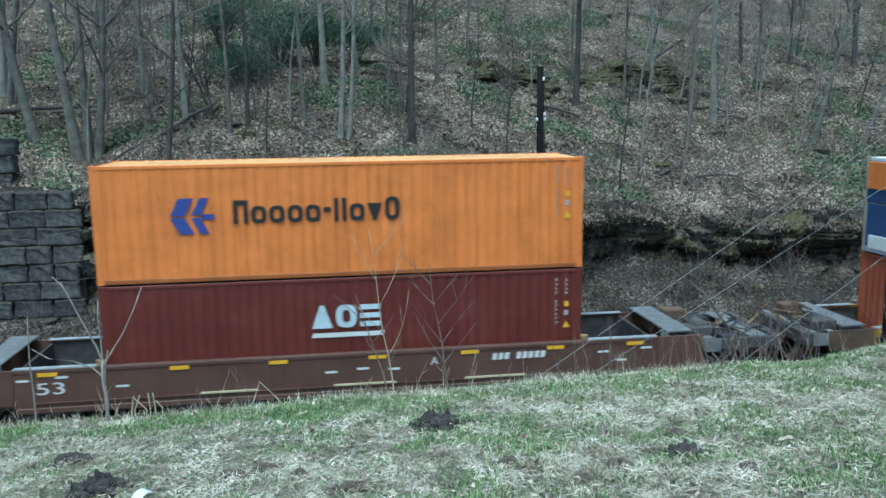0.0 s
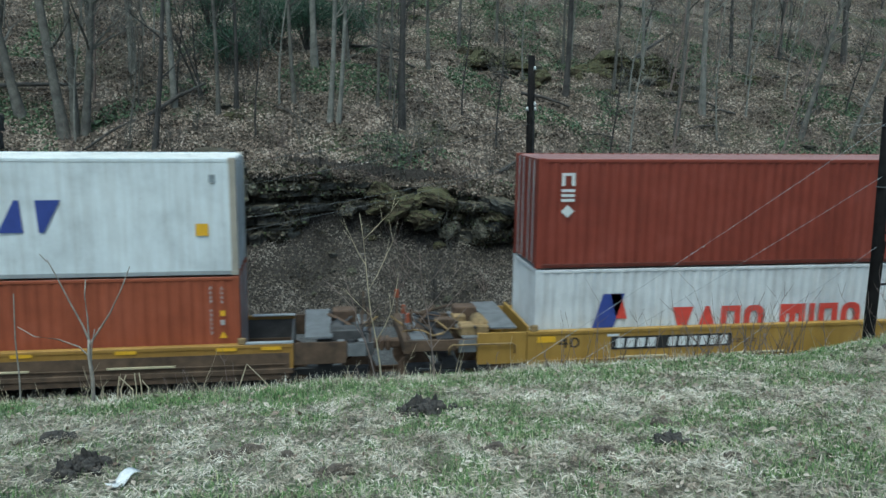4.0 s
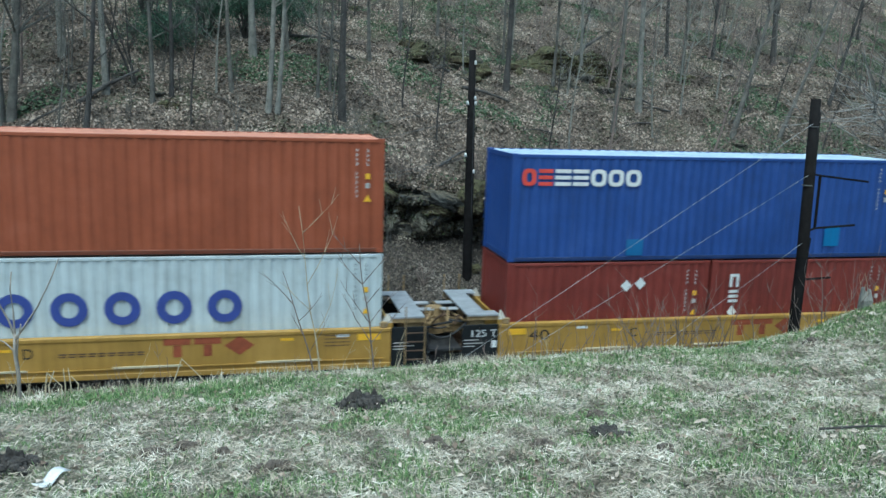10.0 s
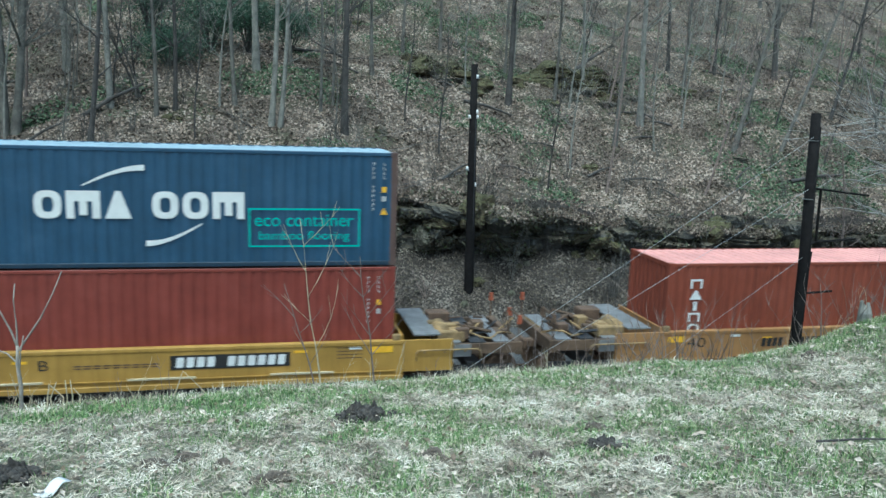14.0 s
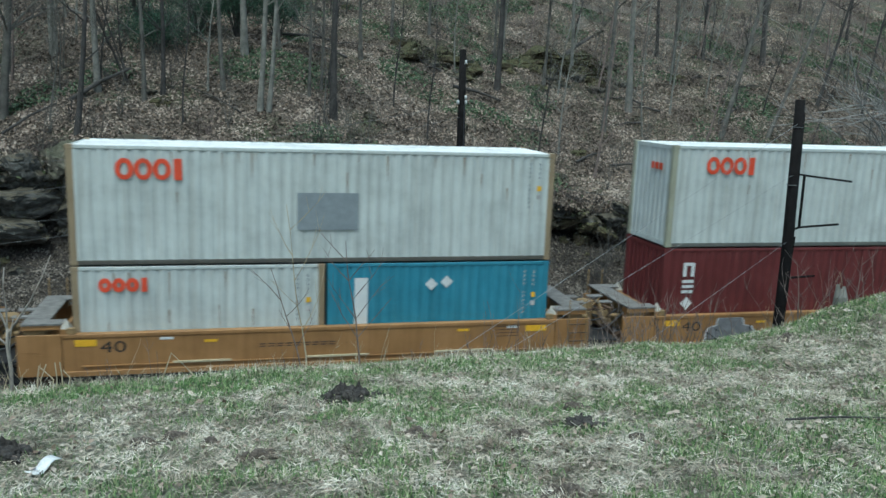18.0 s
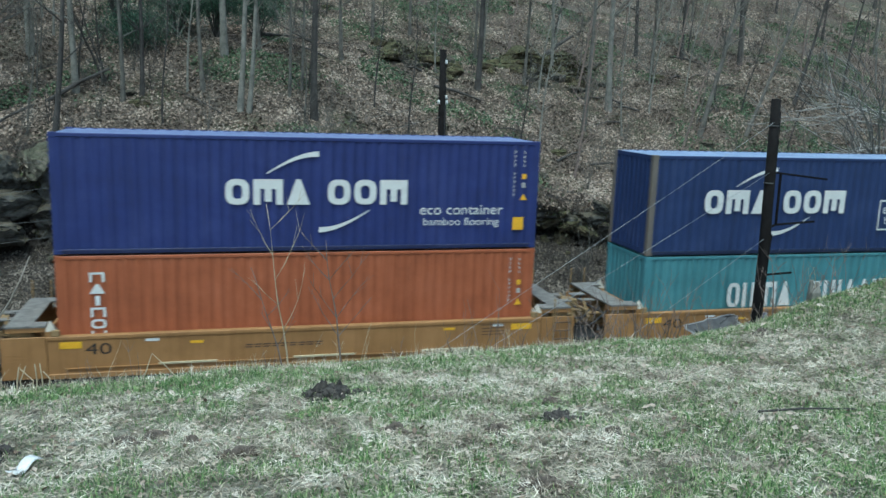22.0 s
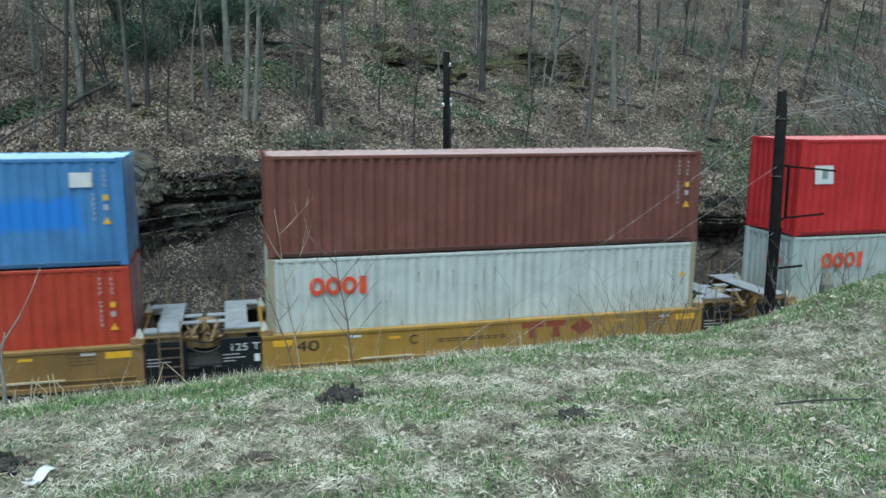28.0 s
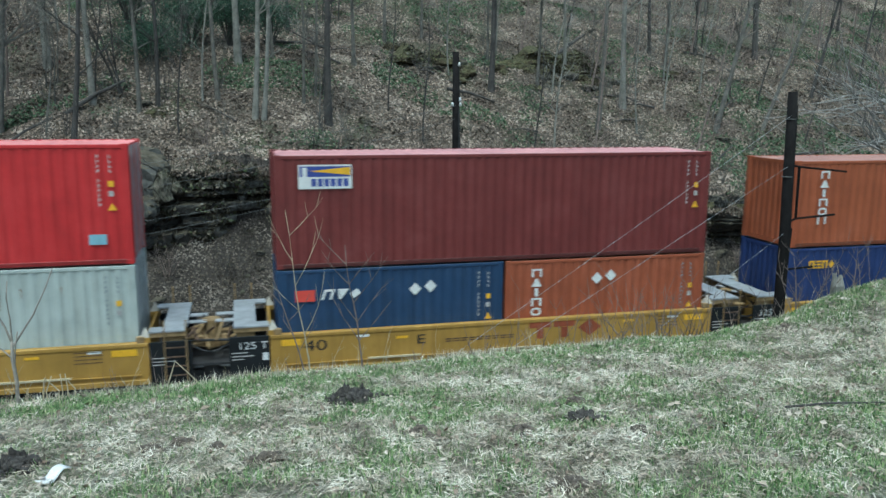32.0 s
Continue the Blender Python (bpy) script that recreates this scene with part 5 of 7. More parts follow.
def far_pole():
    x, y = 7.9, 9.0
    z = ground_z(x, y)
    ob = thing("telegraph_pole", pose(x, y, z), "tall dark wooden pole with white insulators behind the track", "pole")
    h = 9.15 - z
    part("shaft", tube(bmesh.new(), [(0.12, 0, -0.3), (0.06, 0, h * 0.5), (0, 0, h)], [0.19, 0.165, 0.125], 12), POLEW, ob, "", True)
    for zz, dx in ((h - 1.9, -0.14), (h - 1.9, 0.16), (h - 1.72, 0.14), (h - 0.45, 0.1), (h - 4.4, 0.17), (h - 3.8, -0.15)):
        bm = rod(bmesh.new(), (dx, -0.1, zz - 0.07), (dx, -0.1, zz + 0.07), 0.06, 0.035, 8)
        part("insulator", bm, WHITE, ob, "white glass insulator", True)
        part("pin", rod(bmesh.new(), (0, 0, zz - 0.1), (dx, -0.1, zz - 0.06), 0.02, n=5), STEEL_DARK, ob)
    part("conduit", rod(bmesh.new(), (0.16, -0.14, 0.3), (0.1, -0.12, h - 2), 0.03, n=6), STEEL_DARK, ob)
    return ob


def near_pole():
    x, y = 13.9, -2.3
    z = ground_z(x, y)
    ob = thing("utility_pole", pose(x, y, z), "old black tarred pole with an iron bracket frame beside the track", "pole")
    h = 7.73 - z
    part("shaft", tube(bmesh.new(), [(0.02, 0, -0.3), (0.03, 0, h * 0.5), (-0.10, 0, h - 0.02)], [0.155, 0.145, 0.120], 12), POLEW, ob, "", True)
    part("splice_post", tube(bmesh.new(), [(0.16, 0.1, h - 2.6), (0.10, 0.1, h - 0.35)], [0.06, 0.055], 8), POLEW, ob)
    part("band", rod(bmesh.new(), (-0.09, 0, h - 0.72), (-0.09, 0, h - 0.70), 0.134, n=14), FARWIRE, ob, "wire binding")
    part("band", rod(bmesh.new(), (-0.06, 0, h - 2.2), (-0.06, 0, h - 2.18), 0.142, n=14), FARWIRE, ob, "wire binding")
    fr = part("bracket_frame", rod(bmesh.new(), (0.46, 0.2, h - 3.35), (0.44, 0.2, h - 1.95), 0.035, n=8), POLEW, ob, "dark bent iron bracket frame")
    for a, b in (((0.44, 0.2, h - 1.96), (2.0, 0.3, h - 2.12)), ((0.0, 0.1, h - 1.9), (0.46, 0.2, h - 1.96)), ((0.46, 0.2, h - 3.34), (1.75, 0.3, h - 3.28)), ((0.36, 0.2, h - 3.6), (0.28, 0.2, h - 4.9)), ((0.28, 0.2, h - 4.72), (1.2, 0.3, h - 4.7)), ((0.05, 0.1, h - 3.45), (0.46, 0.2, h - 3.34))):
        part("bar", rod(bmesh.new(), a, b, 0.03, n=6), POLEW, fr)
    return ob


far_pole()
near_pole()


def wire(a, b, sag, r=0.0045, name="wire", label="thin sagging pale wire", n=16, material=None):
    a, b = Vector(a), Vector(b)
    pts = []
    for k in range(n + 1):
        u = k / n
        p = a.lerp(b, u)
        p.z -= sag * 4 * u * (1 - u)
        pts.append(p)
    bm = tube(bmesh.new(), pts, [r] * (n + 1), 5)
    me = bpy.data.meshes.new(name)
    bm.to_mesh(me)
    bm.free()
    me.materials.append(material or WIRE)
    return tagged(new(name, me), label, "wire", "line wires")


wire((13.72, -2.4, 7.1), (0.0, -5.2, -0.3), 0.05)
wire((13.75, -2.4, 5.8), (0.4, -5.5, -0.3), 0.05)
wire((13.8, -2.4, 4.05), (4.0, -6.4, 0.3), 0.05)
for z0, z1 in ((5.25, 1.9), (5.3, 2.6), (6.7, 3.6), (7.2, 4.6)):
    wire((7.85, 8.9, z0), (-9.0, 8.9, z1), 0.35, 0.006, material=FARWIRE)
    wire((-9.0, 8.9, z1), (-26.0, 8.9, z1 - 1.2), 0.35, 0.006, material=FARWIRE)
wire((8.0, 8.9, 4.8), (24.0, 8.9, 3.2), 0.4, 0.006, material=FARWIRE)


# ---- rock cut, ledges and the masonry wall ----
def rock_mesh(seed, material, n=11):
    """A weathered block: cut by rough planes, grooved along its beds, chipped and pitted."""
    rnd = random.Random(seed)
    bm = bmesh.new()
    bmesh.ops.create_cube(bm, size=1.0)
    bmesh.ops.subdivide_edges(bm, edges=bm.edges[:], cuts=n, use_grid_fill=True)
    off = Vector((rnd.uniform(0, 50), rnd.uniform(0, 50), rnd.uniform(0, 50)))
    planes = []
    for k in range(11):
        d = Vector((rnd.uniform(-1, 1), rnd.uniform(-1, 1), rnd.uniform(-0.5, 1))).normalized()
        planes.append((d, rnd.uniform(0.34, 0.5)))
    for v in bm.verts:
        p = v.co.lerp(v.co.normalized() * 0.56, 0.35)
        for d, q in planes:
            over = p.dot(d) - q
            if over > 0:
                p = p - d * over * 0.95
        bed = noise.noise(Vector((0.3 * p.x, 0.3 * p.y, p.z * 5.5)) + off)
        p = Vector((p.x * (1 + 0.10 * bed), p.y * (1 + 0.10 * bed), p.z))
        p += noise.noise_vector(p * 2.6 + off) * 0.10 + noise.noise_vector(p * 7 + off) * 0.05 + noise.noise_vector(p * 17 + off) * 0.035
        v.co = p
    me = bpy.data.meshes.new("rock")
    bm.to_mesh(me)
    bm.free()
    me.materials.append(material)
    return me


ROCKS = [rock_mesh(k, STONE if k % 3 else STONE_M, 11) for k in range(6)] + [rock_mesh(k + 6, STONE_L, 12) for k in range(3)]


def rock(parent, k, x, y, z, sx, sy, sz, turn=0.0, tip=0.0):
    ob = new("rock", ROCKS[k])
    ob.parent = parent
    ob.matrix_basis = pose(x, y, z, random.uniform(-6, 6), tip, turn) @ Matrix.Diagonal((sx, sy, sz, 1))
    return ob


def ledge_strip(name, x0, x1, foot, head, face_y, depth, material, label, seed, step=0.11, layer=(0.22, 0.6), cell=(0.45, 1.8), slope=0.0, overhang=lambda x: 0.35):
    """A natural cut of layered rock: beds of uneven thickness, each broken into blocks that stand out or lie back."""
    r = random.Random(seed)
    beds = []
    zmax = max(head(x) for x in np.linspace(x0, x1, 40)) + 0.6
    zmin = min(foot(x) for x in np.linspace(x0, x1, 40)) - 0.6
    z = zmin
    while z < zmax:
        h = r.uniform(*layer)
        cuts, x = [], x0 - r.uniform(0, 1)
        while x < x1:
            w = r.uniform(*cell)
            cuts.append((x, x + w, r.random() ** 1.3, r.uniform(-0.06, 0.06)))
            x += w
        beds.append((z, z + h, cuts, r.uniform(-0.15, 0.35)))
        z += h
    xs = np.arange(x0, x1, step)
    n = 44
    verts, faces = [], []
    for i, x in enumerate(xs):
        zb, zt = foot(x) - 0.35 + 0.25 * noise.noise(Vector((x * 0.6, seed, 7))), head(x) + 0.30 * noise.noise(Vector((x * 0.45, seed, 0))) + 0.14 * noise.noise(Vector((x * 1.7, seed, 2)))
        for k in range(n):
            u = k / (n - 1)
            zz = zb + (zt - zb) * u
            dip = 0.12 * math.sin(x * 0.21 + seed) + 0.05 * noise.noise(Vector((x * 0.5, zz, seed)))
            q = zz + dip
            out = 0.0
            for za, zc, cuts, push in beds:
                if za <= q < zc:
                    out = push
                    for ca, cb, p, tip in cuts:
                        if ca <= x < cb:
                            e = min(x - ca, cb - x, 0.10) / 0.10 * min(q - za, zc - q, 0.07) / 0.07
                            out += depth * (0.15 + 0.85 * p) * (0.35 + 0.65 * min(1, e * 1.6)) + tip
                    break
            q2 = min(1.0, max(0.0, (u - 0.30 - 0.12 * noise.noise(Vector((x * 0.6, 5.0, seed)))) / 0.4))
            bulge = overhang(x) * q2 * q2 * (3 - 2 * q2) * (1 + 0.35 * noise.noise(Vector((x * 0.8, zz * 0.9, seed + 3))))
            rough = 0.26 * noise.noise(Vector((x * 0.9, zz * 1.3, seed + 9))) + 0.09 * noise.noise(Vector((x * 2.3, zz * 3.1, seed))) + 0.04 * noise.noise(Vector((x * 7, zz * 9, seed)))
            back = (0.9 + overhang(x)) * max(0.0, u - 0.86) / 0.14
            verts.append((x + 0.03 * noise.noise(Vector((zz * 4, x, seed))), face_y(x) - out - bulge - rough + back + slope * u, zz))
            if i and k:
                a = i * n + k
                faces.append((a - n - 1, a - 1, a, a - n))
    ob = new(name, mesh_of(name, verts, faces, [material], None, False))
    return tagged(ob, label, "rock face", kind="structure")


def build_ledges():
    rnd = random.Random(4)
    top = lambda x: float(np.interp(x, [-9, -4.5, -0.5, 6, 14.5, 22, 40], [5.0, 5.45, 5.1, 4.35, 3.25, 3.0, 2.9]))
    foot = lambda x: float(np.interp(x, [-9, -3, -0.4, 6, 14.6, 22, 40], [1.4, 2.2, 2.7, 2.2, 1.4, 1.3, 1.3]))
    ledge_strip("rock_ledge", -9.2, 36, foot, top, lambda x: 11.55 + 0.35 * math.sin(x * 0.55) + 0.2 * math.sin(x * 1.7), 0.55, STONE, "dark layered sandstone ledge above the track", 4, 0.09, (0.16, 0.6), (0.5, 2.2),
                overhang=lambda x: float(np.interp(x, [-9, -2, 3, 6, 8.5, 12, 18, 26], [0.5, 0.3, 0.25, 0.5, 0.75, 1.0, 0.9, 0.7]) * (1 + 0.7 * math.sin(1.15 * x) * math.sin(0.43 * x + 1))))
    led = thing("ledge_blocks", pose(0, 0, 0), "loose dark blocks split from the sandstone ledge", "rocks", kind="structure")
    for k in range(42):
        x = rnd.uniform(-2, 33)
        u = rnd.random()
        z = foot(x) - 0.2 + (top(x) - foot(x)) * u
        sz = rnd.uniform(0.2, 0.5)
        rock(led, rnd.randrange(6), x, 11.15 - 0.3 * u + rnd.uniform(-0.25, 0.15), z, sz * rnd.uniform(0.9, 2.0), sz * 1.5, sz * rnd.uniform(0.9, 1.5), rnd.uniform(-35, 35), rnd.uniform(-18, 18))
    for k in range(44):
        x = rnd.uniform(2.5, 24)
        u = rnd.uniform(0.25, 0.95)
        z = foot(x) + (top(x) - foot(x)) * u
        q = rnd.uniform(0.35, 1.0)
        rock(led, rnd.choice((0, 3, 0, 3, 2, 5)), x, 10.95 - 0.35 * u + rnd.uniform(-0.3, 0.2), z, q * rnd.uniform(1.0, 2.0), q * 1.3, q * rnd.uniform(0.6, 1.1), rnd.uniform(-40, 40), rnd.uniform(-25, 25))
    out = thing("rock_outcrop", pose(0, 0, 0), "bulging pale weathered sandstone outcrop", "rock face", kind="structure")
    for x, y, z, sx, sy, sz, k in ((-4.0, 10.9, 4.6, 2.9, 2.2, 1.6, 1), (-2.75, 10.5, 4.35, 0.75, 0.9, 1.15, 6), (-3.7, 10.7, 3.45, 2.3, 1.9, 1.25, 4), (-2.35, 10.6, 4.25, 0.7, 0.7, 0.6, 7),
                                   (-6.2, 10.9, 4.75, 1.5, 1.3, 1.15, 8), (-7.6, 11.1, 4.3, 1.6, 1.4, 1.2, 2), (-5.7, 11.1, 3.9, 1.8, 1.4, 1.3, 5), (-7.4, 11.0, 3.2, 2.4, 1.5, 1.0, 5),
                                   (-5.6, 11.1, 2.9, 2.2, 1.4, 1.0, 4), (-4.3, 11.0, 2.75, 1.6, 1.2, 0.9, 1), (-8.0, 10.9, 2.2, 2.4, 1.6, 0.9, 2), (6.4, 10.5, 2.55, 0.8, 0.7, 0.75, 7), (5.2, 10.6, 2.5, 0.7, 0.6, 0.5, 8), (7.0, 10.5, 2.9, 0.6, 0.6, 0.8, 1), (4.4, 10.7, 3.0, 0.9, 0.8, 0.8, 2)):
        rock(out, k, x, y, z, sx, sy, sz * 1.15, rnd.uniform(-25, 25), rnd.uniform(-14, 14))
    hz = lambda x: ground_z(x, 22.6 + 0.1 * (x - 8))
    ledge_strip("upper_ledge", 7.6, 13.0, lambda x: hz(x) - 0.5, lambda x: hz(x) + 1.3 * max(0.0, math.sin(math.pi * (x - 7.6) / 5.4)) ** 0.5 + 0.25 * math.sin(x * 2.9), lambda x: 23.0 + 0.1 * (x - 8) + 0.4 * math.sin(x * 1.3), 0.4, STONE_M, "mossy rock ledge among the trees", 9, 0.12, (0.15, 0.45), (0.3, 1.1), 1.1)
    ledge_strip("upper_ledge", 13.3, 22.5, lambda x: hz(x) - 0.4, lambda x: hz(x) + 1.8 * max(0.0, math.sin(math.pi * (x - 13.2) / 9.4)) ** 0.5 + 0.3 * math.sin(x * 2.3), lambda x: 23.4 + 0.1 * (x - 8) + 0.6 * math.sin(x * 0.9), 0.45, STONE_M, "mossy rock ledge among the trees", 11, 0.12, (0.15, 0.45), (0.3, 1.1), 1.1)
    up = thing("upper_blocks", pose(0, 0, 0), "mossy loose blocks among the trees", "rocks", kind="structure")
    for k in range(40):
        x = rnd.choice((rnd.gauss(10.5, 1.5), rnd.gauss(16.5, 2.6), rnd.gauss(20, 2)))
        y = 23.6 + 0.10 * (x - 8) + rnd.uniform(-2.0, 2.0)
        rock(up, rnd.choice((0, 3, 0, 3, 1, 2)), x, y, ground_z(x, y) - 0.12, rnd.uniform(0.5, 1.6), rnd.uniform(0.6, 1.4), rnd.uniform(0.35, 0.9), rnd.uniform(-35, 35), rnd.uniform(-12, 12))
    for k in range(46):
        x, y = rnd.uniform(-8, 34), rnd.uniform(13, 32)
        rock(up, rnd.randrange(6), x, y, ground_z(x, y) - 0.08, rnd.uniform(0.3, 0.9), rnd.uniform(0.4, 0.9), rnd.uniform(0.25, 0.5), rnd.uniform(0, 180), rnd.uniform(-12, 12))
    loose = thing("fallen_rocks", pose(0, 0, 0), "scattered fallen stones on the talus", "stones", kind="stuff")
    for k in range(70):
        x, y = rnd.uniform(-14, 34), rnd.uniform(7.6, 10.8)
        s = rnd.uniform(0.12, 0.42)
        rock(loose, rnd.randrange(9), x, y, ground_z(x, y) + 0.05, s * 1.4, s, s * 0.8, rnd.uniform(0, 90))


build_ledges()


def build_wall():
    rnd = random.Random(8)
    wall = thing("retaining_wall", pose(0, 0, 0), "dark coursed stone retaining wall beside the track", "wall", kind="structure")
    meshes = []
    for k in range(7):
        w = (1.1, 1.4, 1.7, 0.9, 2.1, 1.25, 1.6)[k]
        bm = boxes((0.015, -0.3, 0.015, w - 0.015, 0.3, 0.655), bevel=0.05)
        bmesh.ops.subdivide_edges(bm, edges=bm.edges[:], cuts=3, use_grid_fill=True)
        for v in bm.verts:
            v.co += Vector((noise.noise(v.co * 3 + Vector((k, 0, 0))), noise.noise(v.co * 3 + Vector((0, k, 3))), noise.noise(v.co * 4 + Vector((3, k, 0))) * 0.6)) * 0.075 + noise.noise_vector(v.co * 9 + Vector((k, k, 0))) * 0.022
        me = bpy.data.meshes.new("stone_block")
        bm.to_mesh(me)
        bm.free()
        me.materials.append(MASON)
        meshes.append((w, me))
    for c in range(8):
        x = -8.8 - rnd.uniform(0, 0.5)
        while x > -27:
            w, me = rnd.choice(meshes)
            x -= w
            ob = new("stone_block", me)
            ob.parent = wall
            ob.matrix_basis = pose(x, 10.75 + 0.04 * c + rnd.uniform(-0.06, 0.06), -0.4 + 0.66 * c, rnd.uniform(-1, 1), rnd.uniform(-0.6, 0.6), rnd.uniform(-1.5, 1.5))
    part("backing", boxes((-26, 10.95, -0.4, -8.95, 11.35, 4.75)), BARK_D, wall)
    upper = thing("stone_pier", pose(0, 0, 0), "broken upper courses of a stone wall", "wall", kind="structure")
    for c in range(3):
        for k in range(4 - c):
            w, me = meshes[(c + k) % 5]
            ob = new("stone_block", me)
            ob.parent = upper
            ob.matrix_basis = pose(-12.6 - 1.1 * k - 0.2 * c, 12.2 + 0.05 * k, ground_z(-11.5, 12.2) - 0.35 + 0.66 * c)


build_wall()


# ---- trees ----
def bare_tree(x, y, lean, width, height, material, seed, lean_y=0.0, stems=1, detail=1.0, label="bare grey tree on the leaf-strewn hillside"):
    """A leafless tree: a tapered trunk, limbs that fork, and many fine twigs."""
    rnd = random.Random(seed)
    ob = thing("tree", pose(x, y, ground_z(x, y)), label, "tree", "hillside trees")
    trunk, crown = bmesh.new(), bmesh.new()

    def limb(bm, p, d, length, r, level):
        n = 5 if level < 2 else 3
        pts, rad = [p], [r]
        for k in range(n):
            d = (d + Vector((rnd.uniform(-1, 1), rnd.uniform(-1, 1), rnd.uniform(-0.5, 0.8))) * (0.10 + 0.05 * level)).normalized()
            p = p + d * length / n
            pts.append(p)
            rad.append(max(0.005, r * (1 - 0.78 * (k + 1) / n)))
        tube(bm, pts, rad, 5 if level == 1 else 3)
        if level < 3:
            for q in range(int((4 if level == 1 else 3) * detail + 0.5)):
                u = rnd.uniform(0.3, 1)
                k = min(n - 1, int(u * n))
                side = Vector((rnd.uniform(-1, 1), rnd.uniform(-1, 1), rnd.uniform(0.1, 0.9))).normalized()
                limb(bm, pts[k + 1], (d * 0.6 + side).normalized(), length * rnd.uniform(0.4, 0.65), rad[k + 1] * 0.65 + 0.003, level + 1)

    for s in range(stems):
        r = width / 2 * (1 if s == 0 else 0.75)
        bx = (s - (stems - 1) / 2) * width * 0.8
        sx = lean + (s - (stems - 1) / 2) * 0.10
        pts, rad = [], []
        n = 9
        wob = rnd.uniform(0, 6)
        for k in range(n + 1):
            u = k / n
            pts.append(Vector((bx + sx * height * u + 0.10 * math.sin(wob + 5 * u), lean_y * height * u + 0.08 * math.sin(wob * 2 + 4 * u), -0.3 + height * u)))
            rad.append(r * (1.0 - 0.82 * u) * (1.35 if k == 0 else 1.0) + 0.01)
        tube(trunk, pts, rad, 8)
        for q in range(int(14 * detail)):
            u = rnd.uniform(0.22, 0.98)
            k = min(n, int(round(u * n)))
            p = pts[k]
            a = rnd.uniform(0, 2 * math.pi)
            d = Vector((math.cos(a), math.sin(a), rnd.uniform(0.3, 1.2))).normalized()
            limb(crown, p, d, height * rnd.uniform(0.12, 0.24) * (1.1 - 0.5 * u), rad[k] * 0.42, 1)
    part("trunk", trunk, material, ob, "", True)
    part("crown", crown, material, ob, "bare branching limbs and twigs")
    return ob


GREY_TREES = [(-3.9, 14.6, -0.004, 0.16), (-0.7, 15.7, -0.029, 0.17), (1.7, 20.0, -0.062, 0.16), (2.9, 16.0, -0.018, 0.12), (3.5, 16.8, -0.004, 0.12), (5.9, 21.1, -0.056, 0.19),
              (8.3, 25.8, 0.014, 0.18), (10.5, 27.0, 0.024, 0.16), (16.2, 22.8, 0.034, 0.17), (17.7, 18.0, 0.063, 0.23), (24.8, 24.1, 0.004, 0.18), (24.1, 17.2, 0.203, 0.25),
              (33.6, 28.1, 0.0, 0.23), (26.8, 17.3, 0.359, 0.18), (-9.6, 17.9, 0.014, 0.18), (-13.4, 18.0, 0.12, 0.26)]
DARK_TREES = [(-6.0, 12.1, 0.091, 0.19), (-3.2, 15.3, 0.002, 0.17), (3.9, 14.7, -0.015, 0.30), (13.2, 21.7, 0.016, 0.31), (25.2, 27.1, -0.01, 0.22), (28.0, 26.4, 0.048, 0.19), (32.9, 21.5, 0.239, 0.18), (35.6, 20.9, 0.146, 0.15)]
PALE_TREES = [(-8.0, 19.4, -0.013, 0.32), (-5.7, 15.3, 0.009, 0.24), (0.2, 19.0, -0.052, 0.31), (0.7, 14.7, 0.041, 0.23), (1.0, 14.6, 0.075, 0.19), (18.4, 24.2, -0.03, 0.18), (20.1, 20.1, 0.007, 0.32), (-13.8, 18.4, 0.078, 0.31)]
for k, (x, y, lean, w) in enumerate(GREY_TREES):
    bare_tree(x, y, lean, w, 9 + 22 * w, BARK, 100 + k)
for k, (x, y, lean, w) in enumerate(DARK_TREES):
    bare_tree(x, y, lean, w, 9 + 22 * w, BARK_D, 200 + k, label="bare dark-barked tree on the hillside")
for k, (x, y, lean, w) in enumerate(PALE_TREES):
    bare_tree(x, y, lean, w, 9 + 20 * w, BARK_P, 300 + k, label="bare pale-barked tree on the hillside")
bare_tree(-9.4, 14.1, 0.01, 0.42, 16, BARK, 41, stems=3, label="large many-stemmed bare tree above the wall")
bare_tree(-11.5, 15.1, -0.177, 0.40, 14, BARK, 42, label="leaning bare tree above the stone wall")
MODELS = [bare_tree(-30 - 6 * k, 34 + 3 * k, random.uniform(-0.05, 0.08), 0.15 + 0.03 * k, 14 + k, (BARK, BARK_D, BARK_P)[k % 3], 400 + k) for k in range(5)]
rnd = random.Random(12)
for k in range(95):
    x, y = rnd.uniform(-34, 62), rnd.uniform(25, 70)
    copy_thing(MODELS[k % 5], pose(x, y, ground_z(x, y), 0, rnd.uniform(-3, 6), rnd.uniform(0, 360)))


# ---- undergrowth on the hillside ----
def stuff(name, verts, faces, material, label, category, smooth=False):
    ob = new(name, mesh_of(name, verts, faces, [material], None, smooth))
    return tagged(ob, label, category, kind="stuff")


def slope_frame(x, y, e=0.15):
    gx = (land(x + e, y) - land(x - e, y)) / (2 * e)
    gy = (land(x, y + e) - land(x, y - e)) / (2 * e)
    n = np.stack([-gx, -gy, np.ones_like(gx)], 1)
    return n / np.linalg.norm(n, axis=1)[:, None]


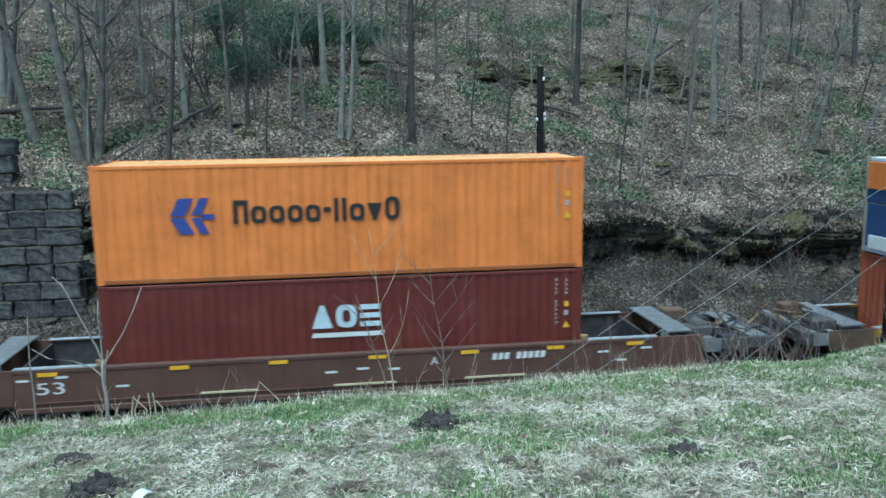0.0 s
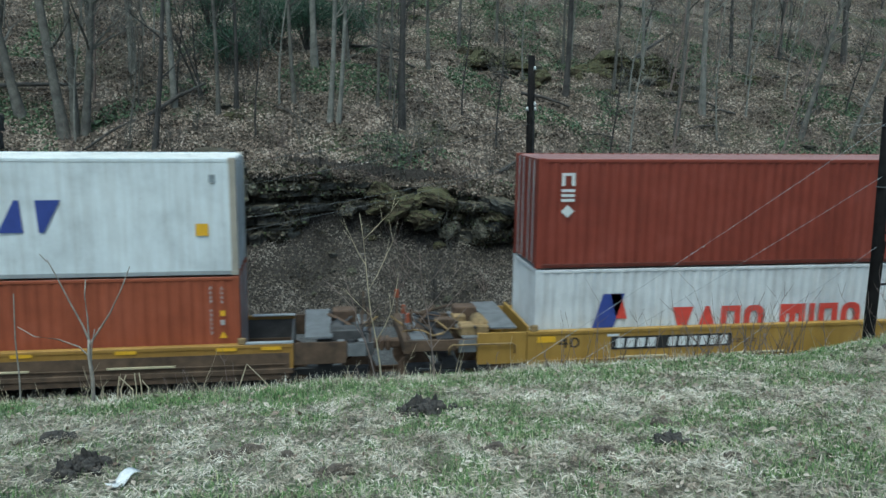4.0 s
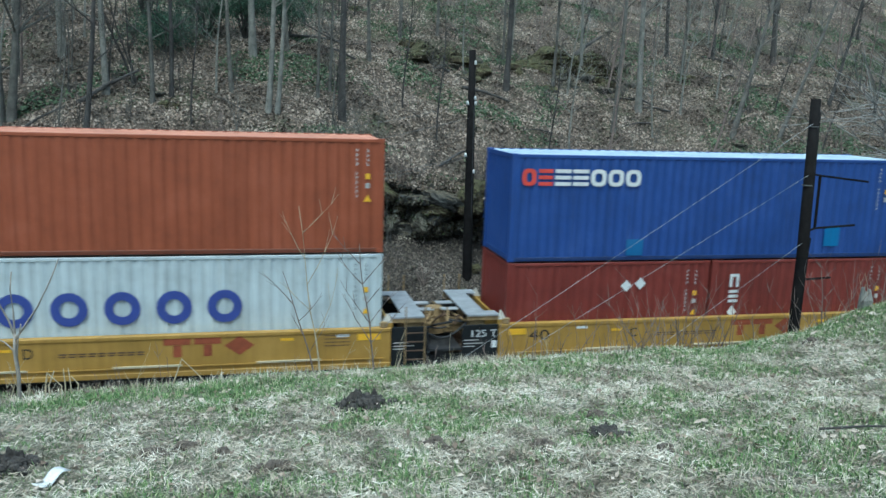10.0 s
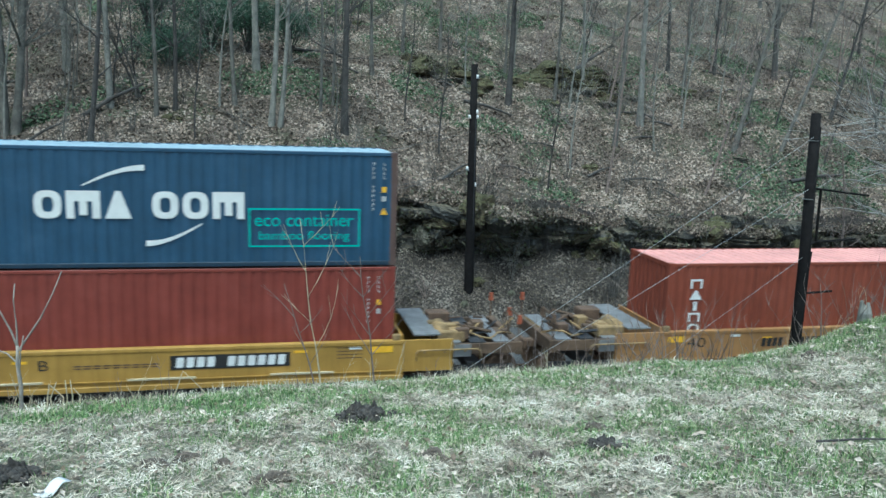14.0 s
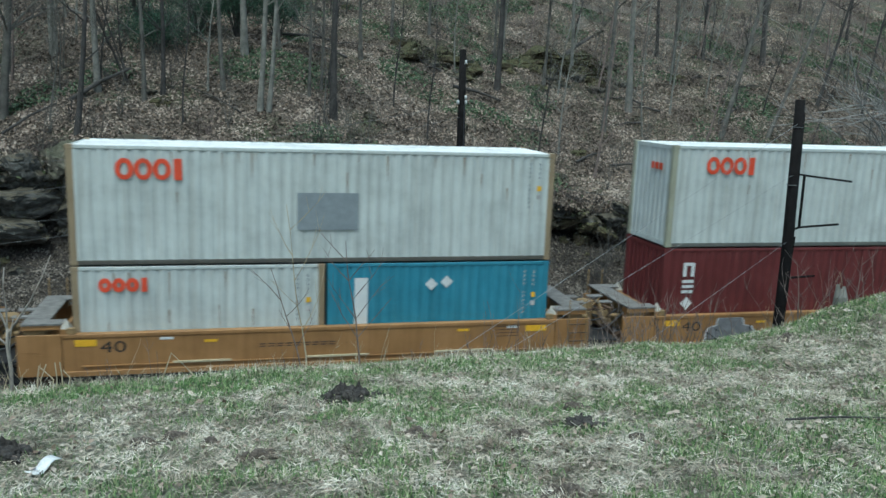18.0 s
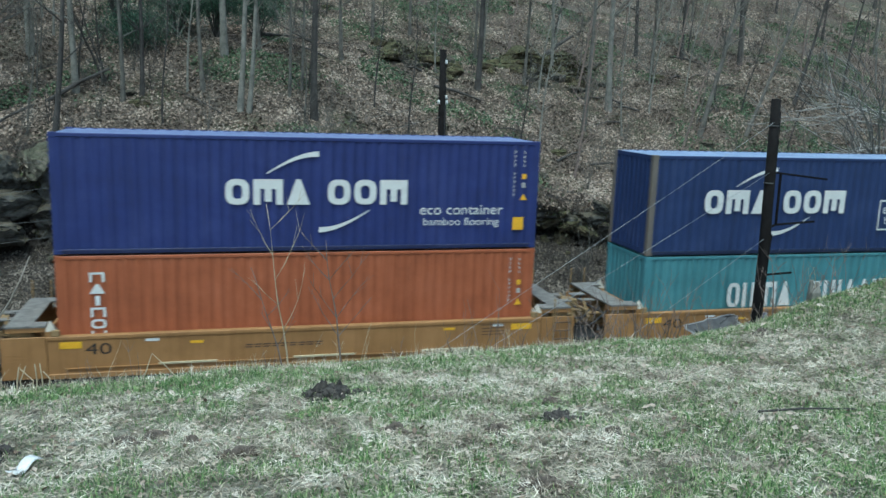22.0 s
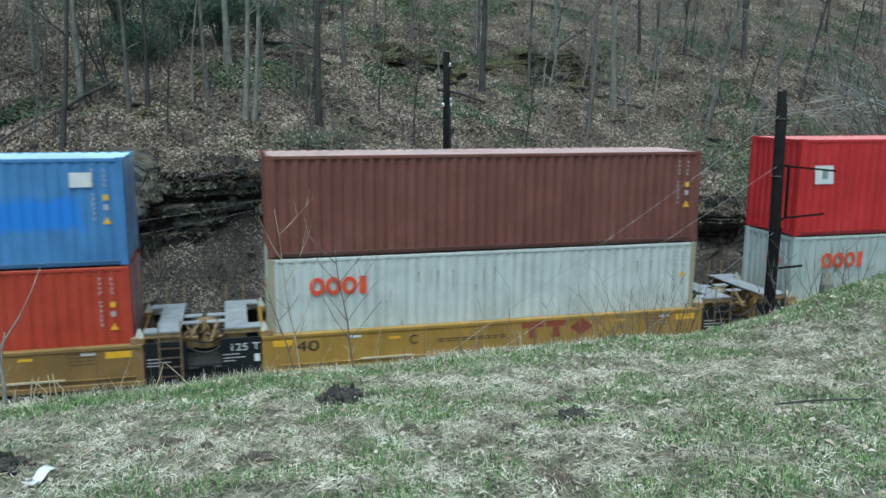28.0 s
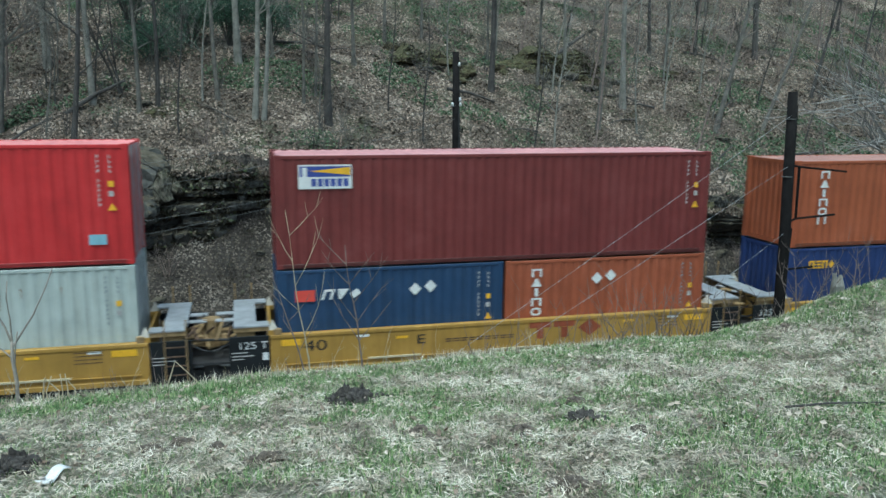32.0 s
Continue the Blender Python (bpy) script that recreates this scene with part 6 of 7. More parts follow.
def leaves(name, x, y, size, rng, material, label, category, tilt=0.45, lift=0.02):
    """Fallen leaves: small bent quads that lie about on the ground."""
    n = len(x)
    z = land(x, y) + lift * rng.random(n)
    nor = slope_frame(x, y) + rng.normal(0, tilt, (n, 3))
    nor /= np.linalg.norm(nor, axis=1)[:, None]
    a = rng.normal(0, 1, (n, 3))
    u = np.cross(nor, a)
    u /= np.linalg.norm(u, axis=1)[:, None]
    v = np.cross(nor, u)
    s = (size * rng.uniform(0.55, 1.35, n))[:, None]
    c = np.stack([x, y, z], 1)
    w = 0.62
    verts = np.stack([c - u * s * 0.5, c + v * s * 0.5 * w + nor * s * 0.12, c + u * s * 0.5, c - v * s * 0.5 * w + nor * s * 0.12], 1).reshape(-1, 3)
    k = np.arange(n)[:, None] * 4
    return stuff(name, verts, k + np.array([0, 1, 2, 3]), material, label, category)


LEAF = island_mat("dead_leaves", [(0.0, (0.045, 0.036, 0.028)), (0.28, (0.11, 0.088, 0.07)), (0.48, (0.225, 0.175, 0.138)), (0.75, (0.315, 0.255, 0.205)), (1.0, (0.43, 0.365, 0.30))], 0.85, 0.5, 0.8)
MOULD = island_mat("leaf_mould", [(0.0, (0.03, 0.028, 0.02)), (0.4, (0.085, 0.075, 0.05)), (0.75, (0.16, 0.14, 0.11)), (0.9, (0.09, 0.12, 0.05)), (1.0, (0.26, 0.24, 0.20))], 0.9)
TALUSLEAF = island_mat("rotten_leaves", [(0.0, (0.03, 0.026, 0.02)), (0.35, (0.10, 0.085, 0.068)), (0.7, (0.155, 0.133, 0.11)), (1.0, (0.25, 0.222, 0.19))], 0.9, 0.8, 0.7)
GREENLEAF = island_mat("low_green_leaves", [(0.0, (0.045, 0.072, 0.04)), (0.5, (0.09, 0.132, 0.075)), (1.0, (0.16, 0.205, 0.115))], 0.7)
EVERG = island_mat("evergreen_leaves", [(0.0, (0.022, 0.048, 0.03)), (0.6, (0.05, 0.095, 0.06)), (1.0, (0.095, 0.155, 0.10))], 0.5)
rng = np.random.default_rng(5)
N = 340000
yy = 7.2 + 44 * rng.random(N) ** 1.35
xx = rng.uniform(-1, 1, N) * (17 + 0.66 * (yy + 8)) + 9
keep = ~((yy > 11.3) & (yy < 11.8)) & ((yy > 11.5) | (lumps(xx, yy, 1.6, 14) + 0.8 * rng.random(N) > -0.35))
up, down = keep & (yy > 11.4), keep & (yy <= 11.4)
leaves("leaf_litter", xx[up], yy[up], 0.15, rng, LEAF, "brown and pale fallen leaves over the hillside", "leaves", 0.5, 0.05)
leaves("talus_litter", xx[down], yy[down], 0.11, rng, TALUSLEAF, "brown rotten leaves on the talus", "leaves", 0.5, 0.05)
N = 240000
yy = rng.uniform(11.8, 36, N)
xx = rng.uniform(-24, 50, N)
g = lumps(xx, yy, 2.6, 11) + 0.5 * lumps(xx, yy, 0.9, 12)
keep = g + 0.45 * rng.random(N) > 0.66
leaves("ground_plants", xx[keep], yy[keep], 0.15, rng, GREENLEAF, "low green plants in patches on the hillside", "plants", 0.7, 0.12)


def ledge_litter():
    """Leaf mould, moss and dead stalks that cling to the broken rock."""
    r = np.random.default_rng(17)
    pts = []
    for o in list(scene.objects):
        if o.name.startswith(("rock_ledge", "upper_ledge")):
            v = np.empty(len(o.data.vertices) * 3)
            o.data.vertices.foreach_get("co", v)
            pts.append(v.reshape(-1, 3))
    lumpy = []
    for o in list(scene.objects):
        if o.parent and o.parent.name in ("rock_outcrop", "ledge_blocks", "upper_blocks"):
            v = np.empty(len(o.data.vertices) * 3)
            o.data.vertices.foreach_get("co", v)
            m = np.array(o.matrix_basis)
            w = v.reshape(-1, 3) @ m[:3, :3].T + m[:3, 3]
            lumpy.append(w[r.integers(0, len(w), int(60 + 130 * m[:3, :3].std()))])
    p = np.concatenate(pts)
    p = np.concatenate([p[r.integers(0, len(p), 60000)]] + lumpy)
    mask = lumps(p[:, 0] + 0.6 * p[:, 2], p[:, 2] * 1.7, 0.8, 41) + 0.5 * lumps(p[:, 0], p[:, 2] * 2, 0.3, 42) + 0.35 * r.random(len(p)) > 0.22
    p = p[mask] + r.normal(0, 0.04, (mask.sum(), 3)) + np.array([0, -0.03, 0.02])
    n = len(p)
    u = r.normal(0, 1, (n, 3))
    u /= np.linalg.norm(u, axis=1)[:, None]
    w = np.cross(u, r.normal(0, 1, (n, 3)))
    w /= np.linalg.norm(w, axis=1)[:, None]
    s = r.uniform(0.04, 0.12, n)[:, None]
    verts = np.stack([p - u * s, p + w * s * 0.5, p + u * s, p - w * s * 0.5], 1).reshape(-1, 3)
    k = np.arange(n)[:, None] * 4
    stuff("ledge_litter", verts, k + np.array([0, 1, 2, 3]), MOULD, "leaf mould and moss clinging to the rock ledge", "leaves")


ledge_litter()


def ledge_top_leaves():
    """Fallen leaves heaped along the top of the rock ledge."""
    r = np.random.default_rng(19)
    o = [o for o in scene.objects if o.name == "rock_ledge"][0]
    v = np.empty(len(o.data.vertices) * 3)
    o.data.vertices.foreach_get("co", v)
    p = v.reshape(-1, 44, 3)[:, 35:, :].reshape(-1, 3)
    p = p[r.integers(0, len(p), 30000)] + r.normal(0, 0.06, (30000, 3)) + np.array([0, 0, 0.03])
    d = r.normal(0, 1, p.shape)
    d /= np.linalg.norm(d, axis=1)[:, None]
    w = np.cross(d, r.normal(0, 1, p.shape))
    w /= np.linalg.norm(w, axis=1)[:, None]
    s = r.uniform(0.03, 0.075, len(p))[:, None]
    verts = np.stack([p - d * s, p + w * s * 0.6, p + d * s, p - w * s * 0.6], 1).reshape(-1, 3)
    k = np.arange(len(p))[:, None] * 4
    stuff("ledge_leaves", verts, k + np.array([0, 1, 2, 3]), LEAF, "brown leaves heaped on the rock ledge", "leaves")


ledge_top_leaves()


def evergreen(x, y, wide, high, n, seed, label):
    """A dense evergreen shrub: stems and drooping sprays of small leaves, with an uneven outline."""
    r = np.random.default_rng(seed)
    ob = thing("evergreen_shrub", pose(x, y, ground_z(x, y)), label, "shrub", "evergreen shrubs")
    bm = bmesh.new()
    rr = random.Random(seed)
    tips = []
    for k in range(16):
        a = rr.uniform(0, 2 * math.pi)
        q = rr.uniform(0.25, 1.0)
        tip = Vector((q * wide / 2 * math.cos(a), q * wide / 2 * math.sin(a), high * (0.35 + 0.65 * (1 - q * 0.8)) * rr.uniform(0.7, 1.05)))
        mid = tip * 0.5 + Vector((0, 0, 0.15 * high))
        tube(bm, [Vector((0, 0, -0.2)), mid, tip], [0.05, 0.03, 0.01], 4)
        tips += [tip, mid, tip.lerp(mid, 0.5)]
    part("stem", bm, BARK_D, ob)
    t = np.array([tuple(v) for v in tips])
    c = t[r.integers(0, len(t), n)] + r.normal(0, 1, (n, 3)) * np.array([0.55, 0.55, 0.36])
    c[:, 2] = np.maximum(c[:, 2], 0.05)
    d = r.normal(0, 1, (n, 3)) + np.array([0, 0, -0.5])
    d /= np.linalg.norm(d, axis=1)[:, None]
    u = np.cross(d, r.normal(0, 1, (n, 3)))
    u /= np.linalg.norm(u, axis=1)[:, None]
    s = r.uniform(0.06, 0.13, n)[:, None]
    verts = np.stack([c, c + d * s * 0.5 + u * s * 0.2, c + d * s, c + d * s * 0.5 - u * s * 0.2], 1).reshape(-1, 3)
    k = np.arange(n)[:, None] * 4
    me = mesh_of("foliage", verts, k + np.array([0, 1, 2, 3]), [EVERG], None, False)
    f = new("foliage", me)
    f.parent = ob
    return tagged(f, "dark green leaf sprays") and ob


evergreen(-3.6, 18.9, 3.0, 2.0, 9000, 1, "dark evergreen shrub under the bare trees")
evergreen(-2.0, 20.6, 2.6, 3.4, 9000, 2, "tall dark evergreen shrub on the slope")
evergreen(-0.2, 20.8, 2.8, 3.8, 9000, 3, "tall dark evergreen shrub on the slope")
evergreen(-4.8, 22.0, 3.2, 3.6, 7000, 4, "dark evergreen shrub on the slope")
evergreen(1.8, 22.8, 2.6, 3.0, 6000, 7, "dark evergreen shrub on the slope")


def brush(x, y, z, high, n, seed, material, label, name="shrub", spread=0.5, thick=0.012, category="shrub", group="bare brush", base=0.1):
    """A clump of thin bare shoots that fork."""
    r = random.Random(seed)
    ob = thing(name, pose(x, y, z), label, category, group)
    bm = bmesh.new()
    for k in range(n):
        a = r.uniform(0, 2 * math.pi)
        b = Vector((r.uniform(-base, base), r.uniform(-base, base), -0.05))
        d = Vector((math.cos(a) * spread * r.random(), math.sin(a) * spread * r.random(), 1)).normalized()
        h = high * r.uniform(0.5, 1.0)
        pts = [b]
        for q in range(5):
            d = (d + Vector((r.uniform(-1, 1), r.uniform(-1, 1), r.uniform(-0.3, 0.3))) * 0.13).normalized()
            pts.append(pts[-1] + d * h / 5)
        tube(bm, pts, [thick * (1 - 0.15 * q) for q in range(6)], 4)
        for q in range(3):
            i = r.randrange(2, 6)
            e = (d + Vector((r.uniform(-1, 1), r.uniform(-1, 1), r.uniform(0, 0.6)))).normalized()
            l = h * r.uniform(0.15, 0.35)
            tube(bm, [pts[i], pts[i] + e * l * 0.5, pts[i] + e * l + Vector((0, 0, 0.05 * l))], [thick * 0.55, thick * 0.4, thick * 0.2], 3)
    part("shoot", bm, material, ob)
    return ob


BRUSHM = [brush(-20 - 3 * k, 9.2, ground_z(-20 - 3 * k, 9.2), 1.5 + 0.4 * k, 9, 50 + k, (TWIG, BARK_D, BARK)[k], "grey leafless brush at the foot of the cut", spread=0.7) for k in range(3)]
rnd = random.Random(21)
for k in range(130):
    x = rnd.uniform(-14, 38)
    y = rnd.choice((rnd.uniform(7.8, 10.8), rnd.uniform(8.5, 10.8), rnd.uniform(11.9, 13.5), rnd.uniform(12, 28), rnd.uniform(13, 30)))
    copy_thing(BRUSHM[k % 3], pose(x, y, ground_z(x, y), 0, 0, rnd.uniform(0, 360)))
for k in range(60):
    x = rnd.uniform(-8, 26)
    y = rnd.uniform(10.6, 11.9)
    z = float(np.interp(x, [-9, -4.5, -0.5, 6, 14.5, 22, 40], [5.0, 5.45, 5.1, 4.35, 3.25, 3.0, 2.9])) - rnd.uniform(0.1, 0.9)
    copy_thing(BRUSHM[k % 3], pose(x, y, z, rnd.uniform(20, 70), rnd.uniform(-20, 20), rnd.uniform(-30, 30)))
THIN = [bare_tree(-40, 20 + 2 * k, 0.03 * k, 0.05 + 0.018 * k, 4.5 + 1.2 * k, (BARK, BARK_D, BARK_P, TWIG)[k], 500 + k, detail=1.0, label="thin bare sapling on the hillside") for k in range(4)]
for k in range(85):
    x, y = rnd.uniform(-16, 42), rnd.uniform(12.2, 30)
    copy_thing(THIN[k % 4], pose(x, y, ground_z(x, y), rnd.uniform(-4, 4), rnd.uniform(-4, 12 if x > 15 else 4), rnd.uniform(0, 30)))


def arching_tree(x, y, high, reach, seed, label):
    """A bare tree whose long limbs arch over towards the open track, with many fine pale twigs."""
    r = random.Random(seed)
    ob = thing("tree", pose(x, y, ground_z(x, y)), label, "tree", "hillside trees")
    part("trunk", tube(bmesh.new(), [(0, 0, -0.3), (-0.1, 0, high * 0.3), (-0.35, 0, high * 0.62)], [0.13, 0.10, 0.06], 8), PALETWIG, ob, "", True)
    bm = bmesh.new()

    def shoot(p, d, length, rad, level):
        pts, n = [p], 6 if level == 0 else 4
        for k in range(n):
            d = (d + Vector((r.uniform(-0.12, 0.08), r.uniform(-0.12, 0.12), r.uniform(-0.22, 0.08) if level == 0 else r.uniform(-0.2, 0.2)))).normalized()
            p = p + d * length / n
            pts.append(p)
        tube(bm, pts, [rad * (1 - 0.8 * k / n) + 0.004 for k in range(n + 1)], 4)
        if level < 2:
            for k in range(5 if level == 0 else 2):
                i = r.randrange(1, n + 1)
                e = (d * 0.7 + Vector((r.uniform(-0.7, 0.4), r.uniform(-0.6, 0.6), r.uniform(-0.4, 0.8)))).normalized()
                shoot(pts[i], e, length * r.uniform(0.25, 0.5), rad * 0.45, level + 1)

    for k in range(9):
        z = high * r.uniform(0.25, 0.62)
        shoot(Vector((-0.3 * z / high, 0, z)), Vector((-r.uniform(0.35, 1.0), r.uniform(-0.5, 0.5), r.uniform(0.35, 1.1))).normalized(), reach * r.uniform(0.55, 1.0), 0.048, 0)
    part("crown", bm, PALETWIG, ob, "pale arching limbs and twigs")
    return ob


PALETWIG = plain("pale_twig", (0.30, 0.29, 0.27), 0.9, 0, 0.25, 6)
arching_tree(28.2, 9.2, 8.6, 7.0, 77, "bare tree with pale limbs arching towards the track")
arching_tree(31.5, 11.0, 10.0, 7.5, 83, "tall bare tree with pale limbs arching towards the track")
bare_tree(25.5, 10.2, -0.10, 0.12, 6.0, TWIG, 78, detail=1.4, label="bare thorn tree at the foot of the cut")
bare_tree(-4.6, 15.9, -0.22, 0.10, 4.5, BARK_D, 79, stems=3, detail=0.8, label="bare many-stemmed shrub tree on the hillside")


def log(x0, y0, x1, y1, r, z0=0.1, z1=0.1):
    a, b = Vector((x0, y0, ground_z(x0, y0) + z0)), Vector((x1, y1, ground_z(x1, y1) + z1))
    me = bpy.data.meshes.new("fallen_log")
    bm = tube(bmesh.new(), [a, a.lerp(b, 0.5) + Vector((0, 0, 0.1)), b], [r, r * 0.8, r * 0.5], 7)
    bm.to_mesh(me)
    bm.free()
    me.materials.append(BARK_D)
    return tagged(new("fallen_log", me), "dark fallen branch lying on the slope", "log", "fallen logs")


rnd = random.Random(67)
for k in range(40):
    x, y = rnd.uniform(-9, 36), rnd.uniform(12.6, 30)
    a, q = rnd.uniform(-0.7, 0.7) + (math.pi if k % 2 else 0), rnd.uniform(0.8, 2.8)
    log(x, y, x + q * math.cos(a), y + q * math.sin(a), rnd.uniform(0.025, 0.07), 0.06, rnd.uniform(0.06, 0.4))
log(-6.6, 14.6, -4.4, 15.6, 0.10, 0.0, 0.7)
log(18.6, 26.5, 21.5, 28.5, 0.14, 0.2, 0.9)
log(-15.0, 16.5, -9.8, 17.8, 0.12, 0.1, 0.3)
log(10.5, 20.5, 13.0, 20.2, 0.09)
log(26, 15, 29.5, 15.6, 0.10)
log(1.5, 23.5, 5.0, 24.0, 0.08)


# ---- the grassy bank in front ----
def blades(name, n, rng, xr, yr, length, lean, width, material, label, want, flat=0.0):
    """Single grass blades, each a narrow bent strip."""
    x, y = rng.uniform(*xr, n), rng.uniform(*yr, n)
    keep = want(x, y, rng.random(n))
    x, y = x[keep], y[keep]
    n = len(x)
    z = land(x, y)
    a = rng.uniform(0, 2 * np.pi, n)
    t = np.radians(rng.uniform(*lean, n))
    l = length * rng.uniform(0.5, 1.3, n)
    d = np.stack([np.cos(a), np.sin(a)], 1)
    side = np.stack([-d[:, 1], d[:, 0], np.zeros(n)], 1) * (width * rng.uniform(0.6, 1.3, n) / 2)[:, None]
    b = np.stack([x, y, z - 0.005], 1)
    mid = b + np.concatenate([d * (l * 0.55 * np.sin(t * 0.7))[:, None], (l * 0.55 * np.cos(t * 0.7))[:, None]], 1)
    tip = mid + np.concatenate([d * (l * 0.5 * np.sin(np.minimum(t * 1.25, 1.75)))[:, None], (l * 0.5 * np.cos(np.minimum(t * 1.25, 1.75)))[:, None]], 1)
    tip[:, 2] = np.maximum(tip[:, 2], z + 0.008)
    verts = np.stack([b - side, b + side, mid + side * 0.8, mid - side * 0.8, tip], 1).reshape(-1, 3)
    k = np.arange(n)[:, None] * 5
    faces = (k + np.array([0, 1, 2, 3]), k + np.array([3, 2, 4]))
    return stuff(name, verts, faces, material, label, "grass")


STRAW = island_mat("straw_blades", [(0.0, (0.11, 0.09, 0.066)), (0.22, (0.26, 0.225, 0.17)), (0.5, (0.41, 0.365, 0.28)), (0.8, (0.58, 0.53, 0.42)), (1.0, (0.76, 0.71, 0.60))], 0.8, 3.2, 0.75)
GREEN = island_mat("green_blades", [(0.0, (0.055, 0.10, 0.034)), (0.5, (0.14, 0.228, 0.08)), (0.85, (0.26, 0.355, 0.145)), (1.0, (0.45, 0.45, 0.27))], 0.6)
MOLEHILLS = [(0.93, -13.6, 0.215), (2.56, -15.0, 0.12), (2.7, -14.5, 0.08), (1.28, -14.86, 0.07), (2.01, -15.14, 0.07), (-1.66, -14.46, 0.19), (-0.51, -14.28, 0.065), (0.12, -15.12, 0.075), (-0.74, -14.37, 0.075),
             (-0.23, -14.53, 0.05), (2.8, -15.47, 0.05), (6.05, -12.75, 0.075), (-2.14, -13.5, 0.11), (1.89, -16.34, 0.10)]


def bare(x, y):
    """How near a point is to a heap of bare soil, 1 on it."""
    v = np.zeros_like(x)
    for mx, my, r in MOLEHILLS:
        v = np.maximum(v, 0.95 + 0.6 * lumps(x, y, 0.09, 44) - np.hypot(x - mx, y - my) / (r * 0.80))
    return v


def green_here(x, y):
    g = 0.5 * lumps(x, y, 1.2, 21) + 0.6 * lumps(x, y, 0.33, 22) + 0.10 + 0.12 * np.clip((x - 2.0) / 3.0, 0, 1) + 0.15 * np.clip((-14.6 - y) / 1.5, 0, 1)
    edge = np.exp(-((y + 12.40) / 0.36) ** 2) * 0.85
    for mx, my, r in MOLEHILLS[:3]:
        g = g + 0.9 * np.exp(-(np.hypot(x - mx, y - my) / (r * 2.4)) ** 2)
    return g + edge


rng = np.random.default_rng(9)


def thatch(name, n, rng, long, wide, material, label, tilt, want):
    """Matted dead grass: narrow strips lying flat in all directions."""
    x, y = rng.uniform(-5, 9.5, n), rng.uniform(-17.4, -11.7, n)
    keep = want(x, y, rng.random(n))
    x, y = x[keep], y[keep]
    n = len(x)
    z = land(x, y) + 0.004 + 0.03 * rng.random(n) ** 2
    a = rng.uniform(0, np.pi, n)
    l = long * rng.uniform(0.4, 1.3, n)
    up = rng.normal(0, tilt, n) * l
    d = np.stack([np.cos(a) * l, np.sin(a) * l, up], 1) / 2
    w = np.stack([-np.sin(a), np.cos(a), rng.normal(0, 0.4, n)], 1) * (wide * rng.uniform(0.5, 1.4, n) / 2)[:, None]
    c = np.stack([x, y, z], 1)
    c[:, 2] += np.abs(d[:, 2]) * 0.8
    verts = np.stack([c - d - w * 0.5, c + w * 0.2 + np.array([0, 0, 0.004]) - w, c + d, c + w + np.array([0, 0, 0.004])], 1).reshape(-1, 3)
    k = np.arange(n)[:, None] * 4
    return stuff(name, verts, k + np.array([0, 1, 2, 3]), material, label, "grass")


thatch("dry_grass", 270000, rng, 0.095, 0.0062, STRAW, "matted straw-coloured winter grass", 0.22, lambda x, y, r: (r > bare(x, y)) & (r < 0.98 - 0.42 * np.clip(0.6 - 0.7 * x, 0, 1) - 0.72 * np.clip(green_here(x, y), 0, 1)))
blades("green_grass", 270000, rng, (-5, 9.5), (-17.4, -11.6), 0.068, (15, 78), 0.0066, GREEN, "fresh green grass blades in patches", lambda x, y, r: (r > bare(x, y)) & (r < 0.12 + 1.6 * np.clip(green_here(x, y) - 0.10, 0, 0.6)))
TUSSOCKS = [(x, y, 0.11 + 0.6 * r) for x, y, r in MOLEHILLS[3:] if r < 0.12]
TUSSOCKS += [(float(x), float(y), float(r)) for x, y, r in zip(rng.uniform(-4, 6, 46), rng.uniform(-16.6, -12.6, 46), rng.uniform(0.06, 0.17, 46))]


def near_tussock(x, y, r):
    v = np.full_like(x, -1.0)
    for mx, my, q in TUSSOCKS:
        v = np.maximum(v, 1 - np.hypot(x - mx, y - my) / q)
    return r < v * 1.5


blades("dead_tussocks", 150000, rng, (-4.2, 6.2), (-16.8, -12.4), 0.085, (20, 88), 0.0055, STRAW, "tussocks of coarse dead grass", near_tussock)
blades("tall_dead_grass", 9000, rng, (-6, 11), (-12.3, -11.2), 0.13, (10, 70), 0.005, STRAW, "long dead grass along the brow of the bank", lambda x, y, r: lumps(x, y, 0.8, 31) + r > 0.55)
blades("brow_grass", 9000, rng, (-6, 11), (-12.6, -11.4), 0.065, (10, 60), 0.0055, GREEN, "green grass along the brow of the bank", lambda x, y, r: r > 0.2)
blades("bank_back_grass", 16000, rng, (2.5, 14), (-11.7, -9.0), 0.10, (10, 75), 0.008, GREEN, "green grass on the back of the bank", lambda x, y, r: lumps(x, y, 0.6, 35) + r > 0.35)
blades("bank_back_straw", 26000, rng, (2.5, 14), (-11.7, -9.0), 0.13, (10, 85), 0.008, STRAW, "dead grass on the back of the bank", lambda x, y, r: r > 0.1)
blades("hanging_dead_grass", 9000, rng, (-1, 24), (10.5, 11.5), 0.5, (60, 120), 0.02, STRAW, "dead grass hanging over the rock ledge", lambda x, y, r: lumps(x, y, 1.4, 33) + r > 0.9)
PALELEAF = island_mat("pale_leaves", [(0.0, (0.16, 0.12, 0.09)), (0.4, (0.34, 0.27, 0.21)), (1.0, (0.56, 0.49, 0.41))], 0.8)
N = 7500
leaves("scattered_leaves", -5 + 14.5 * rng.random(N) ** 0.75, rng.uniform(-17.2, -12, N), 0.046 + 0.022 * (rng.random(N) > 0.9), rng, PALELEAF, "pale dead leaves scattered in the grass", "leaves", 0.5, 0.05)

DIRT = plain("dark_soil", (0.062, 0.055, 0.049), 0.95, 0, 0.6, 14, 1.0, 60)
DIRT_B = plain("brown_soil", (0.12, 0.098, 0.078), 0.95, 0, 0.6, 14, 1.0, 60)


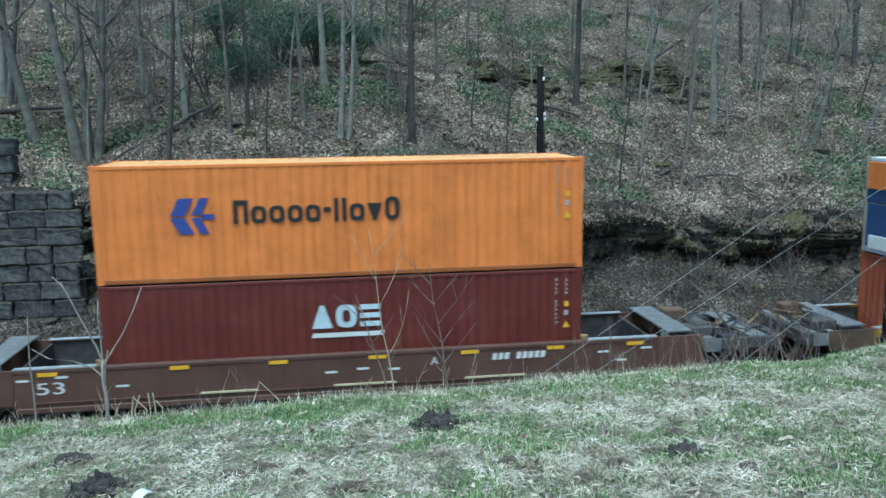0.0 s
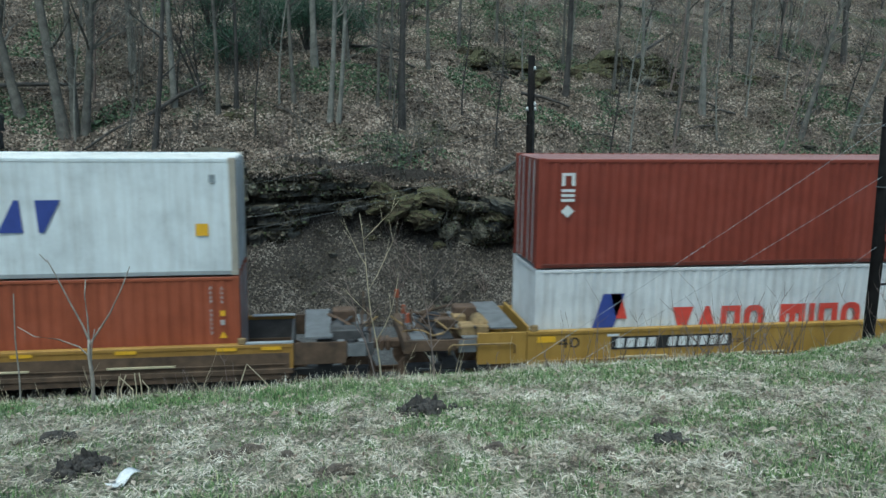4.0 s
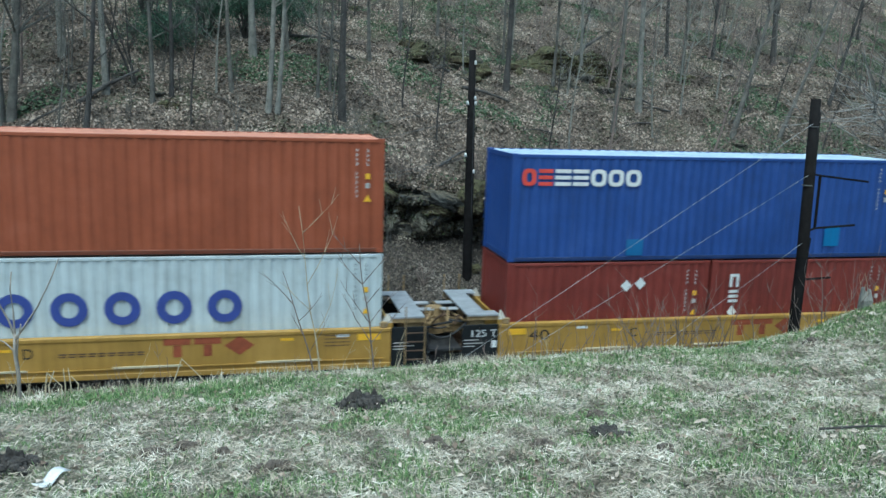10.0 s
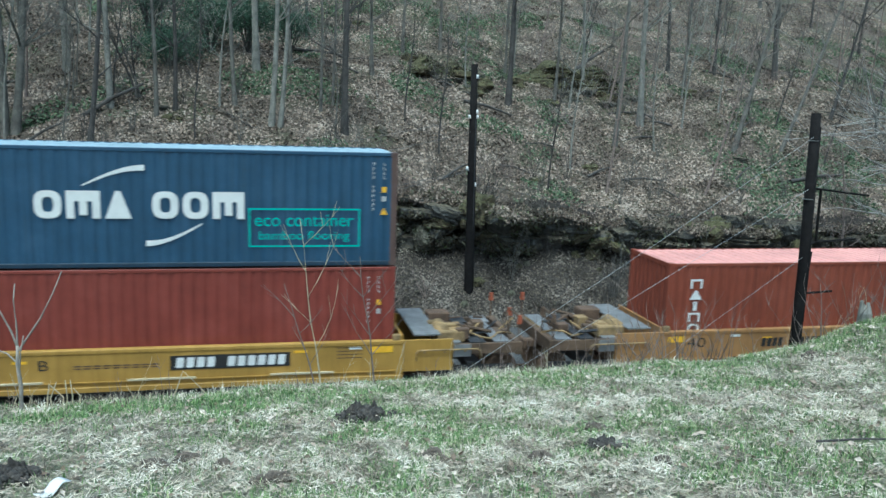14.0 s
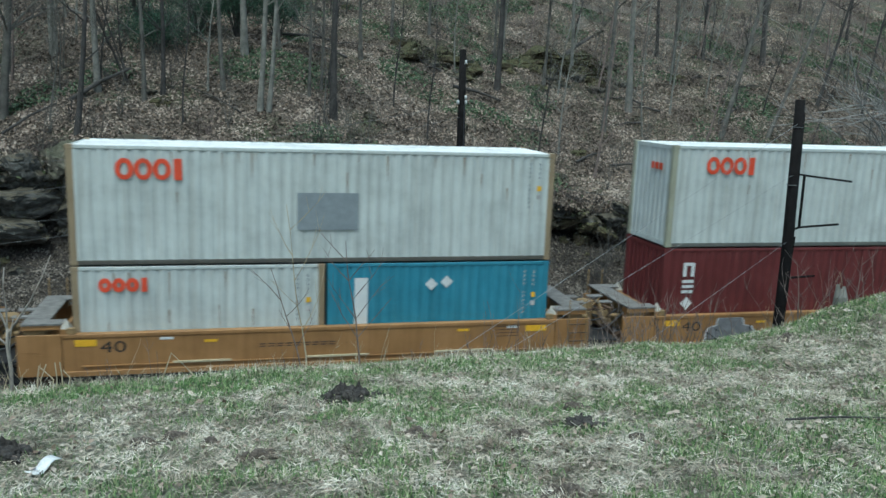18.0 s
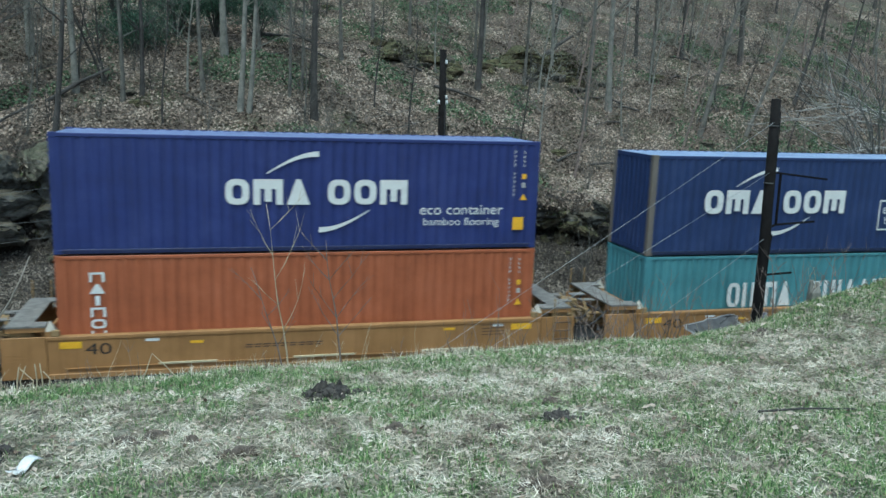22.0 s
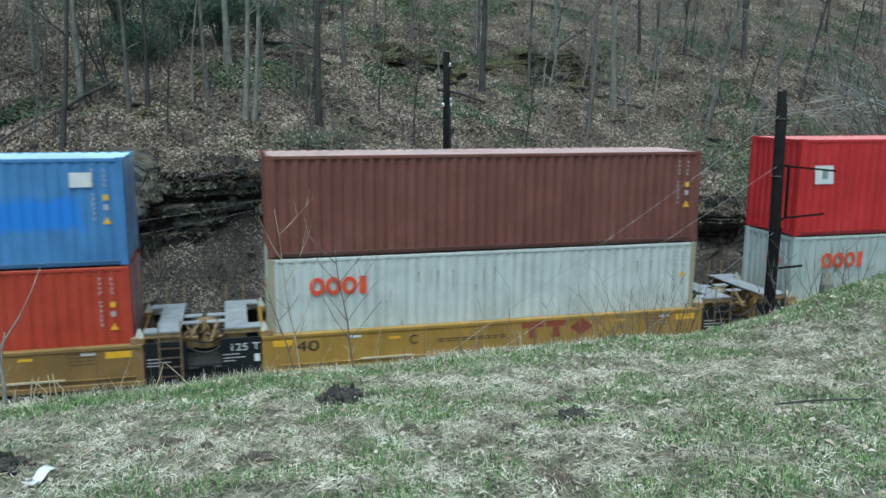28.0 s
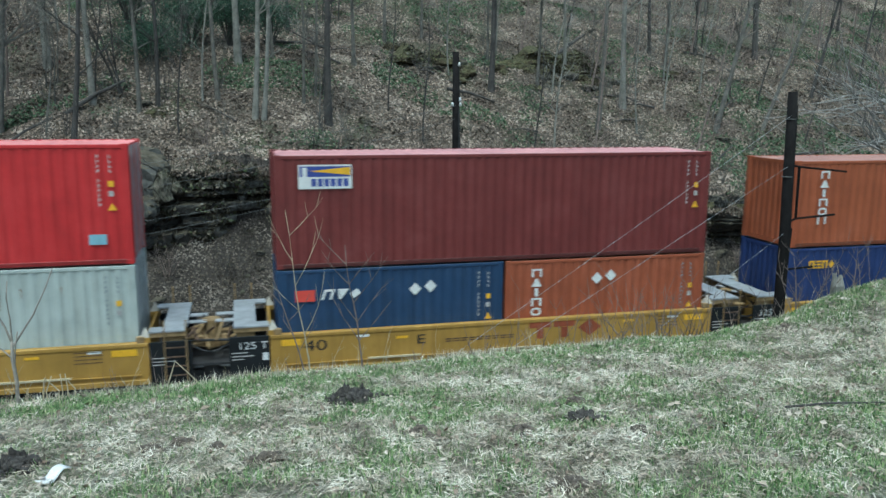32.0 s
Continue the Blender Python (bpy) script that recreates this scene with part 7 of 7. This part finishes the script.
def molehill(x, y, r, seed):
    bm = bmesh.new()
    bmesh.ops.create_grid(bm, x_segments=26, y_segments=26, size=1.0)
    for v in bm.verts:
        q = math.hypot(v.co.x, v.co.y) * (1 + 0.6 * noise.noise(Vector((v.co.x * 1.7, v.co.y * 1.7, seed * 3.7))) + 0.35 * noise.noise(Vector((v.co.x * 5, v.co.y * 5, seed * 1.7))))
        n = noise.noise(Vector((v.co.x * 3 + seed, v.co.y * 3, 0))) + 0.9 * noise.noise(Vector((v.co.x * 7, v.co.y * 7, seed))) + 0.5 * noise.noise(Vector((v.co.x * 15, v.co.y * 15, seed)))
        px, py = x + v.co.x * r * 1.1, y + v.co.y * r
        v.co = (v.co.x * r * 1.1, v.co.y * r, ground_z(px, py) - ground_z(x, y) + max(0, 0.38 * r * (0.85 - q * q)) * (1 + 1.6 * n) + 0.10 * r * n - (0.06 if q > 0.86 + 0.25 * n else 0))
    rr = random.Random(seed)
    me = bpy.data.meshes.new("molehill")
    bm.to_mesh(me)
    bm.free()
    me.materials.append(DIRT if r > 0.1 else DIRT_B)
    heap = thing("molehill", pose(x, y, ground_z(x, y)), "dark crumbly soil heap in the grass", "soil heap", "molehills")
    ob = new("soil", me)
    ob.parent = heap
    cl = bmesh.new()
    for k in range(int(60 + 800 * r)):
        a, q = rr.uniform(0, 6.283), rr.random() ** 0.7
        q *= 1 + 0.35 * math.sin(2 * a + seed) + 0.2 * math.sin(5 * a + 2 * seed)
        px, py = q * r * 1.25 * math.cos(a), q * r * 1.15 * math.sin(a)
        s = rr.uniform(0.006, 0.014) + 0.034 * rr.random() ** 4
        m = pose(px, py, ground_z(x + px, y + py) - ground_z(x, y) + max(0, 0.36 * r * (1.0 - q * q)) + s * 0.2, rr.uniform(0, 90), rr.uniform(0, 90), 0) @ Matrix.Diagonal((s, s * rr.uniform(0.6, 1), s * 0.8, 1))
        bmesh.ops.create_icosphere(cl, subdivisions=1, radius=1.0, matrix=m)
    tagged(part("clod", cl, DIRT if r > 0.1 else DIRT_B, heap, "small soil clods"), kind="stuff")
    return heap


for k, (x, y, r) in enumerate(MOLEHILLS):
    molehill(x, y, r, k + 1)


def litter_scrap(x, y):
    bm = bmesh.new()
    bmesh.ops.create_grid(bm, x_segments=7, y_segments=4, size=1.0)
    for v in bm.verts:
        v.co = Vector((v.co.x * 0.125, v.co.y * 0.042, 0.02 * math.sin(v.co.x * 4) + 0.012 * noise.noise(v.co * 3)))
    me = bpy.data.meshes.new("paper_scrap")
    bm.to_mesh(me)
    bm.free()
    me.materials.append(WHITE)
    me.polygons.foreach_set("use_smooth", np.ones(len(me.polygons), bool))
    ob = new("paper_scrap", me)
    ob.matrix_basis = pose(x, y, ground_z(x, y) + 0.055, 8, -8, 58)
    s = ob.modifiers.new("thick", "SOLIDIFY")
    s.thickness = 0.004
    return tagged(ob, "crumpled white paper scrap in the grass", "litter")


litter_scrap(-1.31, -14.84)


# saplings, reeds and brambles on the brow
def sapling(x, y, high, lean, seed, forks, label, thick=0.012, mat=None):
    r = random.Random(seed)
    ob = thing("sapling", pose(x, y, ground_z(x, y)), label, "sapling", "saplings on the brow")
    bm = bmesh.new()
    p, d, pts = Vector((0, 0, -0.1)), Vector((lean, 0, 1)).normalized(), []
    for k in range(8):
        pts.append(p.copy())
        d = (d + Vector((r.uniform(-1, 1) * 0.09, r.uniform(-1, 1) * 0.05, 0.02))).normalized()
        p = p + d * high / 7
    tube(bm, pts, [thick * (1 - 0.11 * k) for k in range(8)], 6)
    part("stem", bm, mat or TWIG, ob, "", True)
    for k in range(forks):
        i = 2 + k * 5 // max(1, forks)
        s = (-1) ** k
        e = Vector((s * r.uniform(0.5, 1.1), r.uniform(-0.5, 0.5), r.uniform(0.7, 1.2))).normalized()
        l = high * r.uniform(0.2, 0.42)
        q = [pts[i]]
        for j in range(4):
            e = (e + Vector((r.uniform(-0.15, 0.15), r.uniform(-0.15, 0.15), 0.06))).normalized()
            q.append(q[-1] + e * l / 4)
        bm = tube(bmesh.new(), q, [thick * 0.5 * (1 - 0.2 * j) for j in range(5)], 4)
        for j in (2, 3):
            e2 = (e + Vector((r.uniform(-0.9, 0.9), r.uniform(-0.5, 0.5), 0.2))).normalized()
            tube(bm, [q[j], q[j] + e2 * l * 0.3], [thick * 0.25, thick * 0.12], 3)
        part("branch", bm, mat or TWIG, ob, "", True)
    return ob


sapling(1.29, -11.9, 1.55, -0.05, 3, 8, "thin grey-brown sapling on the brow of the bank", 0.013)
sapling(0.70, -11.9, 1.95, -0.02, 8, 5, "thin pale sapling on the brow of the bank", 0.011, REED)
sapling(0.66, -11.95, 1.3, -0.25, 12, 4, "slender reddish shoot on the brow")


def forked_sapling(x, y, label):
    """A short grey trunk that splits into long curved shoots."""
    ob = thing("sapling", pose(x, y, ground_z(x, y)), label, "sapling", "saplings on the brow")
    part("stem", tube(bmesh.new(), [(0.0, 0, -0.1), (0.01, 0, 0.25), (-0.01, 0, 0.5), (0.0, 0, 0.68)], [0.022, 0.020, 0.019, 0.014], 7), FORKBARK, ob, "", True)
    for pts, r in (([(0, 0, 0.66), (-0.05, 0.01, 0.82), (-0.16, 0.02, 1.06), (-0.27, 0.03, 1.32), (-0.35, 0.03, 1.50)], 0.012), ([(0, 0, 0.62), (0.08, 0.01, 0.74), (0.22, 0, 0.95), (0.34, 0.02, 1.2), (0.43, 0.02, 1.42)], 0.012),
                   ([(0, 0, 0.66), (0.0, 0, 0.9), (-0.02, 0.02, 1.12), (0.0, 0.02, 1.3)], 0.010), ([(-0.01, 0, 0.5), (-0.10, 0.01, 0.6), (-0.3, 0.03, 0.68), (-0.52, 0.02, 0.72), (-0.68, 0.04, 0.82)], 0.010),
                   ([(0.01, 0, 0.45), (0.03, -0.02, 0.62), (0.06, 0, 0.78)], 0.008), ([(-0.35, 0.03, 1.48), (-0.42, 0.03, 1.56)], 0.006)):
        part("shoot", tube(bmesh.new(), pts, [r * (1 - 0.13 * k) for k in range(len(pts))], 5), FORKBARK, ob, "", True)
    return ob


FORKBARK = plain("pale_grey_bark", (0.30, 0.27, 0.235), 0.9, 0, 0.35, 9)
forked_sapling(-2.27, -11.9, "forked grey sapling with long curved shoots on the brow")
sapling(7.6, -12.0, 0.75, 0.1, 19, 5, "thorny shoot on the brow", 0.010)
sapling(7.0, -11.8, 0.9, -0.3, 23, 5, "thorny shoot on the brow", 0.010)
sapling(6.2, -11.6, 0.8, -0.2, 29, 5, "thin shoot beside the pole", 0.009)
for k in range(9):
    x = 4.2 + 0.16 * k
    brush(x, -12.05, ground_z(x, -12.05), 0.6 + 0.16 * (k % 3), 6, 70 + k, TWIG, "tangled reddish bramble shoots on the brow", "bramble", 0.9, 0.006, "bramble", "brambles on the brow", 0.08)
for k in range(10):
    x = 2.6 + 0.17 * k
    brush(x, -11.85, ground_z(x, -11.85), 0.5 + 0.12 * (k % 4), 2, 90 + k, TWIG, "thin dead stalks on the brow", "dead_stalks", 0.5, 0.005, "stalks", "dead stalks on the brow", 0.06)
for k in range(5):
    x = 6.6 + 0.3 * k
    brush(x, -12.0, ground_z(x, -12.0), 0.75 + 0.15 * (k % 3), 5, 120 + k, TWIG, "tangled thorny shoots on the brow", "bramble", 1.0, 0.006, "bramble", "brambles on the brow", 0.1)


rnd = random.Random(71)
for k in range(46):
    x = rnd.uniform(-3.2, 3.0) if k < 30 else rnd.uniform(3.0, 7.4)
    y = rnd.uniform(-12.15, -11.75)
    brush(x, y, ground_z(x, y), rnd.uniform(0.22, 0.55), rnd.choice((1, 2, 2, 3)), 150 + k, rnd.choice((REED, REED, TWIG)), "thin dry stalks standing on the brow", "dead_stalks", 0.45, 0.0045, "stalks", "dead stalks on the brow", 0.05)


def reed(x, y, pts, r, label, material=None):
    ob = thing("dead_reed", pose(x, y, ground_z(x, y)), label, "reed", "dead reeds on the brow")
    part("stalk", tube(bmesh.new(), [Vector(p) for p in pts], [r * (1 - 0.12 * k) for k in range(len(pts))], 5), material or REED, ob)
    return ob


reed(-2.95, -11.95, [(0, 0, -0.1), (0.01, 0, 0.3), (0.0, 0, 0.7), (0.02, 0, 1.15)], 0.010, "thin pale upright stem on the brow", FORKBARK)
reed(-0.72, -11.9, [(-0.16, 0, -0.15), (-0.06, 0, 0.12), (0.0, 0, 0.30), (0.12, 0.02, 0.16), (0.34, 0.05, -0.12)], 0.009, "pale dead reed broken into a peak")
rnd = random.Random(33)
for k in range(6):
    x = -2.02 + 0.06 * k
    reed(x, -11.95, [(0, 0, -0.1), (rnd.uniform(-0.05, 0.05), 0, 0.12), (rnd.uniform(-0.12, 0.12), 0, rnd.uniform(0.16, 0.30))], 0.008, "broken pale reed stalk on the brow")


def stump(x, y):
    bm = bmesh.new()
    for k in range(5):
        a = k * 1.3
        tube(bm, [(0.05 * math.cos(a), 0.05 * math.sin(a), -0.1), (0.04 * math.cos(a), 0.04 * math.sin(a), 0.12), (0.05 * math.cos(a + 1), 0.03, 0.22 + 0.03 * (k % 3))], [0.05, 0.045, 0.02], 6)
    me = bpy.data.meshes.new("stump")
    bm.to_mesh(me)
    bm.free()
    me.materials.append(BARK_P)
    ob = new("stump", me)
    ob.matrix_basis = pose(x, y, ground_z(x, y))
    return tagged(ob, "splintered pale stump on the brow of the bank", "stump")


stump(7.3, -12.1)
reed(4.33, -15.58, [(-0.35, 0.05, 0.03), (0, 0, 0.05), (0.45, -0.06, 0.04)], 0.010, "dark dead stick lying in the grass", BARK_D)


# ---- moving things ----
# seconds and metres that the train has gone
RUN = [(0.0, 0.81), (1.5, 12.324), (3.0, 23.727), (6.0, 46.524), (7.5, 57.988), (9.0, 69.351), (10.5, 80.905), (12.0, 92.479), (13.5, 104.062), (16.5, 127.289), (18.0, 138.913), (19.5, 150.637), (21.0, 162.27), (22.5, 173.79), (24.0, 185.407), (25.5, 196.991), (28.5, 220.198), (30.0, 231.892), (32.0, 247.42)]


def motions():
    for ob, x, y, z in RIDERS:
        walk(ob, [(t, pose(x - s, y, z)) for t, s in RUN])


motions()
